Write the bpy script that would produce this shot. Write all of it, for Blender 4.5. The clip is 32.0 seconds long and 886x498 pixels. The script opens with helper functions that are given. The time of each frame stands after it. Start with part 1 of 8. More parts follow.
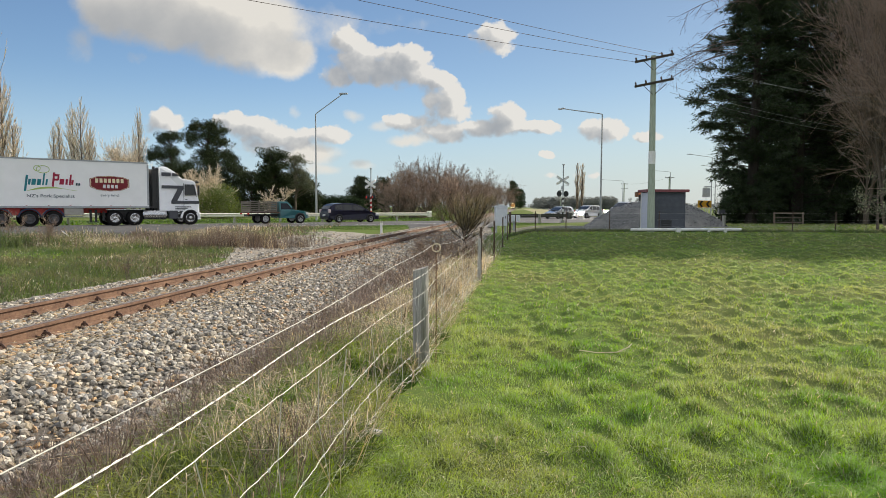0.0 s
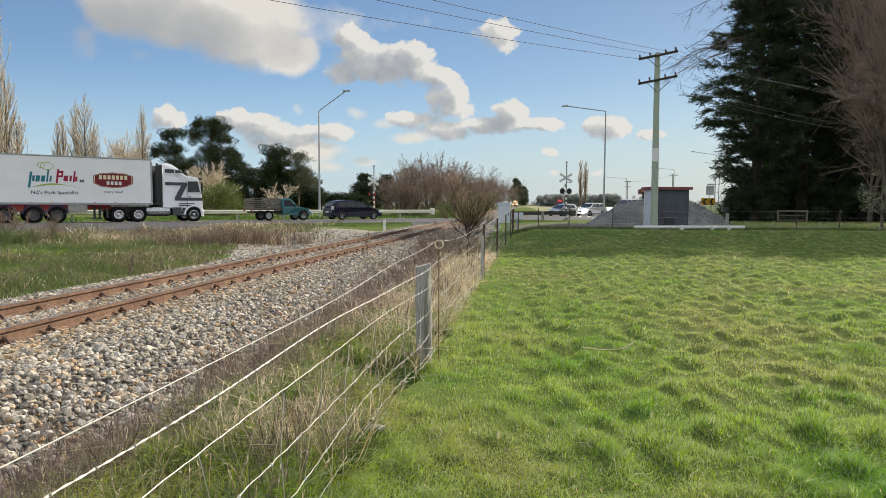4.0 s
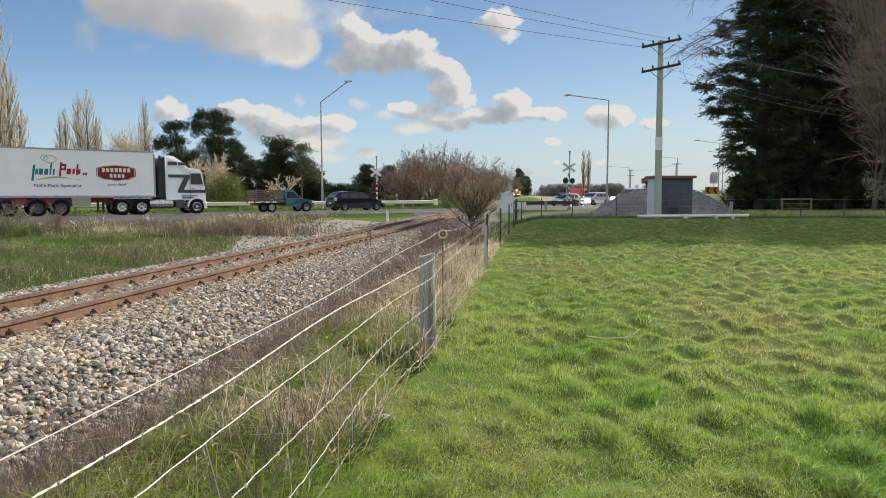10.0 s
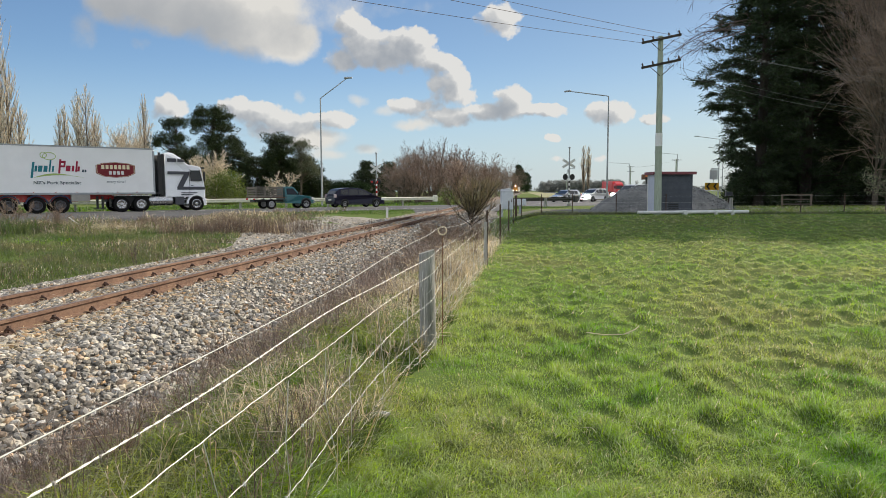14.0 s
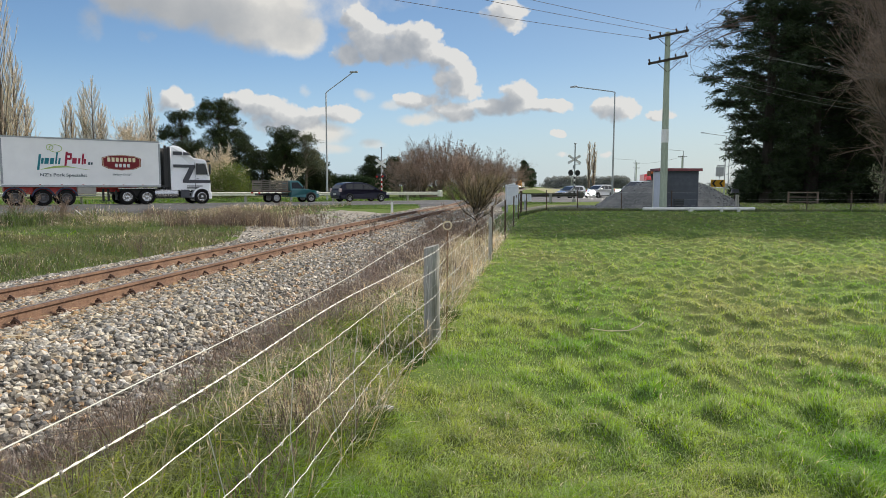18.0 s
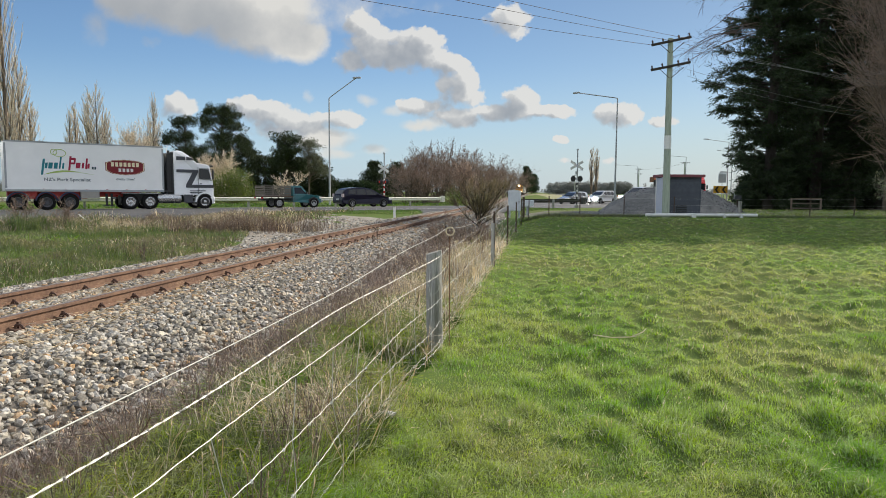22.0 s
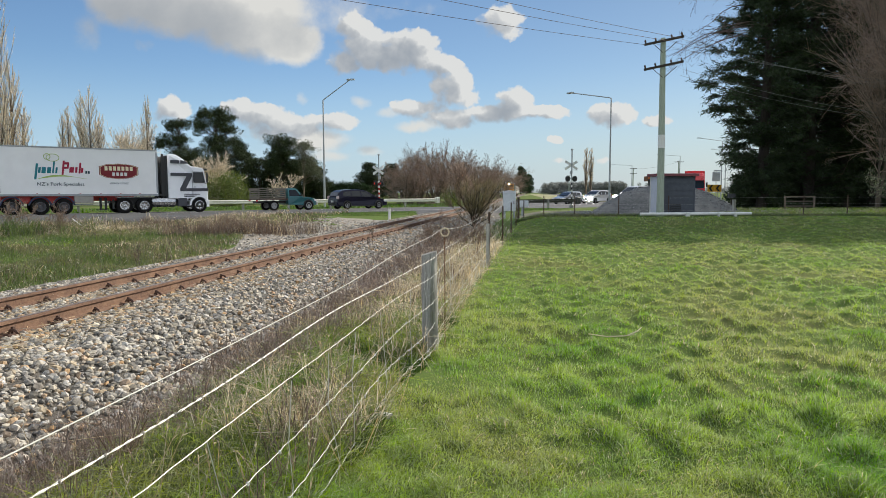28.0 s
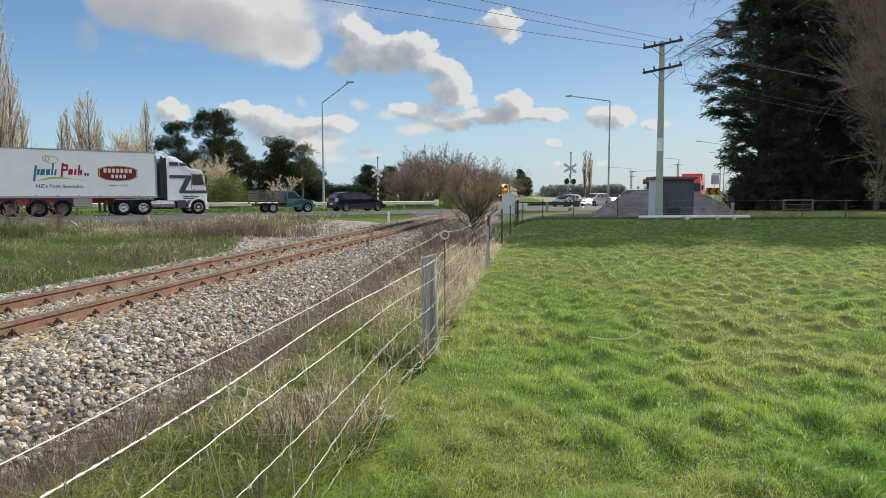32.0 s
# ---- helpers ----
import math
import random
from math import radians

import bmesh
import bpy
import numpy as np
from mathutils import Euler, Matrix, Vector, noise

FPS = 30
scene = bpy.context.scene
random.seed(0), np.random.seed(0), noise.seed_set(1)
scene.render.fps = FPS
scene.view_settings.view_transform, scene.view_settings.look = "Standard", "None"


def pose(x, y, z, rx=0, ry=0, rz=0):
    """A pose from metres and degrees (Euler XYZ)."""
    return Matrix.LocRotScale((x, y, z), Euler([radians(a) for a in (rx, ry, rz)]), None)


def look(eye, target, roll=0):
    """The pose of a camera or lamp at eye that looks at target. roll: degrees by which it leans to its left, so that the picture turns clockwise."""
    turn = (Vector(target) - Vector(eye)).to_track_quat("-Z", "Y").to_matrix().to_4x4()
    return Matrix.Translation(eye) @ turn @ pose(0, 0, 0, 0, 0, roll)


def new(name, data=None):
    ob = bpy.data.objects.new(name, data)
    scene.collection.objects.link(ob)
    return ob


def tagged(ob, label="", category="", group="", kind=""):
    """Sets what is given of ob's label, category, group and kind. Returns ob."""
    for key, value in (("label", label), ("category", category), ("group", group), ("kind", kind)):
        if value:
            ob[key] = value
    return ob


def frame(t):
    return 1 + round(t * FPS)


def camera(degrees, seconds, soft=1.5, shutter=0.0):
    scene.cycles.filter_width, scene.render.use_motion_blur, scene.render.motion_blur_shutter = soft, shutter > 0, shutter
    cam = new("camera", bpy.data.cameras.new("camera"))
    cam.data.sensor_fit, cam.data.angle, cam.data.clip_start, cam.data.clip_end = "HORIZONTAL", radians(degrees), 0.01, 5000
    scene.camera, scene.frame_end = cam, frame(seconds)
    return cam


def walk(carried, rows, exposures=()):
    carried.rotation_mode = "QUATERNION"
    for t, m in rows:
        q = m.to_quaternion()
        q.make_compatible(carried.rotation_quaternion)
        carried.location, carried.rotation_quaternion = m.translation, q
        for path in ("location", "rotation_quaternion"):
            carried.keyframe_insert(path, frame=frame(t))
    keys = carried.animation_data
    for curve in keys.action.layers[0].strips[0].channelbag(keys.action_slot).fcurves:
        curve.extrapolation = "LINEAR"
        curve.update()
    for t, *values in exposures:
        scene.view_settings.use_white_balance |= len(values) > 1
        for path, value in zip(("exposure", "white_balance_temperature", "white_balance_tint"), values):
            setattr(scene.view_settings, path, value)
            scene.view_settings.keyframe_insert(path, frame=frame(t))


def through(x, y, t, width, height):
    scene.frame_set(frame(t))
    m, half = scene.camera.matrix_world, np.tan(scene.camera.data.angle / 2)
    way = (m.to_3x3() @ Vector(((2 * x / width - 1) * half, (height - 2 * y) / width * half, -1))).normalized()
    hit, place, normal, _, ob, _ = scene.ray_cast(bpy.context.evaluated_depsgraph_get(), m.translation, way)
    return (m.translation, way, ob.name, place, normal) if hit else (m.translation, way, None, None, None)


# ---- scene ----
cam = camera(67.20, 32.0, soft=0.6)
# seconds, place of the hand-held camera, its turn in degrees
PATH = [
    (0, 0.005, -0.010, 1.770, 86.380, -0.227, -0.679),
    (0.5, 0.011, -0.012, 1.770, 86.366, -0.046, -0.883),
    (1, 0.008, -0.009, 1.765, 86.333, 0.020, -0.913),
    (1.5, 0.013, -0.018, 1.767, 86.258, 0.013, -0.874),
    (2, 0.010, -0.009, 1.763, 85.980, 0.011, -0.863),
    (2.5, 0.010, -0.013, 1.762, 86.123, 0.001, -0.684),
    (3, -0.001, -0.010, 1.760, 86.249, -0.490, -0.589),
    (3.5, 0.008, -0.017, 1.763, 86.267, -0.368, -0.451),
    (5.5, -0.000, -0.008, 1.757, 85.517, -0.235, -0.406),
    (6, 0.000, -0.005, 1.758, 85.673, -0.187, -0.252),
    (6.5, 0.007, -0.003, 1.756, 85.761, -0.002, -0.133),
    (7, 0.006, -0.012, 1.754, 85.767, 0.127, -0.206),
    (7.5, 0.007, -0.010, 1.753, 85.583, 0.014, -0.266),
    (8, 0.009, -0.004, 1.755, 85.301, 0.111, -0.010),
    (8.5, 0.014, 0.009, 1.752, 85.155, 0.375, 0.312),
    (9, 0.005, 0.005, 1.754, 85.220, 0.137, 0.111),
    (9.5, 0.002, 0.008, 1.751, 85.246, 0.153, -0.072),
    (10, -0.001, -0.006, 1.750, 85.347, 0.076, -0.178),
    (10.5, 0.003, -0.004, 1.756, 85.462, 0.143, -0.155),
    (11, 0.000, -0.001, 1.757, 85.524, 0.167, -0.085),
    (11.5, 0.002, -0.007, 1.759, 85.568, 0.169, -0.059),
    (12, 0.010, 0.001, 1.758, 85.438, 0.379, -0.150),
    (12.5, 0.007, 0.003, 1.753, 85.450, 0.220, -0.300),
    (13, 0.005, 0.009, 1.750, 85.157, 0.088, -0.391),
    (13.5, 0.004, 0.011, 1.754, 84.984, 0.117, -0.255),
    (14, 0.004, 0.011, 1.751, 85.044, 0.169, -0.191),
    (14.5, 0.007, -0.001, 1.752, 85.136, 0.216, -0.101),
    (16.5, -0.009, 0.008, 1.746, 84.640, -0.522, 0.360),
    (17, -0.005, 0.012, 1.748, 84.657, -0.494, 0.284),
    (17.5, -0.004, 0.005, 1.748, 84.622, -0.450, 0.306),
    (18, -0.000, 0.010, 1.748, 84.623, -0.239, 0.233),
    (18.5, 0.014, 0.007, 1.752, 84.720, 0.354, 0.165),
    (19, 0.000, -0.000, 1.750, 84.674, 0.000, -0.000),
    (19.5, -0.003, 0.005, 1.750, 84.836, -0.157, 0.182),
    (20, -0.003, 0.001, 1.753, 85.021, -0.358, 0.321),
    (20.5, -0.004, 0.007, 1.746, 85.067, -0.487, 0.306),
    (21, -0.009, -0.006, 1.752, 85.047, -0.546, 0.168),
    (21.5, -0.005, 0.001, 1.750, 85.085, -0.449, 0.255),
    (22, -0.003, 0.006, 1.753, 85.088, -0.388, 0.446),
    (22.5, -0.000, 0.007, 1.753, 85.084, -0.281, 0.393),
    (23, 0.001, 0.014, 1.749, 85.150, -0.138, 0.346),
    (23.5, 0.005, 0.003, 1.751, 85.211, -0.188, 0.112),
    (24, 0.002, -0.009, 1.753, 85.260, -0.212, 0.112),
    (24.5, 0.001, -0.006, 1.752, 85.242, -0.090, 0.146),
    (25, 0.001, 0.003, 1.753, 85.251, 0.022, 0.391),
    (25.5, 0.007, 0.010, 1.749, 85.083, 0.104, 0.269),
    (27.5, -0.003, 0.006, 1.748, 85.111, 0.037, 0.220),
    (28, 0.003, -0.001, 1.750, 85.186, 0.127, 0.015),
    (28.5, 0.003, 0.001, 1.751, 85.161, 0.257, -0.149),
    (29, 0.004, -0.001, 1.752, 85.232, 0.279, -0.123),
    (29.5, -0.003, -0.000, 1.747, 85.148, 0.201, -0.137),
    (30, -0.000, 0.007, 1.750, 85.015, 0.284, -0.031),
    (30.5, -0.003, 0.008, 1.749, 85.050, 0.169, -0.167),
    (31, -0.008, -0.006, 1.749, 85.186, -0.038, -0.323),
    (31.5, -0.008, -0.010, 1.752, 85.088, -0.009, -0.263),
    (32, -0.011, -0.011, 1.753, 85.407, 0.037, -0.085),
]
walk(cam, [(t, pose(x, y, z, a, b, c)) for t, x, y, z, a, b, c in PATH],
     [(0, 0.50, 6650, 10), (6, 0.48, 6600, 10), (12, 0.46, 6500, 10), (18, 0.45, 6400, 10), (23, 0.43, 6350, 9.5), (28, 0.44, 6300, 9), (32, 0.44, 6300, 9)])

# ---- light ----
SUN_AZ, SUN_EL = radians(48), radians(31)      # clockwise from +y, above the horizon
world = bpy.data.worlds.new("sky")
scene.world = world
world.use_nodes = True
WN, WL = world.node_tree.nodes, world.node_tree.links


# fair-weather clouds on the plane of sky directions: sideways, up, half width, half height, weight
BANK = [(-0.377, 0.286, 0.156, 0.064, 1.0), (-0.279, 0.258, 0.111, 0.069, 1.0), (-0.218, 0.222, 0.05, 0.038, 1.0), (-0.454, 0.294, 0.09, 0.046, 0.9),
        (-0.151, 0.258, 0.058, 0.037, 0.35), (-0.441, 0.216, 0.018, 0.013, 0.32), (-0.527, 0.234, 0.025, 0.033, 0.2), (-0.073, 0.266, 0.074, 0.016, 0.2),
        (-0.207, 0.141, 0.012, 0.013, 0.35), (-0.12, 0.134, 0.02, 0.01, 0.4), (-0.167, 0.057, 0.042, 0.012, 0.5), (-0.108, 0.06, 0.023, 0.01, 0.42),
        (-0.041, 0.098, 0.04, 0.012, 0.6), (-0.192, 0.077, 0.067, 0.02, 0.65), (-0.082, 0.12, 0.025, 0.012, 0.4)]
PUFFS = [(-0.133, 0.24, 0.028, 0.025, 1.0), (-0.108, 0.207, 0.051, 0.035, 1.0), (-0.069, 0.206, 0.055, 0.036, 1.0), (-0.036, 0.206, 0.038, 0.036, 1.0),
         (-0.003, 0.183, 0.035, 0.023, 1.0), (-0.144, 0.191, 0.035, 0.022, 0.9), (0.013, 0.157, 0.037, 0.037, 0.8), (0.033, 0.137, 0.03, 0.018, 0.6),
         (-0.032, 0.126, 0.05, 0.017, 0.8), (0.105, 0.133, 0.033, 0.028, 1.0), (0.076, 0.118, 0.067, 0.018, 1.0), (0.147, 0.118, 0.043, 0.013, 1.0),
         (0.009, 0.111, 0.067, 0.02, 0.8), (0.251, 0.116, 0.04, 0.02, 1.0), (0.318, 0.106, 0.023, 0.01, 0.9), (0.168, 0.077, 0.014, 0.008, 0.9), (0.086, 0.249, 0.035, 0.03, 0.85)]
LOW = [(-0.401, 0.123, 0.032, 0.023, 0.9), (-0.298, 0.118, 0.037, 0.025, 0.9), (-0.27, 0.11, 0.063, 0.027, 0.9), (-0.221, 0.098, 0.053, 0.022, 0.8),
       (-0.154, 0.106, 0.032, 0.017, 0.9), (-0.258, 0.09, 0.075, 0.018, 0.6), (0.182, 0.046, 0.017, 0.005, 0.2), (0.229, 0.048, 0.025, 0.005, 0.18)]


def cloud_group():
    """Density of the heaped clouds and of the soft bank at a place on the plane of sky directions."""
    g = bpy.data.node_groups.new("cloud_density", "ShaderNodeTree")
    g.interface.new_socket("P", in_out="INPUT", socket_type="NodeSocketVector")
    for k in ("Heaped", "Bank"):
        g.interface.new_socket(k, in_out="OUTPUT", socket_type="NodeSocketFloat")
    N, L = g.nodes, g.links
    i, o = N.new("NodeGroupInput"), N.new("NodeGroupOutput")

    def vec(op, a, b, c=None):
        n = N.new("ShaderNodeVectorMath"); n.operation = op
        for k, v in enumerate((a, b, c)):
            if isinstance(v, tuple):
                n.inputs[k].default_value = v
            elif v is not None:
                L.new(v, n.inputs[k])
        return n

    def num(op, *vals):
        n = N.new("ShaderNodeMath"); n.operation = op
        for k, v in enumerate(vals):
            if isinstance(v, (int, float)):
                n.inputs[k].default_value = v
            else:
                L.new(v, n.inputs[k])
        return n.outputs[0]

    def noise_of(scale, detail, rough):
        n = N.new("ShaderNodeTexNoise")
        n.inputs["Scale"].default_value, n.inputs["Detail"].default_value, n.inputs["Roughness"].default_value = scale, detail, rough
        L.new(i.outputs[0], n.inputs["Vector"])
        return n
    warp = vec("SUBTRACT", noise_of(22, 4, 0.6).outputs["Color"], (0.5, 0.5, 0.5))
    p = vec("MULTIPLY_ADD", warp.outputs[0], (0.030, 0.022, 0), i.outputs[0]).outputs[0]

    def field(banks, soft):
        last = None
        for x, up, rx, ry, wt in banks:
            m = vec("MULTIPLY", vec("SUBTRACT", p, (x, up, 0)).outputs[0], (1 / rx, 1 / ry, 0)).outputs[0]
            d = vec("DOT_PRODUCT", m, m).outputs["Value"]
            k = num("MAXIMUM", num("MULTIPLY_ADD", d, -wt, wt), -1.0)
            last = k if last is None else num("SMOOTH_MAX", last, k, soft)
        return last
    puff = N.new("ShaderNodeTexVoronoi"); puff.feature = "SMOOTH_F1"
    for k, v in (("Scale", 40.0), ("Detail", 2.0), ("Roughness", 0.45), ("Smoothness", 0.5)):
        puff.inputs[k].default_value = v
    L.new(p, puff.inputs["Vector"])
    round_ = num("MULTIPLY_ADD", puff.outputs["Distance"], -0.75, 0.56)
    fine = num("MULTIPLY_ADD", noise_of(60, 6, 0.6).outputs["Fac"], 0.6, -0.30)
    broad = num("MULTIPLY_ADD", noise_of(17, 5, 0.55).outputs["Fac"], 0.9, -0.45)
    L.new(num("ADD", num("ADD", field(PUFFS + LOW, 0.15), round_), fine), o.inputs[0])
    L.new(num("ADD", field(BANK, 0.25), broad), o.inputs[1])
    return g


def build_sky():
    sky = WN.new("ShaderNodeTexSky")
    sky.sky_type, sky.sun_disc = "NISHITA", False
    sky.sun_elevation, sky.sun_rotation = SUN_EL, SUN_AZ
    sky.air_density, sky.dust_density, sky.ozone_density = 0.9, 0.15, 3.0
    tc = WN.new("ShaderNodeTexCoord")
    sep = WN.new("ShaderNodeSeparateXYZ"); WL.new(tc.outputs["Generated"], sep.inputs[0])

    def math(op, *vals):
        n = WN.new("ShaderNodeMath"); n.operation = op
        for k, v in enumerate(vals):
            if isinstance(v, (int, float)):
                n.inputs[k].default_value = v
            else:
                WL.new(v, n.inputs[k])
        return n.outputs[0]

    def ramp(value, lo, hi, a=0.0, b=1.0):
        n = WN.new("ShaderNodeMapRange"); n.interpolation_type = "SMOOTHSTEP"
        for k, v in (("From Min", lo), ("From Max", hi), ("To Min", a), ("To Max", b)):
            n.inputs[k].default_value = v
        WL.new(value, n.inputs["Value"])
        return n.outputs[0]

    def mix(fac, a, b):
        n = WN.new("ShaderNodeMix"); n.data_type = "RGBA"
        WL.new(fac, n.inputs["Factor"])
        for k, v in (("A", a), ("B", b)):
            if isinstance(v, tuple):
                n.inputs[k].default_value = (*v, 1)
            else:
                WL.new(v, n.inputs[k])
        return n.outputs["Result"]
    ahead = math("MAXIMUM", math("ABSOLUTE", sep.outputs["Y"]), 0.12)
    p = WN.new("ShaderNodeCombineXYZ")
    WL.new(math("DIVIDE", sep.outputs["X"], ahead), p.inputs[0]); WL.new(math("DIVIDE", sep.outputs["Z"], ahead), p.inputs[1])
    grp = cloud_group()

    def density(shift):
        off = WN.new("ShaderNodeVectorMath"); off.operation = "ADD"; off.inputs[1].default_value = shift
        WL.new(p.outputs[0], off.inputs[0])
        n = WN.new("ShaderNodeGroup"); n.node_tree = grp
        WL.new(off.outputs[0], n.inputs[0])
        return n
    here, sunward = density((0, 0, 0)), density((0.020, 0.014, 0))
    far = density((0.085, 0.03, 0))
    # the sun stands to the right: cloud behind cloud takes its light away
    lit_heap = math("POWER", 2.718, math("MULTIPLY", math("MAXIMUM", sunward.outputs[0], 0.0), -1.9))
    lit_bank = math("POWER", 2.718, math("MULTIPLY", math("MAXIMUM", far.outputs[1], 0.0), -1.5))
    heap_tone = mix(lit_heap, (2.8, 3.05, 3.4), (7.1, 6.95, 6.6))
    bank_tone = mix(lit_bank, (2.9, 3.1, 3.35), (7.0, 6.75, 6.2))
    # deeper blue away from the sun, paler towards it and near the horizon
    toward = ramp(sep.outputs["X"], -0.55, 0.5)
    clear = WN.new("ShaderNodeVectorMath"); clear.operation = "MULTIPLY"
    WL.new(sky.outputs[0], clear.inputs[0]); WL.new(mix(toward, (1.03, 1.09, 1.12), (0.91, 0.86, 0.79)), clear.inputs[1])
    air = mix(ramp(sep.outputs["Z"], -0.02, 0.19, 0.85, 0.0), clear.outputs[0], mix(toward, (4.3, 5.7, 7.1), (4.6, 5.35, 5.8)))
    # broken bright cloud added over the unseen rest of the sky, as fill light
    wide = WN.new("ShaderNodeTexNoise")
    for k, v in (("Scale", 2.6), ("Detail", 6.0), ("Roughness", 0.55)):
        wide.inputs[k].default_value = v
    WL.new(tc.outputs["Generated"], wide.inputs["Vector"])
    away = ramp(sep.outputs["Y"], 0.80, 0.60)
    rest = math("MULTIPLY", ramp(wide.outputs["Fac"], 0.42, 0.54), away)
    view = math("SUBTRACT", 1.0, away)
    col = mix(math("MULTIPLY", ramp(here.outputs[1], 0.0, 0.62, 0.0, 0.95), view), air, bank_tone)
    edge = math("MULTIPLY_ADD", lit_heap, -0.55, 0.85)
    cover = WN.new("ShaderNodeMapRange"); cover.interpolation_type = "SMOOTHSTEP"
    WL.new(here.outputs[0], cover.inputs["Value"]); WL.new(edge, cover.inputs["From Max"])
    cover.inputs["From Min"].default_value, cover.inputs["To Max"].default_value = 0.0, 0.95
    col = mix(math("MULTIPLY", cover.outputs[0], view), col, heap_tone)
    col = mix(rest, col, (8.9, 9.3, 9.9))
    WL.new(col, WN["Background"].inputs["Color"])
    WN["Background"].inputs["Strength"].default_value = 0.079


build_sky()
lamp = bpy.data.lights.new("sun", "SUN")
lamp.energy, lamp.angle, lamp.color = 4.5, radians(0.5), (1.0, 0.90, 0.76)
sun = new("sun", lamp)
sun.matrix_world = look((0, 0, 0), (-math.sin(SUN_AZ) * math.cos(SUN_EL), -math.cos(SUN_AZ) * math.cos(SUN_EL), -math.sin(SUN_EL)))

# ---- materials ----
def mat(name, c1, c2=None, scale=6.0, rough=0.8, metal=0.0, bump=0.0, bscale=None, c3=None, scale3=0.6, rnd=0.0, emit=None, power=0.0, coat=0.0, island=0.0, stretch=None, trans=0.0, spec=None):
    """A node material: two tones by fine noise, a third by a broad one, bump, and variation from piece to piece."""
    m = bpy.data.materials.new(name)
    m.use_nodes = True
    N, L = m.node_tree.nodes, m.node_tree.links
    b = N["Principled BSDF"]
    b.inputs["Roughness"].default_value, b.inputs["Metallic"].default_value = rough, metal
    b.inputs["Coat Weight"].default_value = coat
    if spec is not None:
        b.inputs["Specular IOR Level"].default_value = spec
    if trans:
        b.inputs["Transmission Weight"].default_value = trans
    c2 = c2 or tuple(v * 0.75 for v in c1)
    tc = N.new("ShaderNodeTexCoord")
    src = tc.outputs["Object"]
    if stretch:
        mp = N.new("ShaderNodeMapping"); mp.inputs["Scale"].default_value = stretch
        L.new(src, mp.inputs["Vector"]); src = mp.outputs[0]

    def tex(sc, det=5, rg=0.6):
        n = N.new("ShaderNodeTexNoise")
        n.inputs["Scale"].default_value, n.inputs["Detail"].default_value, n.inputs["Roughness"].default_value = sc, det, rg
        L.new(src, n.inputs["Vector"])
        return n.outputs["Fac"]

    def blend(fac, a, bb, lo=0.35, hi=0.65):
        r = N.new("ShaderNodeMapRange"); r.inputs["From Min"].default_value, r.inputs["From Max"].default_value = lo, hi
        L.new(fac, r.inputs["Value"])
        x = N.new("ShaderNodeMix"); x.data_type = "RGBA"
        L.new(r.outputs[0], x.inputs["Factor"])
        for k, v in (("A", a), ("B", bb)):
            if isinstance(v, tuple):
                x.inputs[k].default_value = (*v, 1)
            else:
                L.new(v, x.inputs[k])
        return x.outputs["Result"]
    fine = tex(scale)
    col = blend(fine, c1, c2)
    if c3:
        col = blend(tex(scale3, 4), col, c3, 0.45, 0.7)
    if rnd or island:
        src_r = N.new("ShaderNodeNewGeometry").outputs["Random Per Island"] if island else N.new("ShaderNodeObjectInfo").outputs["Random"]
        k = island or rnd
        h = N.new("ShaderNodeHueSaturation")
        r = N.new("ShaderNodeMapRange"); r.inputs["To Min"].default_value, r.inputs["To Max"].default_value = 1 - k, 1 + k
        L.new(src_r, r.inputs["Value"]); L.new(r.outputs[0], h.inputs["Value"])
        w = N.new("ShaderNodeMath"); w.operation = "MULTIPLY"; w.inputs[1].default_value = 7.13
        fr = N.new("ShaderNodeMath"); fr.operation = "FRACT"
        L.new(src_r, w.inputs[0]); L.new(w.outputs[0], fr.inputs[0])
        s = N.new("ShaderNodeMapRange"); s.inputs["To Min"].default_value, s.inputs["To Max"].default_value = 1 - k * 0.8, 1 + k * 0.8
        L.new(fr.outputs[0], s.inputs["Value"]); L.new(s.outputs[0], h.inputs["Saturation"])
        L.new(col, h.inputs["Color"]); col = h.outputs[0]
    L.new(col, b.inputs["Base Color"])
    if bump:
        bp = N.new("ShaderNodeBump"); bp.inputs["Strength"].default_value = bump; bp.inputs["Distance"].default_value = 0.02
        L.new(tex(bscale or scale * 2, 6), bp.inputs["Height"]); L.new(bp.outputs[0], b.inputs["Normal"])
    rr = N.new("ShaderNodeMapRange"); rr.inputs["To Min"].default_value, rr.inputs["To Max"].default_value = max(rough - 0.12, 0.02), min(rough + 0.12, 1)
    L.new(fine, rr.inputs["Value"]); L.new(rr.outputs[0], b.inputs["Roughness"])
    if emit:
        b.inputs["Emission Color"].default_value, b.inputs["Emission Strength"].default_value = (*emit, 1), power
    return m


def leafy(name, c1, c2, k=0.35, through=0.35, rough=0.6, c3=None):
    """Leaf and grass: two tones by position, variation from blade to blade, some light passing through."""
    m = mat(name, c1, c2, scale=0.9, rough=rough, island=k, spec=0.12, c3=c3, scale3=0.33)
    N, L = m.node_tree.nodes, m.node_tree.links
    b = N["Principled BSDF"]
    t = N.new("ShaderNodeBsdfTranslucent")
    L.new(b.inputs["Base Color"].links[0].from_socket, t.inputs["Color"])
    x = N.new("ShaderNodeMixShader"); x.inputs[0].default_value = through
    L.new(b.outputs[0], x.inputs[1]); L.new(t.outputs[0], x.inputs[2])
    L.new(x.outputs[0], N["Material Output"].inputs["Surface"])
    return m


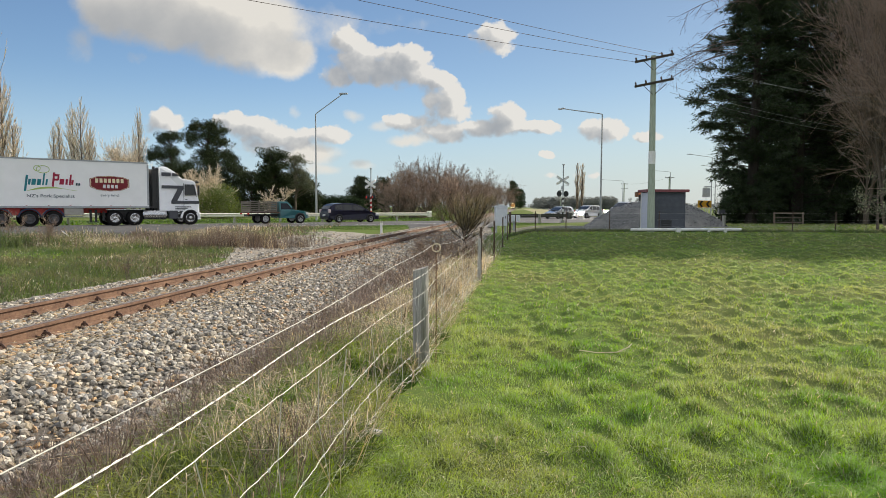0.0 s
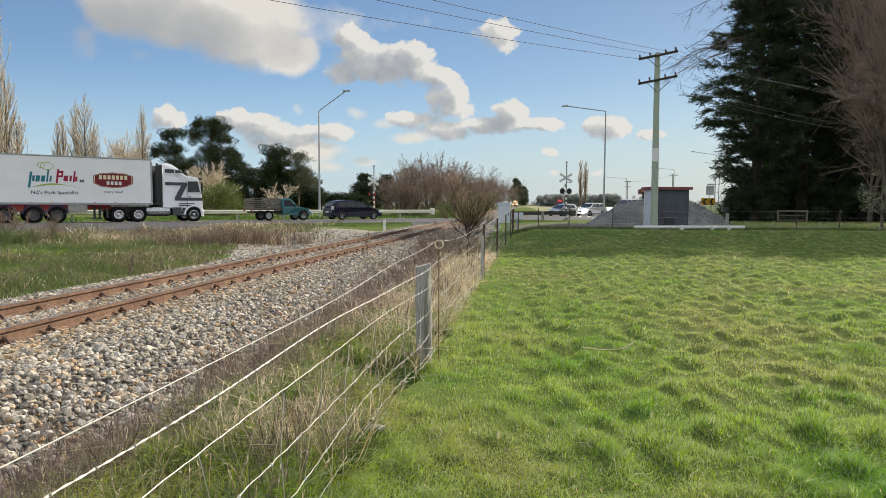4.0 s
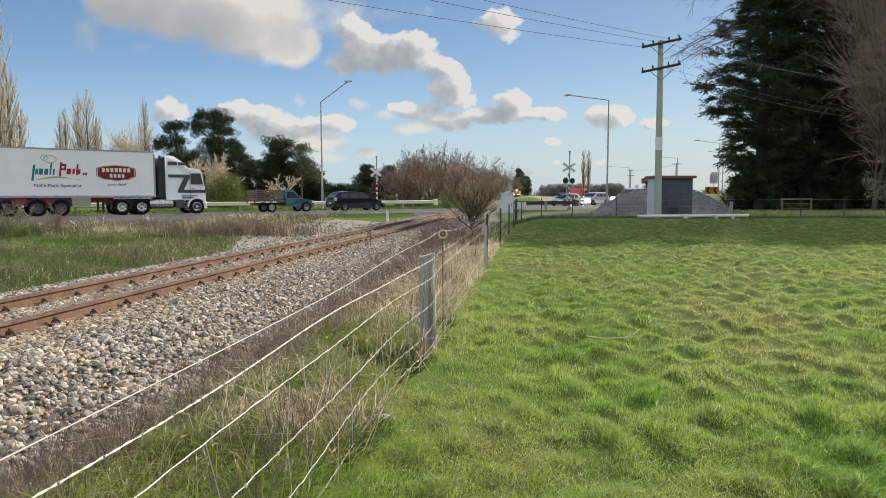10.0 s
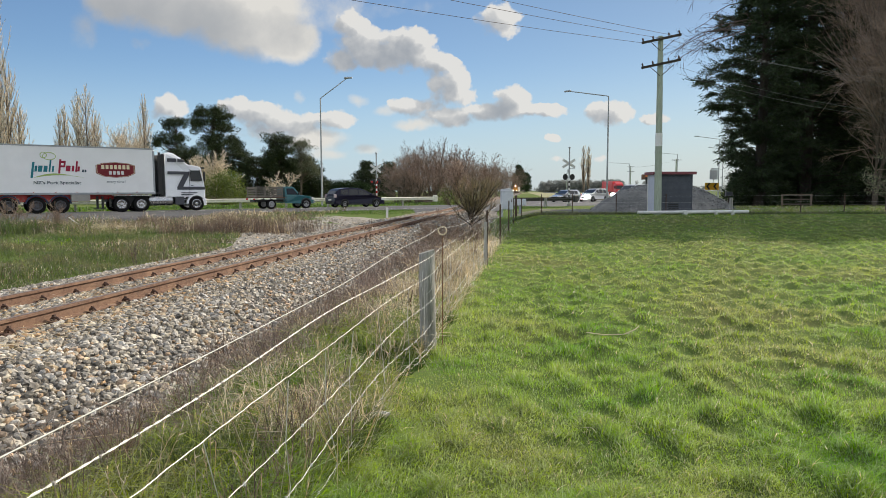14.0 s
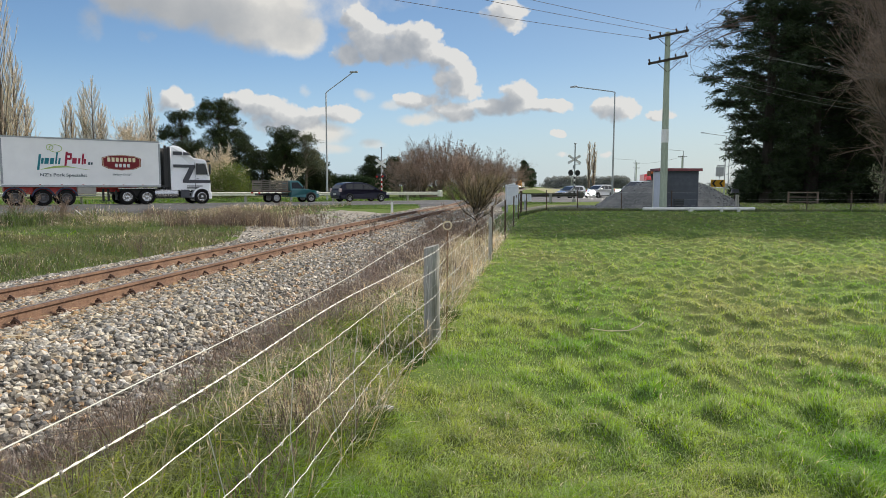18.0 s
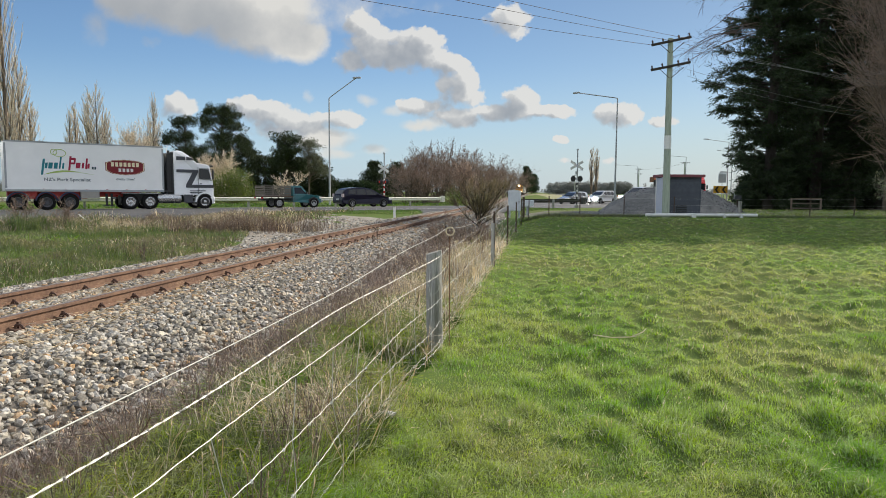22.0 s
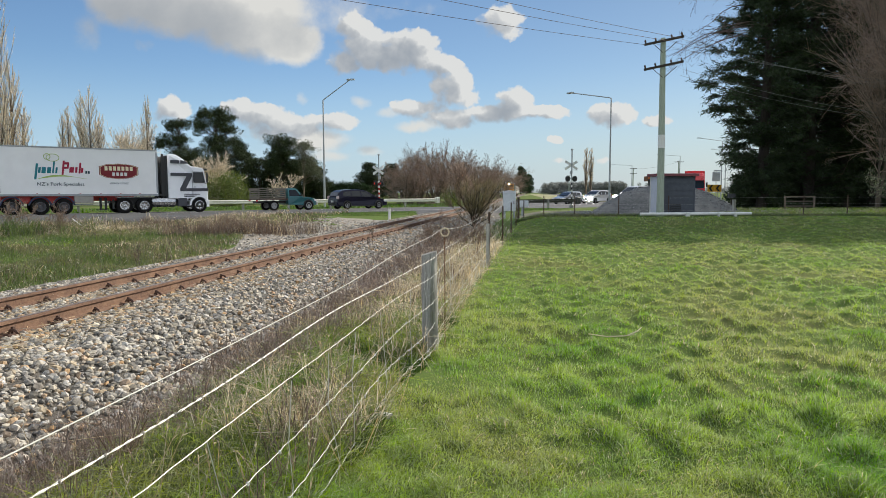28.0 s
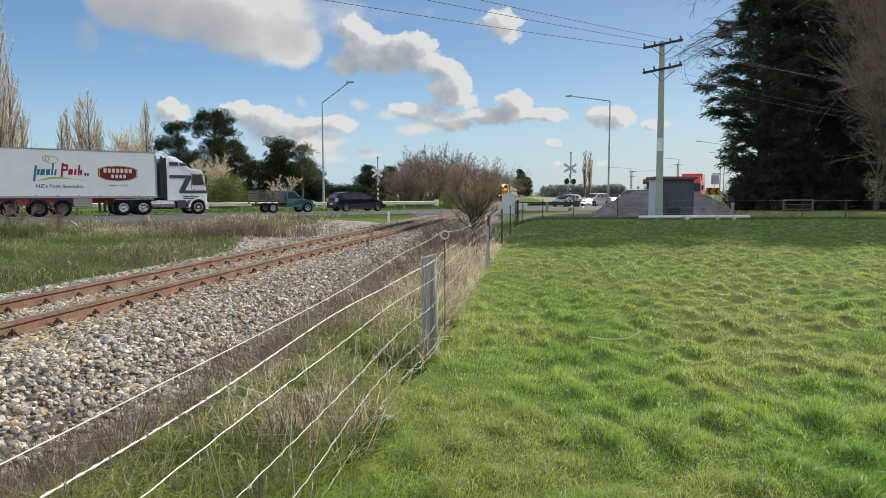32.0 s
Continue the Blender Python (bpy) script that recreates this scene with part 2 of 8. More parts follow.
GROUND = mat("field_soil_and_turf", (0.085, 0.135, 0.035), (0.125, 0.165, 0.048), scale=9, rough=0.95, bump=0.6, bscale=40, c3=(0.13, 0.135, 0.05), scale3=0.35, spec=0.03)
TURF = leafy("pasture_grass", (0.185, 0.345, 0.060), (0.37, 0.465, 0.135), 0.48, 0.5, rough=0.62, c3=(0.44, 0.44, 0.17))
VERGE = leafy("rank_verge_grass", (0.16, 0.265, 0.055), (0.30, 0.38, 0.11), 0.6, 0.5, c3=(0.43, 0.40, 0.17))
UNDER = leafy("shade_dark_under_grass", (0.05, 0.10, 0.022), (0.09, 0.14, 0.034), 0.5, 0.3, c3=(0.14, 0.14, 0.06))
BANKGREEN = leafy("rank_bank_grass", (0.10, 0.165, 0.05), (0.17, 0.20, 0.08), 0.5, 0.35, c3=(0.24, 0.21, 0.12))
# rail seen against the light: its shaded side is put into the colour
BACKLITRAIL = mat("backlit_shade_steel", (0.06, 0.058, 0.055), (0.09, 0.085, 0.08), scale=10, rough=0.7)
DRY = leafy("dry_grass", (0.70, 0.60, 0.43), (0.46, 0.385, 0.27), 0.6, 0.5)
BROWNSTALK = leafy("dead_weed_stalks", (0.15, 0.11, 0.085), (0.22, 0.165, 0.13), 0.5, 0.15)
MAUVE = leafy("mauve_dead_weeds", (0.20, 0.16, 0.135), (0.29, 0.23, 0.195), 0.5, 0.15)
ASPHALT = mat("asphalt_chip_seal", (0.070, 0.070, 0.073), (0.050, 0.050, 0.053), scale=30, rough=0.85, bump=0.4, bscale=120, c3=(0.10, 0.10, 0.10), scale3=0.3)
GRAVEL = mat("loose_gravel", (0.34, 0.31, 0.26), (0.20, 0.18, 0.155), scale=25, rough=0.95, bump=0.8, bscale=60, c3=(0.25, 0.22, 0.18), scale3=0.5)
STUBBLE = mat("pale_dry_pasture", (0.30, 0.29, 0.17), (0.22, 0.225, 0.115), scale=0.6, rough=0.95, bump=0.3, bscale=3, c3=(0.34, 0.31, 0.21), scale3=0.05, spec=0.05)
YARD = mat("dirty_yard_gravel", (0.20, 0.185, 0.155), (0.12, 0.115, 0.09), scale=14, rough=0.95, bump=0.8, bscale=40, c3=(0.12, 0.14, 0.06), scale3=0.6, spec=0.1)
# shade in the gaps between ballast stones is put into this dark colour
BED = mat("gap_shade_ballast_bed", (0.13, 0.115, 0.095), (0.075, 0.066, 0.055), scale=25, rough=0.95, bump=0.8, bscale=60)
STONE_TAN = mat("buff_crushed_stone", (0.44, 0.375, 0.28), (0.25, 0.21, 0.16), scale=14, rough=0.88, bump=0.4, bscale=40, island=0.5)
STONE = mat("crushed_greywacke", (0.44, 0.405, 0.34), (0.18, 0.168, 0.148), scale=14, rough=0.85, bump=0.4, bscale=40, island=0.6)
STONE_RUST = mat("rust_stained_stone", (0.42, 0.285, 0.165), (0.32, 0.235, 0.155), scale=12, rough=0.9, bump=0.4, bscale=40, island=0.3)
HEAP = mat("blue_gravel_heap", (0.19, 0.19, 0.18), (0.09, 0.09, 0.088), scale=8, rough=0.95, bump=1.0, bscale=18, c3=(0.25, 0.24, 0.22), scale3=1.0)
RUST = mat("rusty_rail_steel", (0.185, 0.102, 0.062), (0.115, 0.066, 0.044), scale=26, rough=0.85, bump=0.5, bscale=60, c3=(0.26, 0.155, 0.095), scale3=2.5)
RAILHEAD = mat("worn_rail_top", (0.33, 0.27, 0.22), (0.24, 0.16, 0.12), scale=10, rough=0.45, metal=0.6)
SLEEPER = mat("weathered_sleeper", (0.21, 0.16, 0.12), (0.13, 0.10, 0.08), scale=14, rough=0.95, bump=0.6, bscale=50, rnd=0.25)
POSTWOOD = mat("grey_weathered_timber", (0.49, 0.47, 0.43), (0.31, 0.30, 0.285), scale=9, rough=0.95, bump=0.8, bscale=30, stretch=(6, 6, 0.6), c3=(0.15, 0.15, 0.11), scale3=1.2)
POLEWOOD = mat("greenish_pole_timber", (0.40, 0.45, 0.36), (0.30, 0.34, 0.27), scale=6, rough=0.9, bump=0.5, bscale=20, stretch=(5, 5, 0.4))
WIRE = mat("galvanised_wire", (0.66, 0.65, 0.60), (0.52, 0.51, 0.47), scale=30, rough=0.5, metal=0.2)
BARB = mat("dark_wire_barbs", (0.22, 0.20, 0.18), (0.28, 0.25, 0.22), scale=30, rough=0.7)
RING = mat("yellowed_plastic", (0.60, 0.50, 0.33), (0.50, 0.41, 0.27), scale=40, rough=0.6)
TAPE = mat("white_electric_rope", (0.54, 0.54, 0.49), (0.42, 0.42, 0.38), scale=40, rough=0.7)
LINE = mat("dull_aluminium_cable", (0.22, 0.22, 0.21), (0.17, 0.17, 0.16), scale=20, rough=0.6)
DARKSTEEL = mat("dark_rusty_steel", (0.075, 0.06, 0.05), (0.12, 0.07, 0.045), scale=30, rough=0.8, metal=0.3)
RUSTROD = mat("rusted_rod", (0.25, 0.13, 0.07), (0.15, 0.08, 0.05), scale=40, rough=0.9)
RUSTCLIP = mat("rusty_clip_steel", (0.10, 0.052, 0.034), (0.065, 0.038, 0.028), scale=40, rough=0.85)
GALV = mat("galvanised_steel", (0.40, 0.42, 0.43), (0.32, 0.34, 0.35), scale=8, rough=0.65, metal=0.25)
GUARD = mat("pale_guardrail", (0.84, 0.82, 0.72), (0.72, 0.70, 0.60), scale=5, rough=0.6)
WHITE = mat("white_paint", (0.78, 0.78, 0.76), (0.68, 0.68, 0.66), scale=3, rough=0.4, c3=(0.60, 0.58, 0.54), scale3=1.1)
TRAILERW = mat("white_trailer_panel", (0.92, 0.92, 0.91), (0.88, 0.88, 0.87), scale=1.5, rough=0.5, c3=(0.86, 0.86, 0.85), scale3=0.5)
CABW = mat("white_cab_paint", (0.88, 0.89, 0.91), (0.84, 0.85, 0.88), scale=2, rough=0.25, coat=0.5)
CHARC = mat("charcoal_paint", (0.06, 0.065, 0.08), (0.05, 0.05, 0.06), scale=5, rough=0.4)
BLACK = mat("black_plastic", (0.02, 0.02, 0.021), (0.03, 0.03, 0.03), scale=20, rough=0.6)
RUBBER = mat("tyre_rubber", (0.011, 0.011, 0.012), (0.018, 0.017, 0.016), scale=25, rough=0.9, spec=0.1)
CHROME = mat("polished_alloy", (0.62, 0.62, 0.63), (0.45, 0.45, 0.45), scale=10, rough=0.25, metal=1.0)
RIM = mat("alloy_rim", (0.46, 0.46, 0.47), (0.30, 0.30, 0.30), scale=10, rough=0.5, metal=0.3)
REDP = mat("red_chassis_paint", (0.55, 0.035, 0.03), (0.42, 0.03, 0.025), scale=4, rough=0.5)
TRUCKRED = mat("bright_red_paint", (0.72, 0.035, 0.04), (0.62, 0.03, 0.035), scale=2, rough=0.3, coat=0.4)
BLUEP = mat("dark_blue_panel", (0.03, 0.035, 0.09), (0.025, 0.03, 0.07), scale=4, rough=0.5)
TEAL = mat("teal_ute_paint", (0.02, 0.13, 0.14), (0.016, 0.105, 0.12), scale=3, rough=0.3, coat=0.2)
NAVY = mat("dark_navy_paint", (0.010, 0.009, 0.026), (0.008, 0.008, 0.02), scale=3, rough=0.22, spec=0.3, coat=0.0)
CARWHITE = mat("white_car_paint", (0.75, 0.75, 0.75), (0.70, 0.70, 0.70), scale=3, rough=0.2, coat=0.7)
CARSILVER = mat("silver_car_paint", (0.55, 0.56, 0.58), (0.50, 0.51, 0.53), scale=3, rough=0.2, metal=0.5, coat=0.7)
GLASS = mat("dark_window_glass", (0.012, 0.014, 0.016), (0.015, 0.017, 0.02), scale=2, rough=0.06, spec=0.5)
PALELENS = mat("pale_tail_lens", (0.62, 0.52, 0.52), (0.5, 0.36, 0.36), scale=5, rough=0.15, coat=0.5)
DARKRIM = mat("grimy_trailer_rim", (0.12, 0.12, 0.13), (0.06, 0.06, 0.065), scale=10, rough=0.6)
MOWN = leafy("mown_verge_grass", (0.085, 0.16, 0.035), (0.13, 0.20, 0.05), 0.4, 0.3)
TAILRED = mat("red_lens", (0.5, 0.01, 0.01), (0.4, 0.01, 0.01), scale=5, rough=0.2)
CLEARL = mat("clear_lens", (0.75, 0.75, 0.75), (0.65, 0.65, 0.65), scale=5, rough=0.1)
HEADL = mat("lit_headlamp", (0.9, 0.9, 0.9), scale=3, emit=(1, 0.96, 0.88), power=60)
LOCOLIGHT = mat("lit_train_headlamp", (0.9, 0.8, 0.6), scale=3, emit=(1, 0.62, 0.26), power=45)
SIGRED = mat("lit_red_signal", (0.5, 0.02, 0.02), scale=3, emit=(1, 0.05, 0.03), power=0.7)
DARKLENS = mat("unlit_red_lens", (0.06, 0.012, 0.012), scale=8, rough=0.2)
LOCOY = mat("yellow_orange_loco_paint", (0.75, 0.33, 0.03), (0.65, 0.27, 0.025), scale=2, rough=0.5)
CONTGREEN = mat("green_container_paint", (0.05, 0.16, 0.13), (0.04, 0.12, 0.10), scale=2, rough=0.6)
CONTGREY = mat("grey_container_paint", (0.40, 0.38, 0.34), (0.32, 0.30, 0.27), scale=2, rough=0.6)
SHEDGREY = mat("charcoal_weatherboard", (0.07, 0.08, 0.098), (0.055, 0.063, 0.08), scale=4, rough=0.6, rnd=0.1)
SHEDROOF = mat("maroon_roof_trim", (0.22, 0.055, 0.065), (0.18, 0.045, 0.055), scale=5, rough=0.5)
# blue sky light on the shaded door side is mixed into this tint
PALEBLUE = mat("skylit_lilac_door", (0.58, 0.60, 0.70), (0.52, 0.54, 0.63), scale=4, rough=0.5)
YARDTWIG = leafy("brown_backlit_twigs", (0.40, 0.30, 0.24), (0.30, 0.225, 0.18), 0.35, 0.15, 0.9)
BARK = mat("grey_brown_bark", (0.16, 0.125, 0.095), (0.10, 0.08, 0.06), scale=6, rough=0.95, bump=0.7, bscale=25, stretch=(4, 4, 0.7))
DARKBARK = mat("dark_conifer_bark", (0.055, 0.043, 0.034), (0.035, 0.028, 0.022), scale=6, rough=0.95, bump=0.7, bscale=25, stretch=(4, 4, 0.7))
CONIFER = leafy("dark_conifer_foliage", (0.04, 0.06, 0.032), (0.06, 0.08, 0.04), 0.45, 0.15)
PINE = leafy("pine_needles", (0.028, 0.044, 0.02), (0.052, 0.066, 0.028), 0.5, 0.12)
LICHEN = leafy("pale_lichened_leaves", (0.36, 0.38, 0.24), (0.28, 0.29, 0.18), 0.4, 0.3)
OLIVE = leafy("olive_gum_leaves", (0.11, 0.13, 0.075), (0.14, 0.14, 0.09), 0.4, 0.2)
YGREEN = leafy("yellow_green_shrub_leaves", (0.095, 0.135, 0.034), (0.17, 0.20, 0.055), 0.4, 0.3)
TWIG = leafy("bare_brown_twigs", (0.32, 0.24, 0.185), (0.24, 0.175, 0.14), 0.35, 0.05, 0.9)
DARKTWIG = leafy("dark_mauve_twigs", (0.17, 0.125, 0.105), (0.12, 0.09, 0.075), 0.35, 0.05, 0.9)
PALETWIG = leafy("pale_poplar_twigs", (0.75, 0.65, 0.51), (0.62, 0.53, 0.40), 0.35, 0.1, 0.9)
BLOSSOM = leafy("pinkish_budding_twigs", (0.52, 0.40, 0.31), (0.44, 0.33, 0.25), 0.3, 0.2, 0.9)
HEDGE = leafy("hedge_leaves", (0.03, 0.055, 0.022), (0.045, 0.075, 0.03), 0.4, 0.15)
# distance haze is mixed into this leaf colour
HAZEWOOD = leafy("far_pine_wood", (0.25, 0.265, 0.245), (0.30, 0.305, 0.28), 0.3, 0.2)
YELLOW = mat("yellow_sign_face", (0.75, 0.42, 0.03), (0.68, 0.38, 0.03), scale=6, rough=0.5)
CABINETW = mat("pale_grey_cabinet_paint", (0.66, 0.68, 0.71), (0.58, 0.60, 0.63), scale=4, rough=0.5)
CONCRETE = mat("concrete", (0.42, 0.41, 0.38), (0.33, 0.32, 0.30), scale=12, rough=0.9, bump=0.3, bscale=50)
PIPEW = mat("white_plastic_pipe", (0.74, 0.74, 0.72), (0.64, 0.64, 0.61), scale=5, rough=0.45)
TEALINK = mat("teal_lettering", (0.02, 0.22, 0.26), (0.02, 0.19, 0.23), scale=5, rough=0.75)
CRIMSONINK = mat("crimson_lettering", (0.38, 0.02, 0.06), (0.34, 0.02, 0.05), scale=5, rough=0.75)
GREENINK = mat("lime_green_print", (0.42, 0.55, 0.16), (0.38, 0.50, 0.14), scale=5, rough=0.75)
DARKINK = mat("dark_teal_lettering", (0.03, 0.07, 0.09), (0.03, 0.06, 0.08), scale=5, rough=0.75)
MAROONP = mat("maroon_badge", (0.20, 0.015, 0.02), (0.17, 0.012, 0.018), scale=5, rough=0.75)
CREAMINK = mat("cream_lettering", (0.80, 0.72, 0.50), (0.76, 0.68, 0.46), scale=5, rough=0.75)

# ---- mesh tools ----
RNG = np.random.default_rng(7)


class Geo:
    """Collects vertices and faces, then becomes one mesh object."""

    def __init__(self):
        self.v, self.f, self.n = [], {3: [], 4: []}, 0
        self.poly = []

    def add(self, v, f):
        v, f = np.asarray(v, float).reshape(-1, 3), np.asarray(f, int)
        self.v.append(v)
        self.f[f.shape[1]].append(f + self.n)
        self.n += len(v)
        return self

    def ngon(self, v, f):
        v = np.asarray(v, float).reshape(-1, 3)
        self.v.append(v)
        self.poly += [[k + self.n for k in q] for q in f]
        self.n += len(v)
        return self

    def box(self, c, s, rz=0.0, m=None, taper=1.0, b=0.0):
        """A box with centre c and size s; b bevels its upright edges and top by that much."""
        x, y, z = (k / 2 for k in s)
        if b:
            ring = np.array([(-x + b, -y), (x - b, -y), (x, -y + b), (x, y - b), (x - b, y), (-x + b, y), (-x, y - b), (-x, -y + b)])
            inn = ring * np.array([(x - b) / x, (y - b) / y])
            v = np.concatenate([np.c_[ring, np.full(8, -z)], np.c_[ring, np.full(8, z - b)], np.c_[inn, np.full(8, z)]])
            fs = [list(range(7, -1, -1)), list(range(16, 24))]
            fs += [[k + r, (k + 1) % 8 + r, (k + 1) % 8 + r + 8, k + r + 8] for r in (0, 8) for k in range(8)]
        else:
            v = np.array([(sx * x * (taper if sz > 0 else 1), sy * y * (taper if sz > 0 else 1), sz * z) for sz in (-1, 1) for sx, sy in ((-1, -1), (1, -1), (1, 1), (-1, 1))])
            fs = [[3, 2, 1, 0], [4, 5, 6, 7], [0, 1, 5, 4], [1, 2, 6, 5], [2, 3, 7, 6], [3, 0, 4, 7]]
        if rz:
            k, q = math.cos(rz), math.sin(rz)
            v = np.c_[v[:, 0] * k - v[:, 1] * q, v[:, 0] * q + v[:, 1] * k, v[:, 2]]
        v = v + np.array(c)
        if m is not None:
            v = np.array([m @ Vector(p) for p in v])
        return self.ngon(v, fs)

    def tubes(self, p0, p1, r0, r1, n=4, caps=False):
        """Straight tapered tubes from each p0 to each p1."""
        p0, p1 = np.atleast_2d(np.asarray(p0, float)), np.atleast_2d(np.asarray(p1, float))
        k = len(p0)
        r0, r1 = np.broadcast_to(r0, k), np.broadcast_to(r1, k)
        d = p1 - p0
        d = d / np.maximum(np.linalg.norm(d, axis=1, keepdims=True), 1e-9)
        h = np.where(np.abs(d[:, 2:3]) > 0.9, np.array([[1.0, 0, 0]]), np.array([[0, 0, 1.0]]))
        a = np.cross(d, h); a /= np.linalg.norm(a, axis=1, keepdims=True)
        b = np.cross(d, a)
        t = np.arange(n) * 2 * np.pi / n
        ring = a[:, None] * np.cos(t)[None, :, None] + b[:, None] * np.sin(t)[None, :, None]
        v = np.concatenate([p0[:, None] + ring * r0[:, None, None], p1[:, None] + ring * r1[:, None, None]], 1)
        i = np.arange(n); j = (i + 1) % n
        q = np.stack([i, i + n, j + n, j], 1)
        f = (q[None] + (np.arange(k) * 2 * n)[:, None, None]).reshape(-1, 4)
        self.add(v.reshape(-1, 3), f)
        if caps:
            base = self.n - k * 2 * n
            for s in range(k):
                self.poly.append([base + s * 2 * n + z for z in range(n)])
                self.poly.append([base + s * 2 * n + n + z for z in range(n - 1, -1, -1)])
        return self

    def path(self, pts, r, n=5):
        """One continuous tube along pts."""
        p = np.asarray(pts, float)
        d = np.gradient(p, axis=0)
        d /= np.maximum(np.linalg.norm(d, axis=1, keepdims=True), 1e-9)
        h = np.array([1.0, 0, 0]) if np.abs(d[:, 2]).mean() > 0.75 else np.array([0, 0, 1.0]) if np.abs(d[:, 2]).max() < 0.95 else np.array([0.1, 1.0, 0.05])
        a = np.cross(d, h); a /= np.linalg.norm(a, axis=1, keepdims=True)
        b = np.cross(d, a)
        t = np.arange(n) * 2 * np.pi / n
        v = p[:, None] + r * (a[:, None] * np.cos(t)[None, :, None] + b[:, None] * np.sin(t)[None, :, None])
        i = np.arange(n); j = (i + 1) % n
        q = np.stack([i, i + n, j + n, j], 1)
        self.add(v.reshape(-1, 3), (q[None] + (np.arange(len(p) - 1) * n)[:, None, None]).reshape(-1, 4))
        end = self.n - n
        self.poly += [[end - (len(p) - 1) * n + k for k in range(n)], [end + k for k in range(n - 1, -1, -1)]]
        return self

    def cards(self, p, d, w, l, curl=0.0):
        """Small pointed leaves or blades: one triangle at each p along d, w wide and l long."""
        k = len(p)
        s = np.cross(d, RNG.normal(size=(k, 3)))
        s /= np.maximum(np.linalg.norm(s, axis=1, keepdims=True), 1e-6)
        w, l = np.broadcast_to(w, k)[:, None], np.broadcast_to(l, k)[:, None]
        v = np.stack([p - s * w / 2, p + s * w / 2, p + d * l], 1).reshape(-1, 3)
        return self.add(v, np.arange(3 * k).reshape(-1, 3))

    def blades(self, p, d, w, l, bend):
        """Bent blades: a quad and a tip each, leaning over by bend."""
        k = len(p)
        s = np.cross(d, RNG.normal(size=(k, 3)))
        s /= np.maximum(np.linalg.norm(s, axis=1, keepdims=True), 1e-6)
        w, l = np.broadcast_to(w, k)[:, None], np.broadcast_to(l, k)[:, None]
        mid = p + d * l * 0.55
        tip = mid + (d * 0.45 + bend) * l
        v = np.stack([p - s * w / 2, p + s * w / 2, mid + s * w * 0.35, mid - s * w * 0.35, tip], 1).reshape(-1, 3)
        o = np.arange(k)[:, None] * 5
        self.add(v, o + np.array([[0, 1, 2, 3]]))
        self.f[3].append(o + np.array([[3, 2, 4]]) + self.n - 5 * k)
        return self

    def slivers(self, p0, p1, r):
        """Slim pointed twigs from each p0 to each p1."""
        d = p1 - p0
        l = np.linalg.norm(d, axis=1)
        return self.cards(p0, d / np.maximum(l[:, None], 1e-9), 2 * r, l)

    def lathe(self, prof, n=24, m=None, axis="z", caps=True):
        """A turned shape: prof is (radius, height) from end to end."""
        t = np.arange(n) * 2 * np.pi / n
        v = []
        for r, h in prof:
            c, s = np.cos(t) * r, np.sin(t) * r
            v.append(np.c_[c, s, np.full(n, h)] if axis == "z" else np.c_[c, np.full(n, h), s])
        v = np.concatenate(v)
        if m is not None:
            v = np.array([m @ Vector(p) for p in v])
        f = [[k * n + i, k * n + (i + 1) % n, (k + 1) * n + (i + 1) % n, (k + 1) * n + i] for k in range(len(prof) - 1) for i in range(n)]
        return self.ngon(v, f + ([list(range(n))[::-1], [(len(prof) - 1) * n + i for i in range(n)]] if caps else []))

    def prism(self, prof, w0, w1=None, inset=None):
        """A side profile (x, z), drawn from y = w0 to w1; inset pulls single points in towards the middle."""
        w1 = -w0 if w1 is None else w1
        k = len(prof)
        inset = inset or [0] * k
        sg = 1 if w0 > w1 else -1
        v = [(x, w0 - sg * i, z) for (x, z), i in zip(prof, inset)] + [(x, w1 + sg * i, z) for (x, z), i in zip(prof, inset)]
        return self.ngon(v, [list(range(k)), list(range(2 * k - 1, k - 1, -1))] + [[(i + 1) % k, i, i + k, (i + 1) % k + k] for i in range(k)])

    def mesh(self, name, material, smooth=False):
        me = bpy.data.meshes.new(name)
        v = np.concatenate(self.v) if self.v else np.zeros((0, 3))
        parts = [(np.concatenate(a), n) for n, a in self.f.items() if a]
        loops = [a.ravel() for a, n in parts] + ([np.array([k for q in self.poly for k in q])] if self.poly else [])
        counts = [np.full(len(a), n) for a, n in parts] + ([np.array([len(q) for q in self.poly])] if self.poly else [])
        loops, counts = np.concatenate(loops), np.concatenate(counts)
        me.vertices.add(len(v)); me.vertices.foreach_set("co", v.ravel())
        me.loops.add(len(loops)); me.loops.foreach_set("vertex_index", loops.astype(np.int32))
        me.polygons.add(len(counts)); me.polygons.foreach_set("loop_start", np.r_[0, np.cumsum(counts)[:-1]].astype(np.int32))
        me.update(calc_edges=True)
        me.polygons.foreach_set("use_smooth", np.full(len(counts), bool(smooth)))
        me.materials.append(material)
        return me


def part(name, geo, material, parent=None, label="", smooth=False, bevel=0.0):
    """One mesh object, under a thing or a part where a parent is given."""
    me = geo.mesh(name, material, smooth) if isinstance(geo, Geo) else geo
    if bevel:
        bm = bmesh.new(); bm.from_mesh(me)
        bmesh.ops.recalc_face_normals(bm, faces=bm.faces)
        bmesh.ops.bevel(bm, geom=[e for e in bm.edges if e.calc_face_angle(0) > 0.5], offset=bevel, segments=2, affect="EDGES", profile=0.6, clamp_overlap=True)
        bm.to_mesh(me); bm.free()
    ob = new(name, me)
    if parent:
        ob.parent = parent
    if label:
        ob["label"] = label
    return ob


def thing(name, m, label, category, group="", kind=""):
    ob = new(name)
    ob.empty_display_size = 0.2
    ob.matrix_world = m
    return tagged(ob, label, category, group, kind)


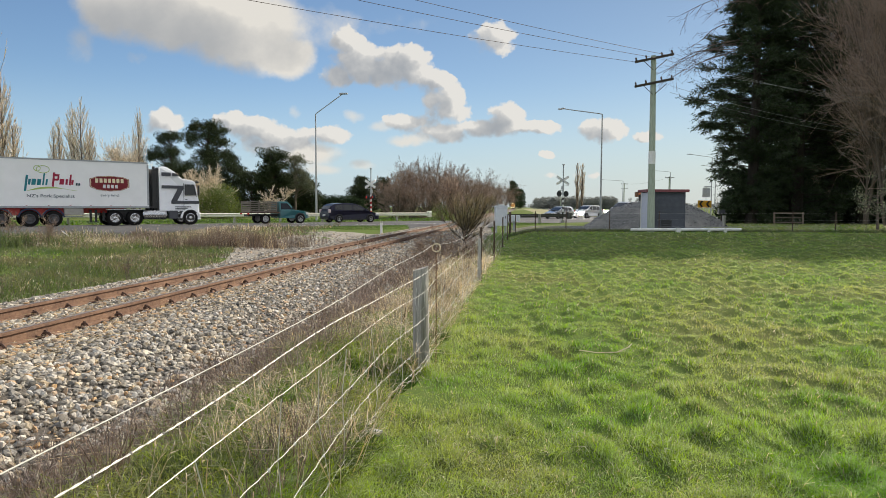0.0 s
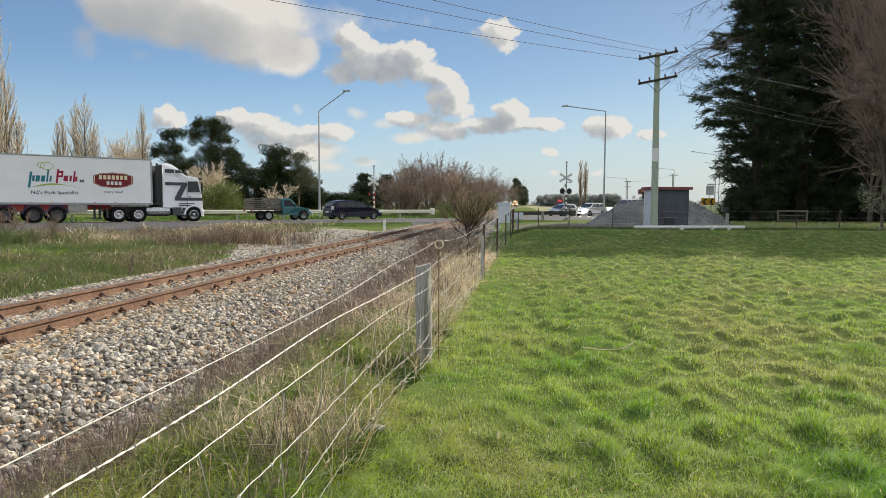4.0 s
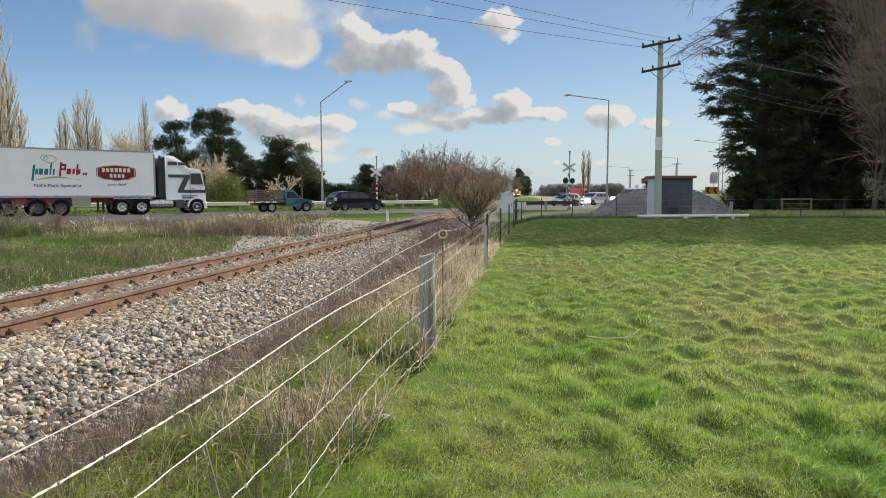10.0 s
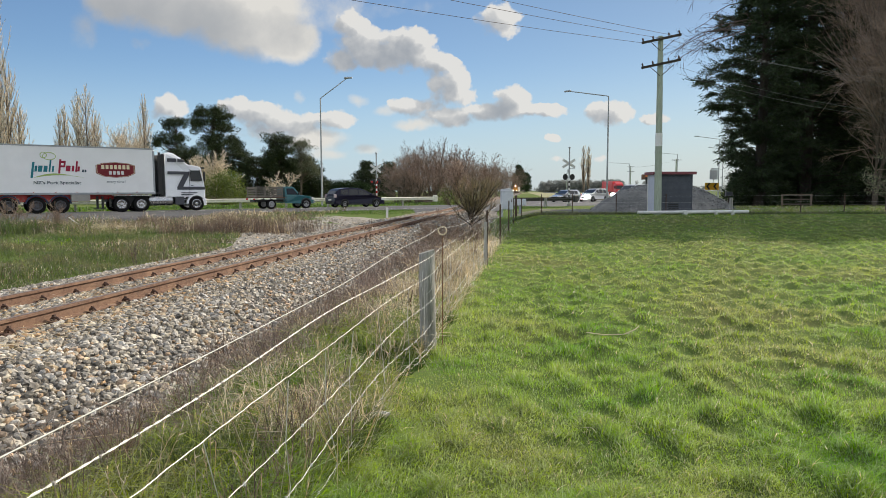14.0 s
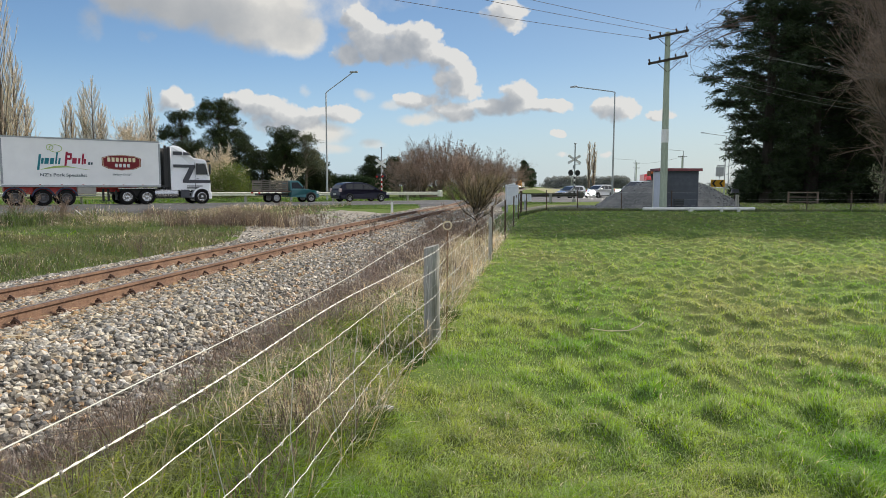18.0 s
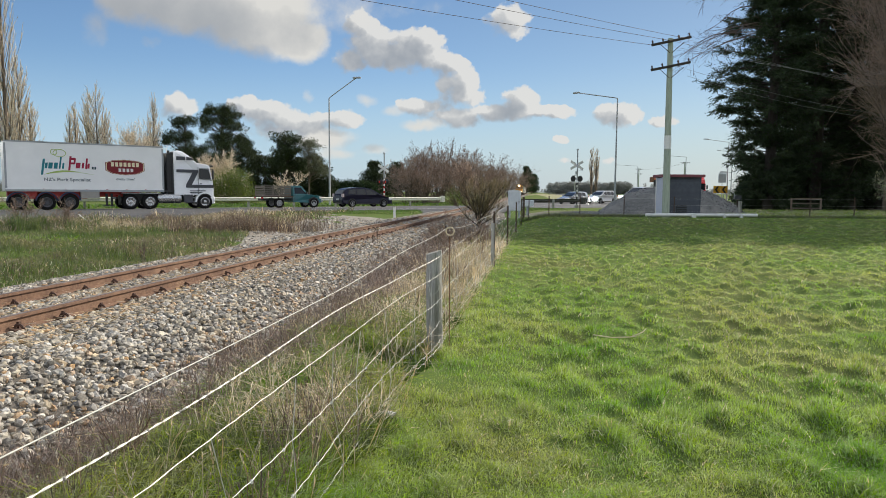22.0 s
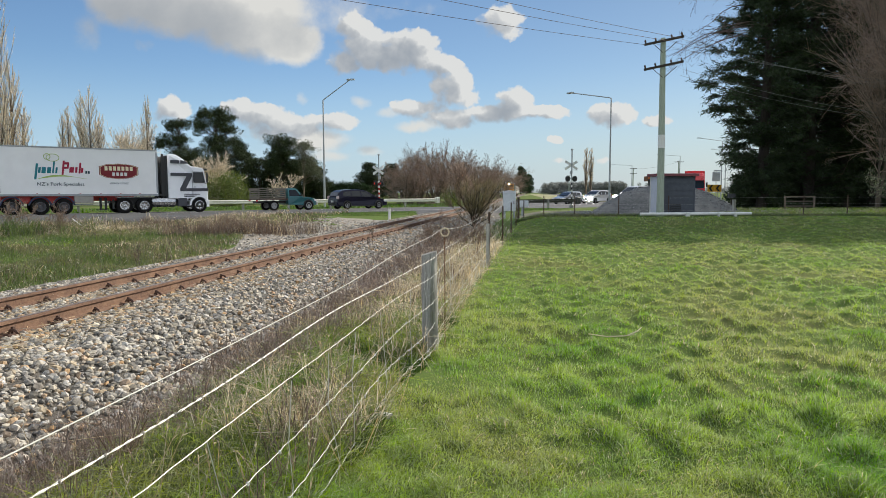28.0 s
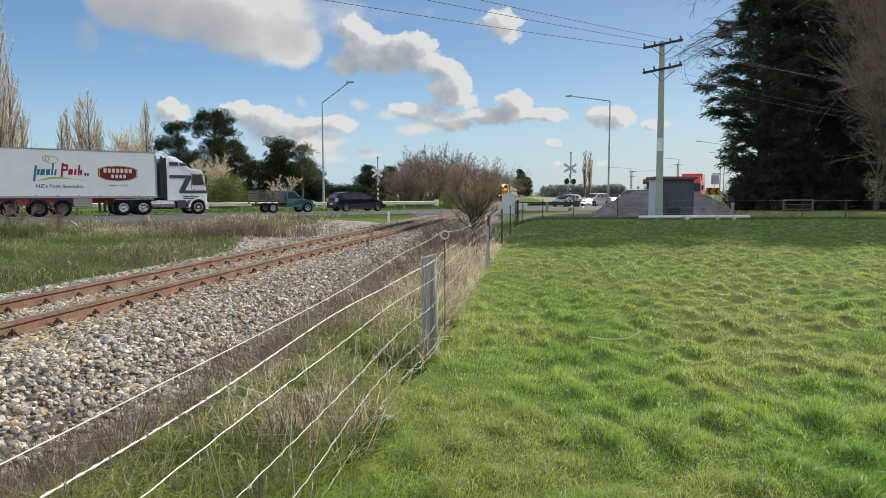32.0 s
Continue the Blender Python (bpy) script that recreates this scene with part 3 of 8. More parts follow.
def step(a, b, x):
    t = np.clip((x - a) / (b - a), 0, 1)
    return t * t * (3 - 2 * t)


# ---- plan ----
ROAD_U, ROAD_N, ROAD_P = np.array([0.797, 0.604]), np.array([0.604, -0.797]), np.array([-18.8, 44.2])
ROAD_YAW = math.degrees(math.atan2(0.604, 0.797))
ROAD_Z = 0.42


def track_x(y):
    """The middle of the railway at y."""
    y = np.asarray(y, float)
    return np.where(y < 45, -5.82 + 0.145 * y, np.where(y < 162, 0.705 + 0.1218 * (y - 45), 14.955 + 0.1285 * (y - 162)))


def fence_x(y):
    return -1.167 + 0.144 * np.asarray(y, float)


def track_d(x, y):
    return (x - track_x(y)) * 0.99


def road_e(x, y):
    return (x - ROAD_P[0]) * ROAD_N[0] + (y - ROAD_P[1]) * ROAD_N[1]


def road_pt(s, e, z=ROAD_Z):
    p = ROAD_P + ROAD_U * s + ROAD_N * e
    return (p[0], p[1], z)


def lumps(x, y, a, k, seed):
    """Smooth irregular bumps made of crossed waves."""
    r = np.random.default_rng(seed)
    z = np.zeros_like(np.asarray(x, float) + np.asarray(y, float))
    for i in range(7):
        t, f = r.uniform(0, 6.28), k * r.uniform(0.6, 1.7)
        z = z + np.sin((x * math.cos(t) + y * math.sin(t)) * f + r.uniform(0, 6.28))
    return a * z / 2.6


def tussock(x, y):
    far = step(45, 20, y) * (0.62 + 0.38 * step(3.5, 8.0, y))
    return (lumps(x, y, 0.018, 12.0, 3) + lumps(x, y, 0.032, 8.5, 5) + np.maximum(lumps(x, y, 0.038, 11.0, 15), 0) + lumps(x, y, 0.014, 2.2, 6)) * far


def ground_z(x, y):
    x, y = np.asarray(x, float), np.asarray(y, float)
    e, d = road_e(x, y), track_d(x, y)
    right = step(-0.5, 1.5, x - fence_x(y))
    z = 0.38 * np.maximum(step(15, 6, e), right * step(23, 33, y))
    z = z + right * 0.10 * np.exp(-((y - 33.5) / 2.5) ** 2)
    z = np.maximum(z, 0.38 * step(40, 60, y) * step(3, 9, np.abs(d)))
    verge = (1 - right) * step(2.2, 3.6, d)
    z = z + verge * 0.05 - 0.10 * np.exp(-((d + 4.3) / 1.1) ** 2) * (e > 8)
    z = z + 0.08 * step(-5.0, -11.0, d) * step(6, 10, e) * step(45, 20, y)
    z = z + tussock(x, y) * right + lumps(x, y, 0.035, 2.2, 9) * (1 - right) * step(5, 8, e) * step(60, 40, y)
    z = z - 0.20 * np.exp(-(((x + 0.52) / 0.40) ** 2 + ((y - 6.72) / 0.30) ** 2))
    bed = step(3.3, 2.6, np.abs(d))
    return z * (1 - bed) - 0.03 * bed


def build_ground():
    def axis(lo, a, b, hi, st):
        core = np.arange(a, b + 1e-6, st)
        up = b + np.cumsum(st * 1.15 ** np.arange(1, 75)); dn = a - np.cumsum(st * 1.15 ** np.arange(1, 75))
        return np.r_[[lo], dn[dn > lo][::-1], core, up[up < hi], [hi]]
    xs, ys = axis(-3000, -3, 16, 3000, 0.115), axis(-1500, 1.8, 26, 4500, 0.115)
    X, Y = np.meshgrid(xs, ys)
    Z = ground_z(X, Y)
    n, m = len(xs), len(ys)
    i = (np.arange(m - 1)[:, None] * n + np.arange(n - 1)[None]).ravel()
    g = Geo().add(np.c_[X.ravel(), Y.ravel(), Z.ravel()], np.stack([i, i + 1, i + n + 1, i + n], 1))
    tagged(part("ground", g, GROUND, smooth=True), "grazed green pasture and dry verges running to the horizon", "ground", kind="structure")


build_ground()


def ribbon(pts_l, pts_r):
    a, b = np.asarray(pts_l), np.asarray(pts_r)
    k = len(a)
    i = np.arange(k - 1)
    return Geo().add(np.concatenate([a, b]), np.stack([i, i + k, i + k + 1, i + 1], 1))


def section(prof, ys, z0=0.0):
    """A cross-section (offset from the track's middle, height) drawn along the railway."""
    ys = np.asarray(ys, float)
    x = track_x(ys)
    v = np.concatenate([np.c_[x + o * 1.01, ys - 0.14 * o, np.full(len(ys), z0 + h)] for o, h in prof])
    k, q = len(ys), len(prof)
    i = np.arange(k - 1)
    f = np.concatenate([np.stack([i + k * j, i + k * j + 1, i + k * (j + 1) + 1, i + k * (j + 1)], 1) for j in range(q - 1)])
    return Geo().add(v, f)


TRACK_Y = np.r_[np.arange(-40, 60, 2.0), np.arange(60, 760, 10.0)]
RAIL_Z = 0.51


def seal_edge(s):
    """The near edge of the seal: a wide shoulder before the crossing, narrow at it."""
    return np.interp(s, [-4, 5], [9.4, 5.4])


def build_road():
    s = np.r_[np.arange(-160, -8, 4.0), np.arange(-8, 8, 1.0), np.arange(8, 400, 4.0)]
    prof = [(None, -0.25), (None, 0.0), (0.6, 0.07), (-4.6, 0.0), (-6.2, -0.25)]
    v = np.concatenate([[road_pt(k, seal_edge(k) + (1.6 if h < 0 else 0) if e is None else e, ROAD_Z + h) for k in s] for e, h in prof])
    k = len(s); i = np.arange(k - 1)
    f = np.concatenate([np.stack([i + k * j, i + k * j + 1, i + k * (j + 1) + 1, i + k * (j + 1)], 1) for j in range(4)])
    tagged(part("road", Geo().add(v, f), ASPHALT), "grey chip-sealed asphalt road over the level crossing", "road", kind="structure")
    marks = thing("road_marking", pose(0, 0, 0), "worn white painted road lines", "road marking", kind="structure")
    for a in np.arange(-60, 20, 10.0):
        part("dash", ribbon([road_pt(a + q, 0.67, ROAD_Z + 0.074) for q in (0, 1.5, 3)], [road_pt(a + q, 0.53, ROAD_Z + 0.074) for q in (0, 1.5, 3)]), WHITE, marks)
    ss = np.arange(-80, 26, 4.0)
    part("edge_line", ribbon([road_pt(q, 4.4, ROAD_Z + 0.025) for q in ss], [road_pt(q, 4.28, ROAD_Z + 0.025) for q in ss]), WHITE, marks)


build_road()


def build_track():
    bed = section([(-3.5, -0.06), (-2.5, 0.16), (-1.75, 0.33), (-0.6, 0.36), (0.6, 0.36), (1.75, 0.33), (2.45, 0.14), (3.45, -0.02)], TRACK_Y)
    tagged(part("ballast_bed", bed, BED), "crushed-stone ballast under the railway, darkened for shaded gaps", "ballast", kind="structure")
    track = thing("railway_track", pose(0, 0, 0), "rusty single railway line on timber sleepers in pale ballast", "railway track", kind="structure")
    for off in (-0.569, 0.569):
        web = [(-0.062, -0.155), (-0.062, -0.14), (-0.011, -0.122), (-0.009, -0.045), (-0.034, -0.034), (-0.034, -0.006), (-0.028, -0.001), (0.028, -0.001), (0.034, -0.006), (0.034, -0.034), (0.009, -0.045), (0.011, -0.122), (0.062, -0.14), (0.062, -0.155)]
        rail = part("rail", section([(off + a, b) for a, b in web], TRACK_Y, RAIL_Z), RUST, track, "rust-brown steel rail")
        part("rail_head", section([(off - 0.026, 0.001), (off + 0.026, 0.001)], TRACK_Y, RAIL_Z + 0.001), RAILHEAD, rail, "worn running surface")
    slab = Geo().box((0, 0, 0), (2.1, 0.22, 0.14), b=0.02).mesh("sleeper", SLEEPER)
    clip = Geo().box((0, 0, 0.0), (0.07, 0.10, 0.03), b=0.008)
    tt = np.linspace(0.2, 2.9, 7)
    clip.path(np.c_[0.05 - 0.055 * np.cos(tt), np.zeros(7), 0.015 + 0.05 * np.sin(tt)], 0.016, 5)
    clip.box((0.0, 0.05, 0.04), (0.03, 0.03, 0.09))
    clip = clip.mesh("rail_clip", RUSTCLIP)
    turn = radians(-8.25)
    for k in range(124):
        y = -8.26 + 0.615 * k
        m = Matrix.Translation((float(track_x(y)), y, 0)) @ Matrix.Rotation(turn, 4, "Z")
        o = part("sleeper", slab, SLEEPER, track)
        o.matrix_basis = m @ Matrix.Translation((0, 0, 0.285))
        if 6 < k < 74:
            for off in (-0.569, 0.569):
                for sg in (-1, 1):
                    c = part("rail_clip", clip, RUSTCLIP, track)
                    c.matrix_basis = m @ Matrix.Translation((off + sg * 0.085, 0, 0.372)) @ Matrix.Rotation((0 if sg > 0 else math.pi) + RNG.normal() * 0.12, 4, "Z") @ Matrix.Scale(RNG.uniform(0.72, 0.95), 4)


build_track()


def sheet(name, pts, material, label, category, lift):
    """A flat-lying patch over the ground, from a grid of corners."""
    pts = np.array(pts, float)
    n, m = pts.shape[:2]
    pts = np.dstack([pts, ground_z(pts[..., 0], pts[..., 1]) + lift])
    i = (np.arange(n - 1)[:, None] * m + np.arange(m - 1)[None]).ravel()
    tagged(part(name, Geo().add(pts.reshape(-1, 3), np.stack([i, i + 1, i + m + 1, i + m], 1)), material), label, category, kind="structure")


def build_side_surfaces():
    y = np.linspace(60, 640, 90)
    mid = np.interp(y, [60, 88, 103, 158, 212, 302, 430, 640], [22, 33.5, 38.2, 46.2, 50.2, 60.2, 75, 100])
    sheet("highway", [[(c - 5.0, k), (c, k), (c + 5.0, k)] for c, k in zip(mid, y)], ASPHALT, "grey asphalt highway running away over the plain", "road", 0.035)
    sheet("dry_paddock", [[(float(track_x(k)) + 3 + (c - 5.5 - float(track_x(k)) - 3) * a, k) for a in (0, 0.33, 0.66, 1)] for c, k in zip(mid, y) if k > 94], STUBBLE, "pale dry paddock between the railway and the highway", "paddock", 0.03)
    u = np.linspace(0, 1, 26)
    sheet("gravel_yard", [[(5.2 + 18 * a + 0.4 * math.sin(9 * b), 40.2 + 9 * b - 2.0 * a) for a in u] for b in u], YARD, "grey-brown dirt and gravel yard round the heap", "gravel", 0.03)
    sheet("drive", [[(23 + 40 * a, 62 + 6 * b - 4 * a) for a in u] for b in (0, 0.5, 1)], GRAVEL, "grey gravel drive below the dark trees", "gravel", 0.03)


build_side_surfaces()

# ---- fence along the railway ----
POSTS_Y = (-6.5, -1.2, 15.5, 21.2, 27.6, 33.5)


def wire_pts(h, sag=0.01, wave=0.0, seed=0, y0=-9.0, y1=38.5, n=150):
    r = np.random.default_rng(seed)
    y = np.concatenate([np.arange(y0, 12, 0.07), np.arange(12, y1, 0.5)])
    z = h + wave * (np.sin(y * 21 + r.uniform(0, 6)) + np.sin(y * 37.0 + r.uniform(0, 6))) * 0.5 + lumps(y, y * 0, sag, 1.3, seed + 40) + 0.012 * (y > 12)
    g = np.interp(y, [0, 18, 32, 40], [0, 0.05, 0.28, 0.36])
    return np.c_[fence_x(y) + 0.075 * np.exp(-((y - 6.9) / 0.9) ** 2) + lumps(y, y * 0, sag * 0.6, 1.7, seed + 60), y, z + g]


def build_fence():
    f = thing("wire_fence", pose(0, 0, 0), "post and wire stock fence with electric rope beside the railway", "fence")
    hs = (1.215, 1.045, 0.865, 0.575, 0.335, 0.155, 0.05)
    for k, h in enumerate(hs):
        p = wire_pts(h, 0.008 + 0.004 * k, (0.0, 0.0, 0.003, 0.006, 0.008, 0.009, 0.010)[k], k)
        if k == 0:
            p[:, 2] += 0.09 * np.exp(-((p[:, 1] - 7.3) / 1.6) ** 2) - 0.05 * step(6, 2, p[:, 1])
        g = Geo()
        if k == 1:
            rope = part("barbed_wire", Geo().path(p, 0.0013, 4), TAPE, f, "twisted pale barbed wire")
            yy = np.arange(0.5, 9.5, 0.0125)
            fine = np.c_[np.interp(yy, p[:, 1], p[:, 0]), yy, np.interp(yy, p[:, 1], p[:, 2])]
            t = yy * 2 * math.pi / 0.11
            for ph, tone in ((0, TAPE), (math.pi, WIRE)):
                o = np.c_[0.0022 * np.cos(t + ph), np.zeros(len(yy)), 0.0022 * np.sin(t + ph)]
                part("strand", Geo().path(fine + o, 0.0017, 4), tone, rope)
            for yb in np.arange(0.9, 12.0, 0.17):
                q = np.array([np.interp(yb, p[:, 1], p[:, j]) for j in range(3)])
                sp = RNG.normal(size=(2, 3)) * 0.011
                barb = Geo().box(q, (0.008, 0.012, 0.008), rz=0.3, b=0.002).tubes([q - sp[0], q - sp[1]], [q + sp[0], q + sp[1]], 0.0013, 0.0008, 4)
                part("barb", barb, BARB, rope)
        else:
            g.path(p, (0.0023, 0, 0.0019, 0.0018, 0.0018, 0.0018, 0.0018)[k], 5)
        if k != 1:
            part("wire", g, TAPE if k < 1 else WIRE, f, "white electric fence wire" if k < 1 else "")
        if k > 2:
            sel = p[(p[:, 1] < 11) & (p[:, 1] > 1.0)][k::5]
            for q in sel:
                part("knot", Geo().box(q, (0.012, 0.015, 0.016), rz=RNG.uniform(0, 3), b=0.004), TAPE, f)
    y = 1.3
    while y < 14:
        y += RNG.uniform(0.5, 1.2)
        zs = np.array([0.865, 0.575, 0.335, 0.155, 0.05, 0.0])
        yy = y + np.cumsum(RNG.normal(size=6) * 0.06)
        part("stay_wire", Geo().path(np.c_[fence_x(yy) + RNG.normal(size=6) * 0.008, yy, zs], 0.0021, 4), WIRE, f)
    # round timber post with a cut, weathered top
    x, y = -0.13, 7.2
    g = Geo()
    n, rows = 14, 9
    tt = np.arange(n) * 2 * np.pi / n
    v = []
    for i in range(rows):
        h = 1.12 * i / (rows - 1) - 0.1
        r = 0.084 * (1 + 0.06 * np.sin(tt * 3 + i) * 0.5 + 0.03 * np.sin(tt * 5 + 2 * i)) * (1.06 - 0.06 * i / rows)
        v.append(np.c_[r * np.cos(tt) - 0.012 * h, r * np.sin(tt), np.full(n, h) + (0.025 * np.cos(tt) if i == rows - 1 else 0)])
    i = np.arange(n); j = (i + 1) % n
    g.add(np.concatenate(v), np.concatenate([np.stack([i + k * n, j + k * n, j + (k + 1) * n, i + (k + 1) * n], 1) for k in range(rows - 1)]))
    g.poly.append([(rows - 1) * n + k for k in range(n)])
    o = part("timber_post", g, POSTWOOD, f, "grey weathered round timber post", smooth=False)
    o.location = (x - 0.01, y, 0.08)
    loop = np.linspace(0, 2 * np.pi * 1.1, 14)
    part("loose_wire", Geo().path([(x - 0.06, y - 0.10, 0.90), (x - 0.075, y - 0.105, 0.75), (x - 0.05, y - 0.105, 0.62), (x + 0.03, y - 0.105, 0.70), (x + 0.02, y - 0.10, 0.86)], 0.0022, 4), WIRE, f)
    rod = Geo().path([(0.02, 7.32, 0.0), (0.02, 7.32, 0.7), (0.018, 7.31, 1.27)], 0.0055, 6)
    part("pigtail_rod", rod, RUSTROD, f, "rusty steel rod standard")
    part("pigtail_ring", Geo().path(np.c_[0.02 + 0.045 * np.cos(loop), np.full(14, 7.31), 1.32 + 0.045 * np.sin(loop)], 0.008, 6), RING, f, "pale insulating coil")
    for k, y in enumerate(POSTS_Y):
        x = float(fence_x(y)); z = float(ground_z(x, y))
        bar = Geo()
        for a in (0, 2.1, 4.2):
            bar.box((x + 0.014 * math.cos(a), y + 0.014 * math.sin(a), z + 0.58), (0.036, 0.007, 1.42), rz=a)
        part("steel_standard", bar, DARKSTEEL, f, "dark steel standard")
    part("timber_batten", Geo().box((float(fence_x(15.2)) + 0.0, 15.2, 0.5), (0.07, 0.05, 1.1)), POSTWOOD, f)
    for y in (36.5, 38.3):
        part("steel_standard", Geo().box((float(fence_x(y)), y, 0.9), (0.07, 0.05, 1.2), b=0.01), DARKSTEEL, f, "dark steel standard")

    # fence across the far edge of the paddock
    q = thing("paddock_fence", pose(0, 0, 0), "low wire fence on dark posts across the paddock", "fence")
    xs = (4.5, 5.6, 7.3, 9.7, 12.4, 15.9, 19.6, 21.9, 26.0, 30.0)
    for k, x in enumerate(xs):
        y = 37.5 - 0.06 * x
        z = float(ground_z(x, y))
        if k in (5,):
            part("post", Geo().tubes([(x, y, z - 0.1)], [(x, y, z + 0.95)], 0.09, 0.085, 10, True), POSTWOOD, q, "stout grey timber post")
        else:
            part("post", Geo().box((x, y, z + 0.55), (0.05, 0.04, 1.25), b=0.008), DARKSTEEL, q)
    for h in (0.35, 0.7, 1.05):
        part("wire", Geo().path([(x, 37.5 - 0.06 * x - 0.03, float(ground_z(x, 37.5 - 0.06 * x)) + h) for x in xs], 0.002, 4), WIRE, q)


build_fence()


# ---- ballast stones ----
ICO = None


def rock_shapes(n):
    global ICO
    bm = bmesh.new()
    bmesh.ops.create_icosphere(bm, subdivisions=1, radius=1.0)
    bm.verts.index_update()
    ICO = np.array([[v.index for v in f.verts] for f in bm.faces])
    base = np.array([v.co for v in bm.verts])
    bm.free()
    r = np.random.default_rng(11)
    out = []
    for _ in range(n):
        v = base * r.uniform(0.70, 1.18, (len(base), 1)) * r.uniform(0.55, 1.3, 3)
        out.append(v)
    return np.array(out)


ROCKS = rock_shapes(14)


def chip_shapes(n):
    """Blocky twelve-faced stones for the ballast further off."""
    r = np.random.default_rng(12)
    base = np.array([(a, b, c) for c in (-1, 1) for a, b in ((-1, -1), (1, -1), (1, 1), (-1, 1))]) * 0.72
    return np.array([base * r.uniform(0.82, 1.10, (8, 3)) * r.uniform(0.7, 1.25, 3) for _ in range(n)])


CHIPS = chip_shapes(20)
CHIP_F = np.array([[3, 2, 1], [3, 1, 0], [4, 5, 6], [4, 6, 7], [0, 1, 5], [0, 5, 4], [1, 2, 6], [1, 6, 5], [2, 3, 7], [2, 7, 6], [3, 0, 4], [3, 4, 7]])


def rocks_at(p, size, rng, geo, coarse=False):
    k = len(p)
    s = (CHIPS if coarse else ROCKS)[rng.integers(0, len(ROCKS), k)] * size[:, None, None] * (0.86 if coarse else 1.0)
    q = rng.normal(size=(k, 4)); q /= np.linalg.norm(q, axis=1, keepdims=True)
    w, x, y, z = q.T
    R = np.stack([np.stack([1 - 2 * (y * y + z * z), 2 * (x * y - z * w), 2 * (x * z + y * w)], 1), np.stack([2 * (x * y + z * w), 1 - 2 * (x * x + z * z), 2 * (y * z - x * w)], 1), np.stack([2 * (x * z - y * w), 2 * (y * z + x * w), 1 - 2 * (x * x + y * y)], 1)], 1)
    v = np.einsum("kij,kvj->kvi", R, s) * np.array([1, 1, 0.8]) + p[:, None]
    n = s.shape[1]
    geo.add(v.reshape(-1, 3), ((CHIP_F if coarse else ICO)[None] + (np.arange(k) * n)[:, None, None]).reshape(-1, 3))


def bed_z(d):
    return np.interp(d, [-3.5, -2.5, -1.75, -0.6, 0.6, 1.75, 2.45, 3.45], [-0.06, 0.16, 0.33, 0.36, 0.36, 0.33, 0.14, -0.02])


def build_stones():
    r = np.random.default_rng(5)
    rows = []
    for y0, y1, per, lo, hi in ((-6, 1.5, 50, 0.03, 0.06), (1.5, 5.6, 720, 0.015, 0.044), (5.6, 9, 680, 0.019, 0.048), (9, 15, 520, 0.020, 0.044), (15, 26, 210, 0.027, 0.052), (26, 46, 55, 0.045, 0.08)):
        n = int((y1 - y0) * 6.9 * per)
        y = r.uniform(y0, y1, n); d = r.uniform(-3.3, 3.6, n)
        s = lo + (hi - lo) * r.uniform(0, 1, n) ** 1.6
        edge = 3.25 + lumps(y, y * 0, 0.25, 2.0, 8)
        keep = (d < edge) & (np.abs(np.abs(d) - 0.569) > 0.055 + s) & (road_e(track_x(y) + d, y) > 6.2) & ((track_x(y) + d > -0.78 * y - 0.5) | (r.uniform(0, 1, n) < 0.12))
        rows.append(np.c_[track_x(y) + d * 1.01, y - 0.14 * d, bed_z(d) + s * 0.35 - 0.012 * (np.abs(d) < 1.0), s][keep])
    a = np.concatenate(rows)
    # spilled stones over the gravel pad beyond the track
    n = 5200
    y = r.uniform(16, 40, n); d = -3.2 - 4.2 * r.uniform(0, 1, n) ** 1.3
    x = track_x(y) + d
    s = r.uniform(0.03, 0.075, n)
    keep = (road_e(x, y) > 8.5) & (d > -3.6 - np.clip((y - 20) * 0.35, 0, 3.6))
    a = np.concatenate([a, np.c_[x, y, ground_z(x, y) + s * 0.3, s][keep]])
    near = (a[:, 1] > 5.0) & (a[:, 1] < 6.1) & (track_d(a[:, 0], a[:, 1]) > 0.8)
    pick = np.flatnonzero(near)[:300]
    rest = np.ones(len(a), bool); rest[pick] = False
    rust = r.uniform(0, 1, len(a)) < 0.10 * (0.4 + 2.2 * (np.abs(track_d(a[:, 0], a[:, 1])) < 1.1) + (track_d(a[:, 0], a[:, 1]) > 0) * 0.6)
    tan = ~rust & (r.uniform(0, 1, len(a)) < 0.22)
    for m, mt, lb in ((rest & ~rust & ~tan, STONE, "pale grey crushed ballast stones"), (rest & tan, STONE_TAN, "tan and buff ballast stones"), (rest & rust, STONE_RUST, "rust-stained ballast stones")):
        g, q = Geo(), m & (a[:, 1] > 8.5)
        m = m & ~q
        rocks_at(a[m][:, :3], a[m][:, 3], r, g); rocks_at(a[q][:, :3], a[q][:, 3], r, g, True)
        tagged(part("ballast_stones", g, mt), lb, "stones", kind="stuff")
    n = 2600
    y = 3.6 * (14 / 3.6) ** r.uniform(0, 1, n); d = r.choice([0.98, -0.2, 0.3, 1.25], n) + r.normal(size=n) * 0.16
    heading = r.uniform(0, 6.28, n)
    lay = np.c_[np.cos(heading), np.sin(heading), r.normal(size=n) * 0.18]
    g = Geo().cards(np.c_[track_x(y) + d, y, bed_z(d) + 0.045], lay, 0.006, r.uniform(0.06, 0.20, n))
    tagged(part("straw_litter", g, DRY), "dry straw lying on the ballast by the rail", "straw", kind="stuff")
    bed = bpy.data.objects["ballast_bed"]
    shapes = []
    for v in ROCKS[:10]:
        shapes.append((Geo().add(v * 0.05, ICO).mesh("stone", STONE_ONE), Geo().add(v * 0.05, ICO).mesh("stone", STONE_RUST_ONE)))
    for k in pick:
        o = part("stone", shapes[k % 10][int(rust[k])], None, bed)
        q = r.uniform(0, 360, 3)
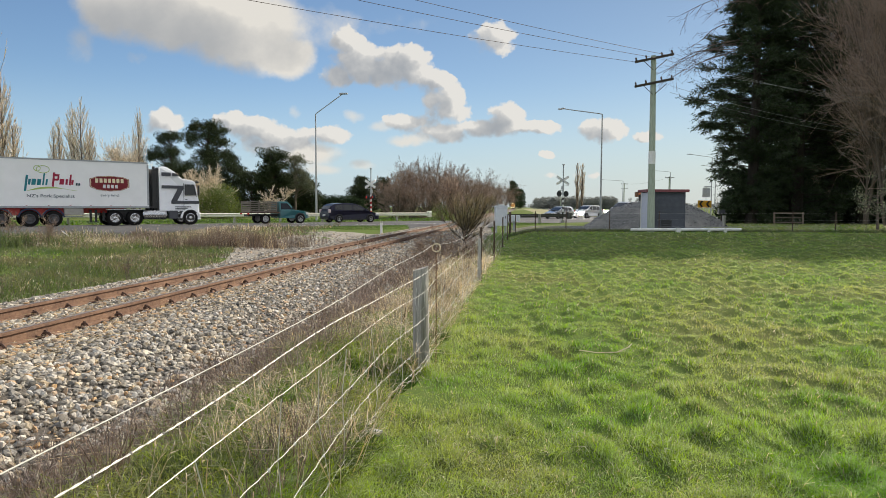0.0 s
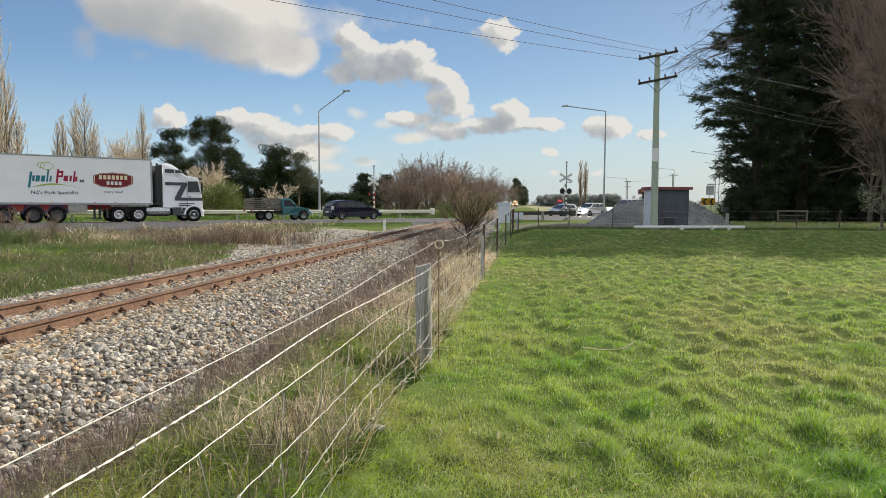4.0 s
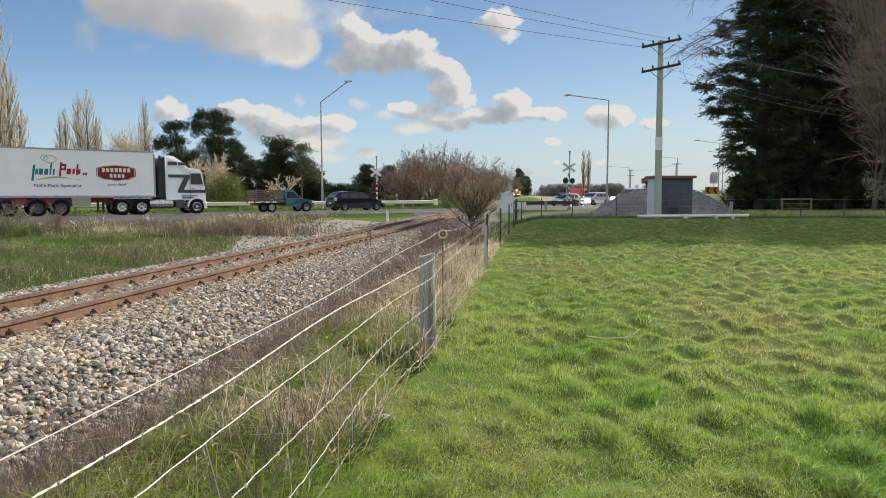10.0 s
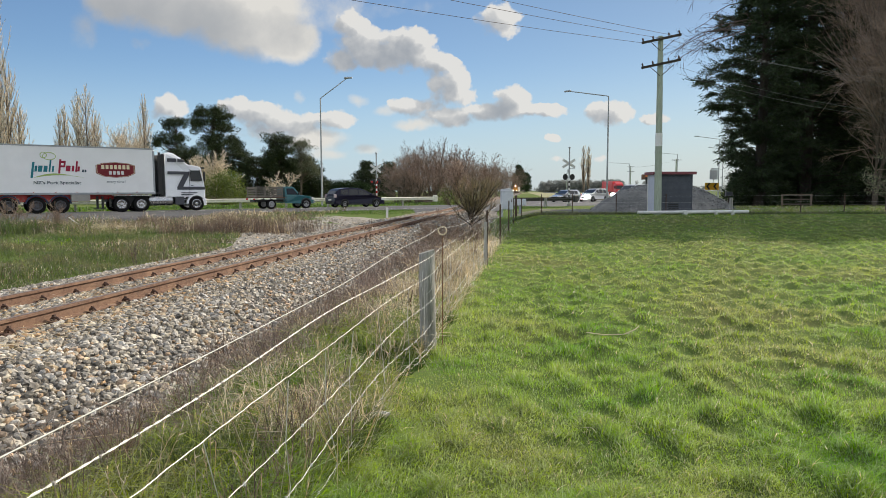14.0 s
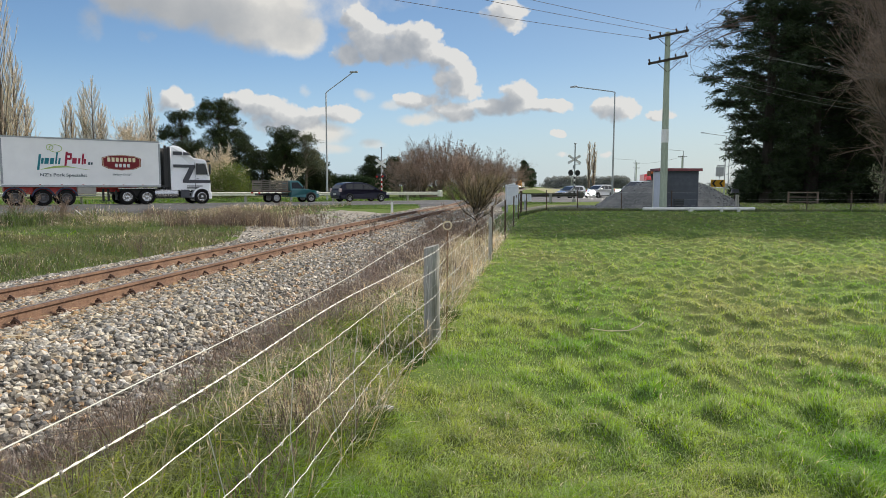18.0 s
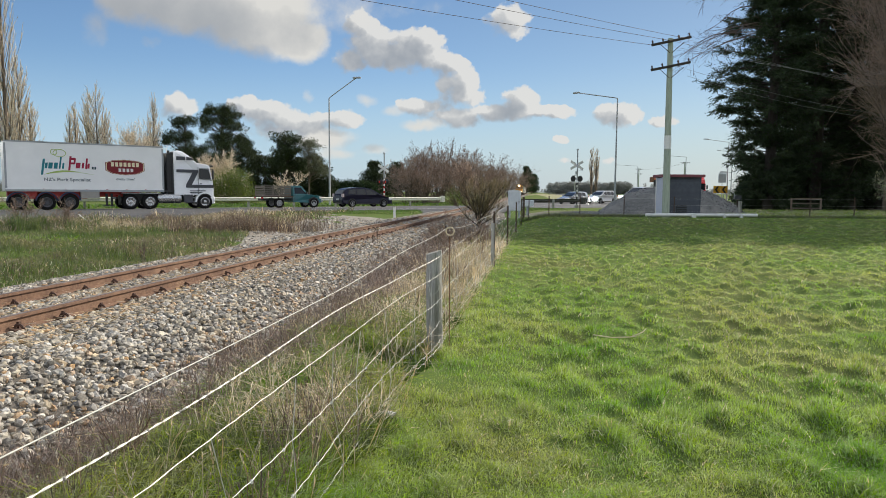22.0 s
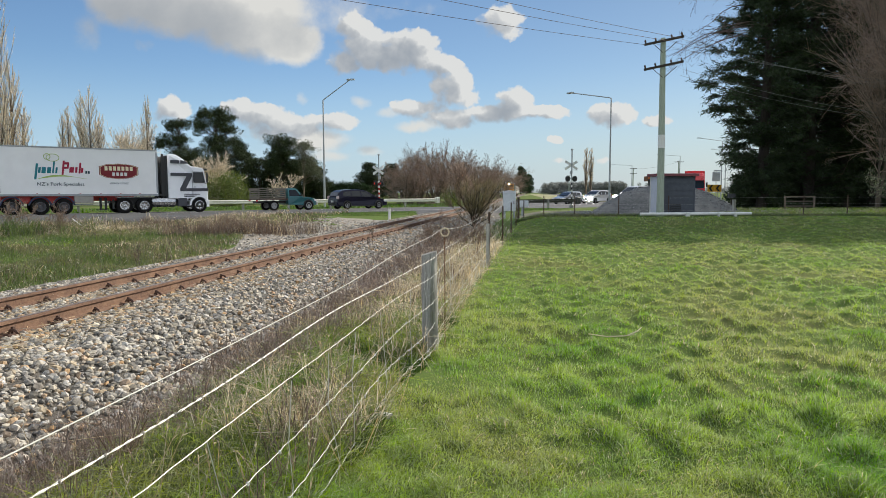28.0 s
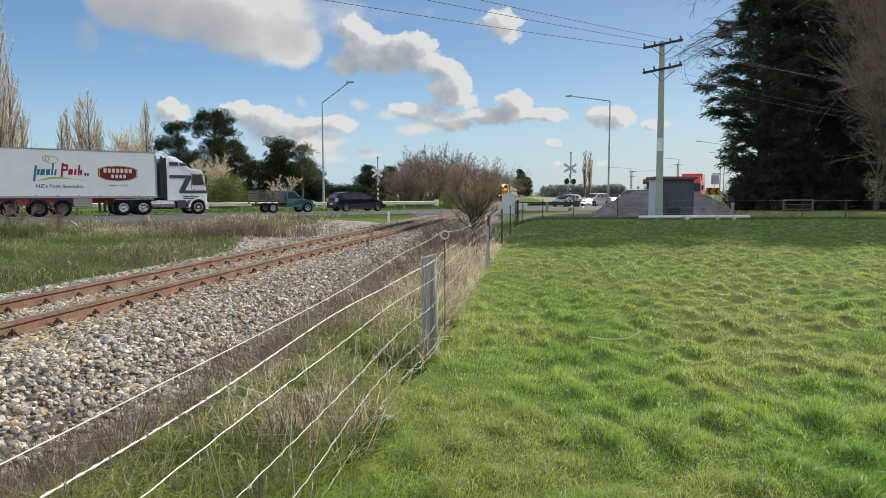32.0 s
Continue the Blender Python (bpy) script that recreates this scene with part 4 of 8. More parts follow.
        o.matrix_basis = pose(*a[k, :3], *q) @ Matrix.Scale(a[k, 3] / 0.05, 4)


STONE_ONE = mat("single_greywacke_stone", (0.45, 0.41, 0.34), (0.21, 0.195, 0.17), scale=12, rough=0.9, bump=0.4, bscale=40, rnd=0.55)
STONE_RUST_ONE = mat("single_rusty_stone", (0.42, 0.285, 0.165), (0.32, 0.235, 0.155), scale=12, rough=0.9, bump=0.4, bscale=40, rnd=0.3)
build_stones()


# ---- grass and weeds ----
def wedge(n, y0, y1, u0=-0.74, u1=0.74):
    """Random places ahead, as dense per angle far off as near by."""
    y = y0 * (y1 / y0) ** RNG.uniform(0, 1, n)
    return RNG.uniform(u0, u1, n) * y, y


def stand(n, lean=0.35):
    d = np.c_[RNG.normal(size=(n, 2)) * lean, np.ones(n)]
    return d / np.linalg.norm(d, axis=1, keepdims=True)


def tall(name, x, y, h, w, material, label, lean=0.3, bend=0.35, z=None):
    n = len(x)
    z = (ground_z(x, y) if z is None else z) - 0.01
    b = RNG.normal(size=(n, 3)) * bend * np.array([1, 1, 0.25]) + np.array([0, 0, -bend * 0.6])
    g = Geo().blades(np.c_[x, y, z], stand(n, lean), w, h, b)
    tagged(part(name, g, material), label, "grass", kind="stuff")


def hollow(x, y, wide=1.0):
    """The dip beside the timber post, thinned to dark undergrowth as its shade: 1 in its middle, 0 outside."""
    u, v = x + 0.42, y - 6.45
    a, b = 0.57 * u - 0.82 * v, 0.82 * u + 0.57 * v
    return np.exp(-((a / (0.55 * wide)) ** 2 + (b / (0.20 * wide)) ** 2))


def build_grass():
    for n, y0, y1, single in ((205000, 1.6, 5.0, False), (600000, 5.0, 45, True)):
        x, y = wedge(n, y0, y1, -0.5, 0.74)
        if not single:
            bx, by = RNG.uniform(-1.3, 6, 26000), RNG.uniform(-6, 2.2, 26000)
            x, y = np.r_[x, bx], np.r_[y, by]
        k = x > fence_x(y) - 0.15 + RNG.normal(size=len(x)) * 0.12
        x, y = x[k], y[k]
        tus = np.clip(0.6 * lumps(x, y, 1.0, 8.5, 5) + 0.6 * lumps(x, y, 1.0, 11.0, 15), 0, 1.6)
        pat = lumps(x, y, 1.0, 1.1, 17)
        far = 1 + y / 7
        h = np.where(y < 5.2, 1.25, 1.0) * (0.041 + 0.039 * tus + 0.018 * np.maximum(pat, 0)) * RNG.uniform(0.5, 1.5, len(x)) * (0.92 + 0.04 * far)
        h = h * (1 + 0.35 * np.exp(-((x - fence_x(y)) / 0.45) ** 2)) * (1 - 0.6 * hollow(x + 0.05, y + 0.25, 1.5)) * (1 - 0.75 * hollow(x, y, 1.2))
        pale = RNG.uniform(0, 1, len(x)) < 0.03 + 0.07 * np.clip(-pat, 0, 1) + 0.05 * step(6, 18, y)
        w = 0.0030 * far * RNG.uniform(0.6, 1.4, len(x))
        z = ground_z(x, y) - 0.01
        for m, mt, nm, lb in ((~pale, TURF, "pasture_grass", "short green grazed pasture grass in tussocks"), (pale, DRY, "pasture_straw", "pale dry blades among the pasture grass")):
            p, d = np.c_[x, y, z][m], stand(int(m.sum()), 0.5)
            if single:
                g = Geo().cards(p, d, w[m] * 1.25, h[m] * np.interp(y[m], [5, 14], [0.9, 0.68]))
            else:
                q = RNG.normal(size=p.shape) * 0.4 * np.array([1, 1, 0.25]) + np.array([0, 0, -0.22])
                g = Geo().blades(p, d, w[m], h[m], q)
            tagged(part(nm, g, mt), lb, "grass", kind="stuff")
    # low growth under the strip's taller grass, coloured dark for the shade between tufts
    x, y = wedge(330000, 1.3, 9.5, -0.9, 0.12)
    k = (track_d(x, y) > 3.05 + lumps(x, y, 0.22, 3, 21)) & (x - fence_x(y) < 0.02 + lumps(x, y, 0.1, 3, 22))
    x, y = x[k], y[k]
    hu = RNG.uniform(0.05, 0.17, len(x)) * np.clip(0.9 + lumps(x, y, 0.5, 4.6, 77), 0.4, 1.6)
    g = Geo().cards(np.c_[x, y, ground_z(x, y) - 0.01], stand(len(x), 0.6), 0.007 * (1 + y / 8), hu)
    tagged(part("verge_undergrowth", g, UNDER), "low growth below the fence, coloured dark for the shade there", "grass", kind="stuff")
    # strip between ballast and fence
    x, y = wedge(300000, 1.1, 30, -1.1, 0.2)
    d = track_d(x, y); f = x - fence_x(y)
    k = (d > 2.9 + lumps(x, y, 0.22, 3, 21)) & (f < 0.04)
    x, y, d, f = x[k], y[k], d[k], f[k]
    mix = lumps(x, y, 1.0, 1.6, 23) + RNG.normal(size=len(x)) * 0.45
    far = 1 + y / 8
    low = step(-2.1, -0.9, f)
    green = (mix > -0.45 + np.interp(y, [5.6, 7.2, 9, 16], [0, 0.3, 0.6, 0.95])) & (RNG.uniform(0, 1, len(x)) < low)
    purple = ~green & (RNG.uniform(0, 1, len(x)) < 0.08 + np.interp(y, [5, 7], [0.55, 0.85]) * (1 - low) + 0.14 * step(6.5, 8.5, y))
    straw = ~green & ~purple
    heap = lumps(x, y, 1.0, 4.6, 77)
    dense = RNG.uniform(0, 1, len(x)) < np.clip(0.5 + 0.75 * heap, 0.12, 1)
    thin_out = dense & (RNG.uniform(0, 1, len(x)) < np.interp(y, [1, 5.5, 8, 30], [0.36, 0.45, 0.92, 0.95]))
    u = RNG.uniform(0.5, 1.3, len(x)) * np.clip(0.85 + 0.4 * heap, 0.4, 1.5) * (0.45 + 0.55 * step(-0.1, -0.7, f))
    core = hollow(x, y) > 0.25
    green &= dense & ~core
    patch = np.exp(-(((f + 0.30) / 0.55) ** 2 + ((y - 6.25) / 0.5) ** 2))
    straw &= RNG.uniform(0, 1, len(x)) > 1.3 * patch
    purple &= RNG.uniform(0, 1, len(x)) > 1.3 * patch
    u = u * (1 - 0.65 * patch)
    grow = np.interp(y, [1.3, 4, 8, 14, 30], [0.55, 0.75, 1.0, 1.25, 1.3])
    tall("verge_grass", x[green], y[green], (0.20 * u * grow)[green], (0.0034 * far)[green], VERGE, "lush green grass along the fence", 0.4, 0.5)
    s = straw & thin_out & (RNG.uniform(0, 1, len(x)) < np.interp(y, [2, 5, 7.2], [0.42, 0.5, 1]))
    tall("verge_straw", x[s], y[s], (np.interp(y, [5, 7.5], [0.36, 0.46]) * u * grow)[s], (0.0020 * far)[s], DRY, "tall pale dry grass along the fence", 0.5, 0.5)
    s = purple & (thin_out | (y < 6) & (RNG.uniform(0, 1, len(x)) < 0.75))
    tall("verge_weeds", x[s], y[s], (np.interp(y, [5.5, 8], [0.27, 0.40]) * u * grow)[s], (0.0028 * far)[s], BROWNSTALK, "dead purplish-brown weed stalks beside the ballast", 0.32, 0.22, np.maximum(ground_z(x[s], y[s]), bed_z(d[s]) * (d[s] < 3.4)))
    # straw tufts that fan out from their roots
    def tufts(name, m, per, y0, y1, reach, h0, h1, material, label, spread=0.55):
        cy = y0 * (y1 / y0) ** RNG.uniform(0, 1, m)
        cx = fence_x(cy) - np.abs(RNG.normal(size=m)) * reach - 0.05
        ok = (track_d(cx, cy) > 2.95) & ~((cy > 5.8) & (cy < 7.0) & (cx > fence_x(cy) - 0.9) & (material is not VERGE)) & ~(hollow(cx, cy + 0.15, 1.5) > 0.25)
        cx, cy = np.repeat(cx[ok], per), np.repeat(cy[ok], per)
        n = len(cx)
        tall(name, cx + RNG.normal(size=n) * 0.035, cy + RNG.normal(size=n) * 0.035, RNG.uniform(h0, h1, n), (0.0036 if material is DRY else 0.0038) * (1 + cy / 8), material, label, spread, 0.5)
    tufts("straw_tufts", 300, 30, 4.2, 22, 0.95, 0.16, 0.52, DRY, "fanned tufts of pale straw along the fence")
    tufts("green_tufts", 1250, 46, 1.3, 10, 0.95, 0.12, 0.36, VERGE, "thick green tufts along the fence")
    tufts("brown_tufts", 80, 26, 1.3, 24, 1.5, 0.25, 0.75, BROWNSTALK, "dead brown stalks along the fence", 0.3)
    # mauve-brown weeds along the foot of the ballast
    m = 760
    cy = 1.0 * (27 / 1.0) ** RNG.uniform(0, 1, m)
    cd = RNG.normal(3.12, 0.20, m) - 0.22 * RNG.uniform(0, 1, m) * step(4.6, 3.2, cy) - 0.9 * RNG.uniform(0, 1, m) ** 2 * step(9, 15, cy)
    k = np.repeat(np.arange(m), 26)
    wy = cy[k] + RNG.normal(size=len(k)) * 0.06; wx = track_x(cy[k]) + cd[k] * 1.01 + RNG.normal(size=len(k)) * 0.06
    tall("ballast_weeds", wx, wy, RNG.uniform(0.08, 0.34, len(k)) * np.interp(wy, [5, 8], [1, 1.35]), 0.0032 * (1 + wy / 8), MAUVE, "mauve-brown dead weeds at the foot of the ballast", 0.35, 0.3, np.maximum(ground_z(wx, wy), bed_z(cd[k]) * (cd[k] < 3.4)))
    # seed heads on long straws
    m = 420
    cy = 1.4 * (20 / 1.4) ** RNG.uniform(0, 1, m)
    cx = fence_x(cy) - np.abs(RNG.normal(size=m)) * 0.75 + 0.08
    ok = track_d(cx, cy) > 3.0
    cx, cy = cx[ok], cy[ok]
    m = len(cx)
    hh, dd = RNG.uniform(0.22, 0.62, m), stand(m, 0.28)
    root = np.c_[cx, cy, ground_z(cx, cy)]
    tip = root + dd * hh[:, None]
    g = Geo().tubes(root, tip, 0.0016 * (1 + cy / 9), 0.0010 * (1 + cy / 9), 3)
    k = np.repeat(np.arange(m), 6)
    q = tip[k] - dd[k] * (RNG.uniform(0, 0.10, len(k)))[:, None]
    o = dd[k] + RNG.normal(size=(len(k), 3)) * 0.5
    o /= np.linalg.norm(o, axis=1, keepdims=True)
    g.cards(q, o, 0.006 * (1 + cy[k] / 12), RNG.uniform(0.02, 0.05, len(k)))
    tagged(part("seed_heads", g, DRY), "pale dry seed heads on long straws along the fence", "grass", kind="stuff")
    # far bank of the railway
    x, y = wedge(150000, 9, 46, -0.85, 0.0)
    d, e = track_d(x, y), road_e(x, y)
    pad = (d > -3.6 - np.clip((y - 20) * 0.35, 0, 3.6)) & (y > 16)
    along = (x - ROAD_P[0]) * ROAD_U[0] + (y - ROAD_P[1]) * ROAD_U[1]
    k = (d < -3.3 + lumps(x, y, 0.2, 2, 31)) & (e > seal_edge(along) + 0.5 + lumps(x, y, 0.4, 1.5, 37)) & ~pad
    x, y, d, e = x[k], y[k], d[k], e[k]
    far = 1 + y / 7
    u = RNG.uniform(0.5, 1.3, len(x))
    n1 = lumps(x, y, 1.0, 0.6, 33) + RNG.normal(size=len(x)) * 0.5
    high = step(16.5, 12.5, e + lumps(x, y, 1.1, 0.9, 35)) * np.clip(0.8 + lumps(x, y, 0.35, 2.2, 36), 0.3, 1.4)
    dry = RNG.uniform(0, 1, len(x)) < 0.22 + 0.6 * high - 0.32 * np.tanh(n1 * 1.5)
    brown = dry & (RNG.uniform(0, 1, len(x)) < 0.40 + 0.3 * step(11.5, 15.0, x + 24))
    hh = (0.20 + 0.16 * high) * u * np.clip(0.9 + lumps(x, y, 0.5, 1.7, 38), 0.35, 1.7)
    for m, mt, nm, lb in ((~dry, BANKGREEN, "bank_grass", "green grass on the far bank of the railway"), (dry & ~brown, DRY, "bank_straw", "pale dry rank grass below the road"), (dry & brown, BROWNSTALK, "bank_weeds", "brown dead weeds below the road")):
        tall(nm, x[m], y[m], hh[m], (0.0040 * far)[m], mt, lb, 0.3, 0.35)
    def thicket(name, cx, cy, per, h, w, material, label, spread=0.3, bend=0.3, girth=0.16):
        """Tufts of uneven height that fan out from their roots."""
        k = np.repeat(np.arange(len(cx)), per)
        hh = h * RNG.uniform(0.45, 1.15, len(cx))[k] * RNG.uniform(0.4, 1.1, len(k))
        tall(name, cx[k] + RNG.normal(size=len(k)) * girth, cy[k] + RNG.normal(size=len(k)) * girth, hh, w, material, label, spread, bend)
    n = 46
    cy = RNG.normal(26.4, 1.1, n); cx = -16.9 + (cy - 26.4) * 0.5 + RNG.normal(size=n) * 0.75
    thicket("bank_thicket", cx, cy, 60, 0.95, 0.011, BANKGREEN, "thicket of greenish-brown weeds on the bank", 0.22, 0.25)
    # uneven tan and brown tufts below the road, rank green ones nearer the line
    n = 520
    cy = RNG.uniform(17, 36, n); cx = RNG.uniform(-0.72, -0.30, n) * cy
    e0 = road_e(cx, cy); al = (cx - ROAD_P[0]) * ROAD_U[0] + (cy - ROAD_P[1]) * ROAD_U[1]; d0 = track_d(cx, cy)
    pad0 = (d0 > -4.2 - np.clip((cy - 20) * 0.35, 0, 3.6)) & (cy > 16)
    tone = lumps(cx, cy, 1.0, 0.8, 51) + RNG.normal(size=n) * 0.4
    up_ = (e0 > seal_edge(al) + 0.8) & (e0 < 16.5) & ~pad0 & (d0 < -4.0)
    for m, mt, h, nm, lb in ((up_ & (tone > 0.1), DRY, 0.55, "tan_tufts", "tan dry tufts below the road"), (up_ & (tone < 0.1) & (tone > -0.9), BROWNSTALK, 0.6, "brown_weed_tufts", "brown weed tufts below the road"), (~pad0 & (e0 > 14.5) & (d0 < -4.0) & (tone < 0.6), BANKGREEN, 0.36, "rank_tufts", "rank olive tufts on the bank"), (~pad0 & (e0 > 15.5) & (d0 < -4.0) & (tone > 0.4), BANKGREEN, 0.30, "fresh_tufts", "fresh green tufts on the bank")):
        thicket(nm, cx[m], cy[m], 60, h, 0.010, mt, lb, 0.35, 0.4, 0.22)
    n = 700
    x, y = RNG.normal(-13.6, 0.7, n), RNG.normal(21.3, 0.5, n)
    tall("bright_clump", x, y, RNG.uniform(0.12, 0.3, n), 0.03, TURF, "bright green clump on the bank", 0.5, 0.5)
    # dark weed thicket at the end of the bank, and the road's grass verge
    n = 120
    cx = -8.6 + RNG.normal(size=n) * 1.15; cy = 28.2 + (cx + 8.6) * 0.35 + RNG.normal(size=n) * 0.7
    thicket("weed_thicket", cx, cy, 60, 1.05, 0.009, BROWNSTALK, "thicket of tall dead brown weeds", 0.2, 0.2)
    thicket("weed_straws", cx[:46], cy[:46] - 0.2, 22, 1.0, 0.008, DRY, "pale straws in the weed thicket", 0.2, 0.2)
    s, e = RNG.uniform(-14, 30, 26000), RNG.uniform(5.6, 9.0, 26000)
    p = ROAD_P + ROAD_U * s[:, None] + ROAD_N * e[:, None]
    k = (np.abs(track_d(p[:, 0], p[:, 1])) > 2.6) & (e > seal_edge(s) + 0.3)
    tall("road_verge_grass", p[k, 0], p[k, 1], RNG.uniform(0.05, 0.14, int(k.sum())), 0.022, MOWN, "mown green grass verge beside the road", 0.4, 0.4)
    n = 9000
    x = RNG.uniform(4.0, 36, n); y = 37.3 - 0.06 * x + RNG.normal(size=n) * 0.22
    tall("fence_line_grass", x, y, RNG.uniform(0.12, 0.36, n), 0.022, BANKGREEN, "longer grass along the far paddock fence", 0.4, 0.4)
    n = 18000
    x = RNG.uniform(17.0, 46, n); y = RNG.uniform(40.5, 55, n) - 0.06 * x
    # pale blades mixed in to colour this strip as if sunlit
    for q, mt, nm, lb in ((0, TURF, "yard_grass", "longer green grass below the conifers"), (1, DRY, "yard_straw", "pale blades below the conifers, for the sunlit strip there")):
        m = (np.arange(n) % 4 == 0) == bool(q)
        tall(nm, x[m], y[m], RNG.uniform(0.12, 0.34, int(m.sum())), 0.042, mt, lb, 0.4, 0.4)
    s, e = RNG.uniform(-60, 40, 11000), RNG.uniform(-18, -6.3, 11000)
    p = ROAD_P + ROAD_U * s[:, None] + ROAD_N * e[:, None]
    tall("far_verge_grass", p[:, 0], p[:, 1], RNG.uniform(0.1, 0.3, 11000), 0.10, MOWN, "green grass beyond the road", 0.4, 0.4)


build_grass()


def build_pad():
    xs, ys = np.arange(-14, 2, 0.5), np.arange(18, 42, 0.5)
    X, Y = np.meshgrid(xs, ys)
    d, e = track_d(X, Y), road_e(X, Y)
    ok = (d < -2.9) & (d > -3.9 - np.clip((Y - 20) * 0.35, 0, 3.8)) & (e > 7.8)
    Z = ground_z(X, Y) + np.where(ok, 0.03, -0.03)
    n, m = len(xs), len(ys)
    i = (np.arange(m - 1)[:, None] * n + np.arange(n - 1)[None])
    use = ok[:-1, :-1] | ok[1:, 1:] | ok[1:, :-1] | ok[:-1, 1:]
    i = i[use]
    tagged(part("gravel_pad", Geo().add(np.c_[X.ravel(), Y.ravel(), Z.ravel()], np.stack([i, i + 1, i + n + 1, i + n], 1)), GRAVEL), "pale loose gravel between track and road verge", "gravel", kind="structure")


build_pad()


def field_litter():
    t = thing("fallen_twig", pose(2.0, 7.65, 0.06), "thin pale bent twig lying on the grass", "twig")
    part("stem", Geo().path([(-0.30, 0.05, 0.04), (-0.1, 0.0, 0.02), (0.12, -0.02, 0.03), (0.28, 0.06, 0.07), (0.34, 0.12, 0.10)], 0.006, 6), DRY, t)
    part("side_shoot", Geo().path([(0.12, -0.02, 0.03), (0.2, -0.08, 0.06)], 0.004, 5), DRY, t)
    stone = thing("grey_stone", pose(-0.47, 4.85, float(ground_z(-0.47, 4.85))), "flat grey stone in the grass under the fence", "stone")
    t = thing("leaning_stake", pose(-16.4, 30, 0.0), "short white stake leaning in the weeds", "stake")
    part("rod", Geo().tubes([(0.33, 0, 0.16)], [(-0.30, 0, 0.64)], 0.022, 0.02, 8, True), WHITE, t)
    t = stone
    part("rock", Geo().add(ROCKS[3] * np.array([0.14, 0.07, 0.06]) + np.array([0, 0, 0.07]), ICO), CONCRETE, t)


field_litter()

# ---- vehicles ----
def road_top(e):
    return ROAD_Z + float(np.interp(e, [-6.2, -4.6, 0.6, 5.4, 7.0], [-0.25, 0, 0.07, 0, -0.25]))


def on_road(s, e, back=False):
    p = road_pt(s, e, road_top(e))
    return pose(*p, 0, 0, ROAD_YAW + (180 if back else 0))


def wheel(parent, x, y, r, w, rim=None, name="wheel"):
    """A tyre with its rim, the axle along y; the dished side points away from the middle."""
    sg = -1 if y < 0 else 1
    t = Geo().lathe([(r * 0.62, -w / 2), (r * 0.93, -w / 2), (r, -w * 0.36), (r, w * 0.36), (r * 0.93, w / 2), (r * 0.62, w / 2)], 28, axis="y", caps=False)
    o = part(name, t, RUBBER, parent, smooth=False)
    o.location = (x, y, r)
    h = Geo().lathe([(r * 0.62, -w * 0.45), (r * 0.62, w * 0.46), (r * 0.54, w * 0.48), (r * 0.48, w * 0.30), (r * 0.22, w * 0.26), (r * 0.2, w * 0.5), (r * 0.06, w * 0.52)], 20, Matrix.Scale(sg, 4, (0, 1, 0)), axis="y")
    part("rim", h, rim or RIM, o)
    nuts = Geo()
    for k in range(8):
        a = k * math.pi / 4
        nuts.box((r * 0.36 * math.cos(a), sg * w * 0.30, r * 0.36 * math.sin(a)), (r * 0.09, w * 0.12, r * 0.09))
    part("hub_bolts", nuts, DARKSTEEL, o)["kind"] = "stuff"
    return o


def panel(parent, name, pts, y, material, thick=0.012, label=""):
    """A flat plate in a side of a vehicle: outline (x, z) at y."""
    return part(name, Geo().prism(pts, y + thick / 2, y - thick / 2), material, parent, label)


def lettering(text, size, parent, x, y, z, material, name, label, bold=0.0, width=1.0):
    """Words in the built-in font on a side that faces -y."""
    cu = bpy.data.curves.new(name, "FONT")
    cu.body, cu.size, cu.extrude, cu.offset = text, size, 0.003, bold
    cu.align_x, cu.align_y = "CENTER", "CENTER"
    tmp = bpy.data.objects.new(name, cu)
    me = bpy.data.meshes.new_from_object(tmp)
    bpy.data.objects.remove(tmp)
    me.materials.clear(); me.materials.append(material)
    o = part(name, me, material, parent, label)
    o.matrix_basis = Matrix.Translation((x, y, z)) @ Matrix.Rotation(radians(90), 4, "X") @ Matrix.Diagonal((width, 1, 1, 1))
    return o


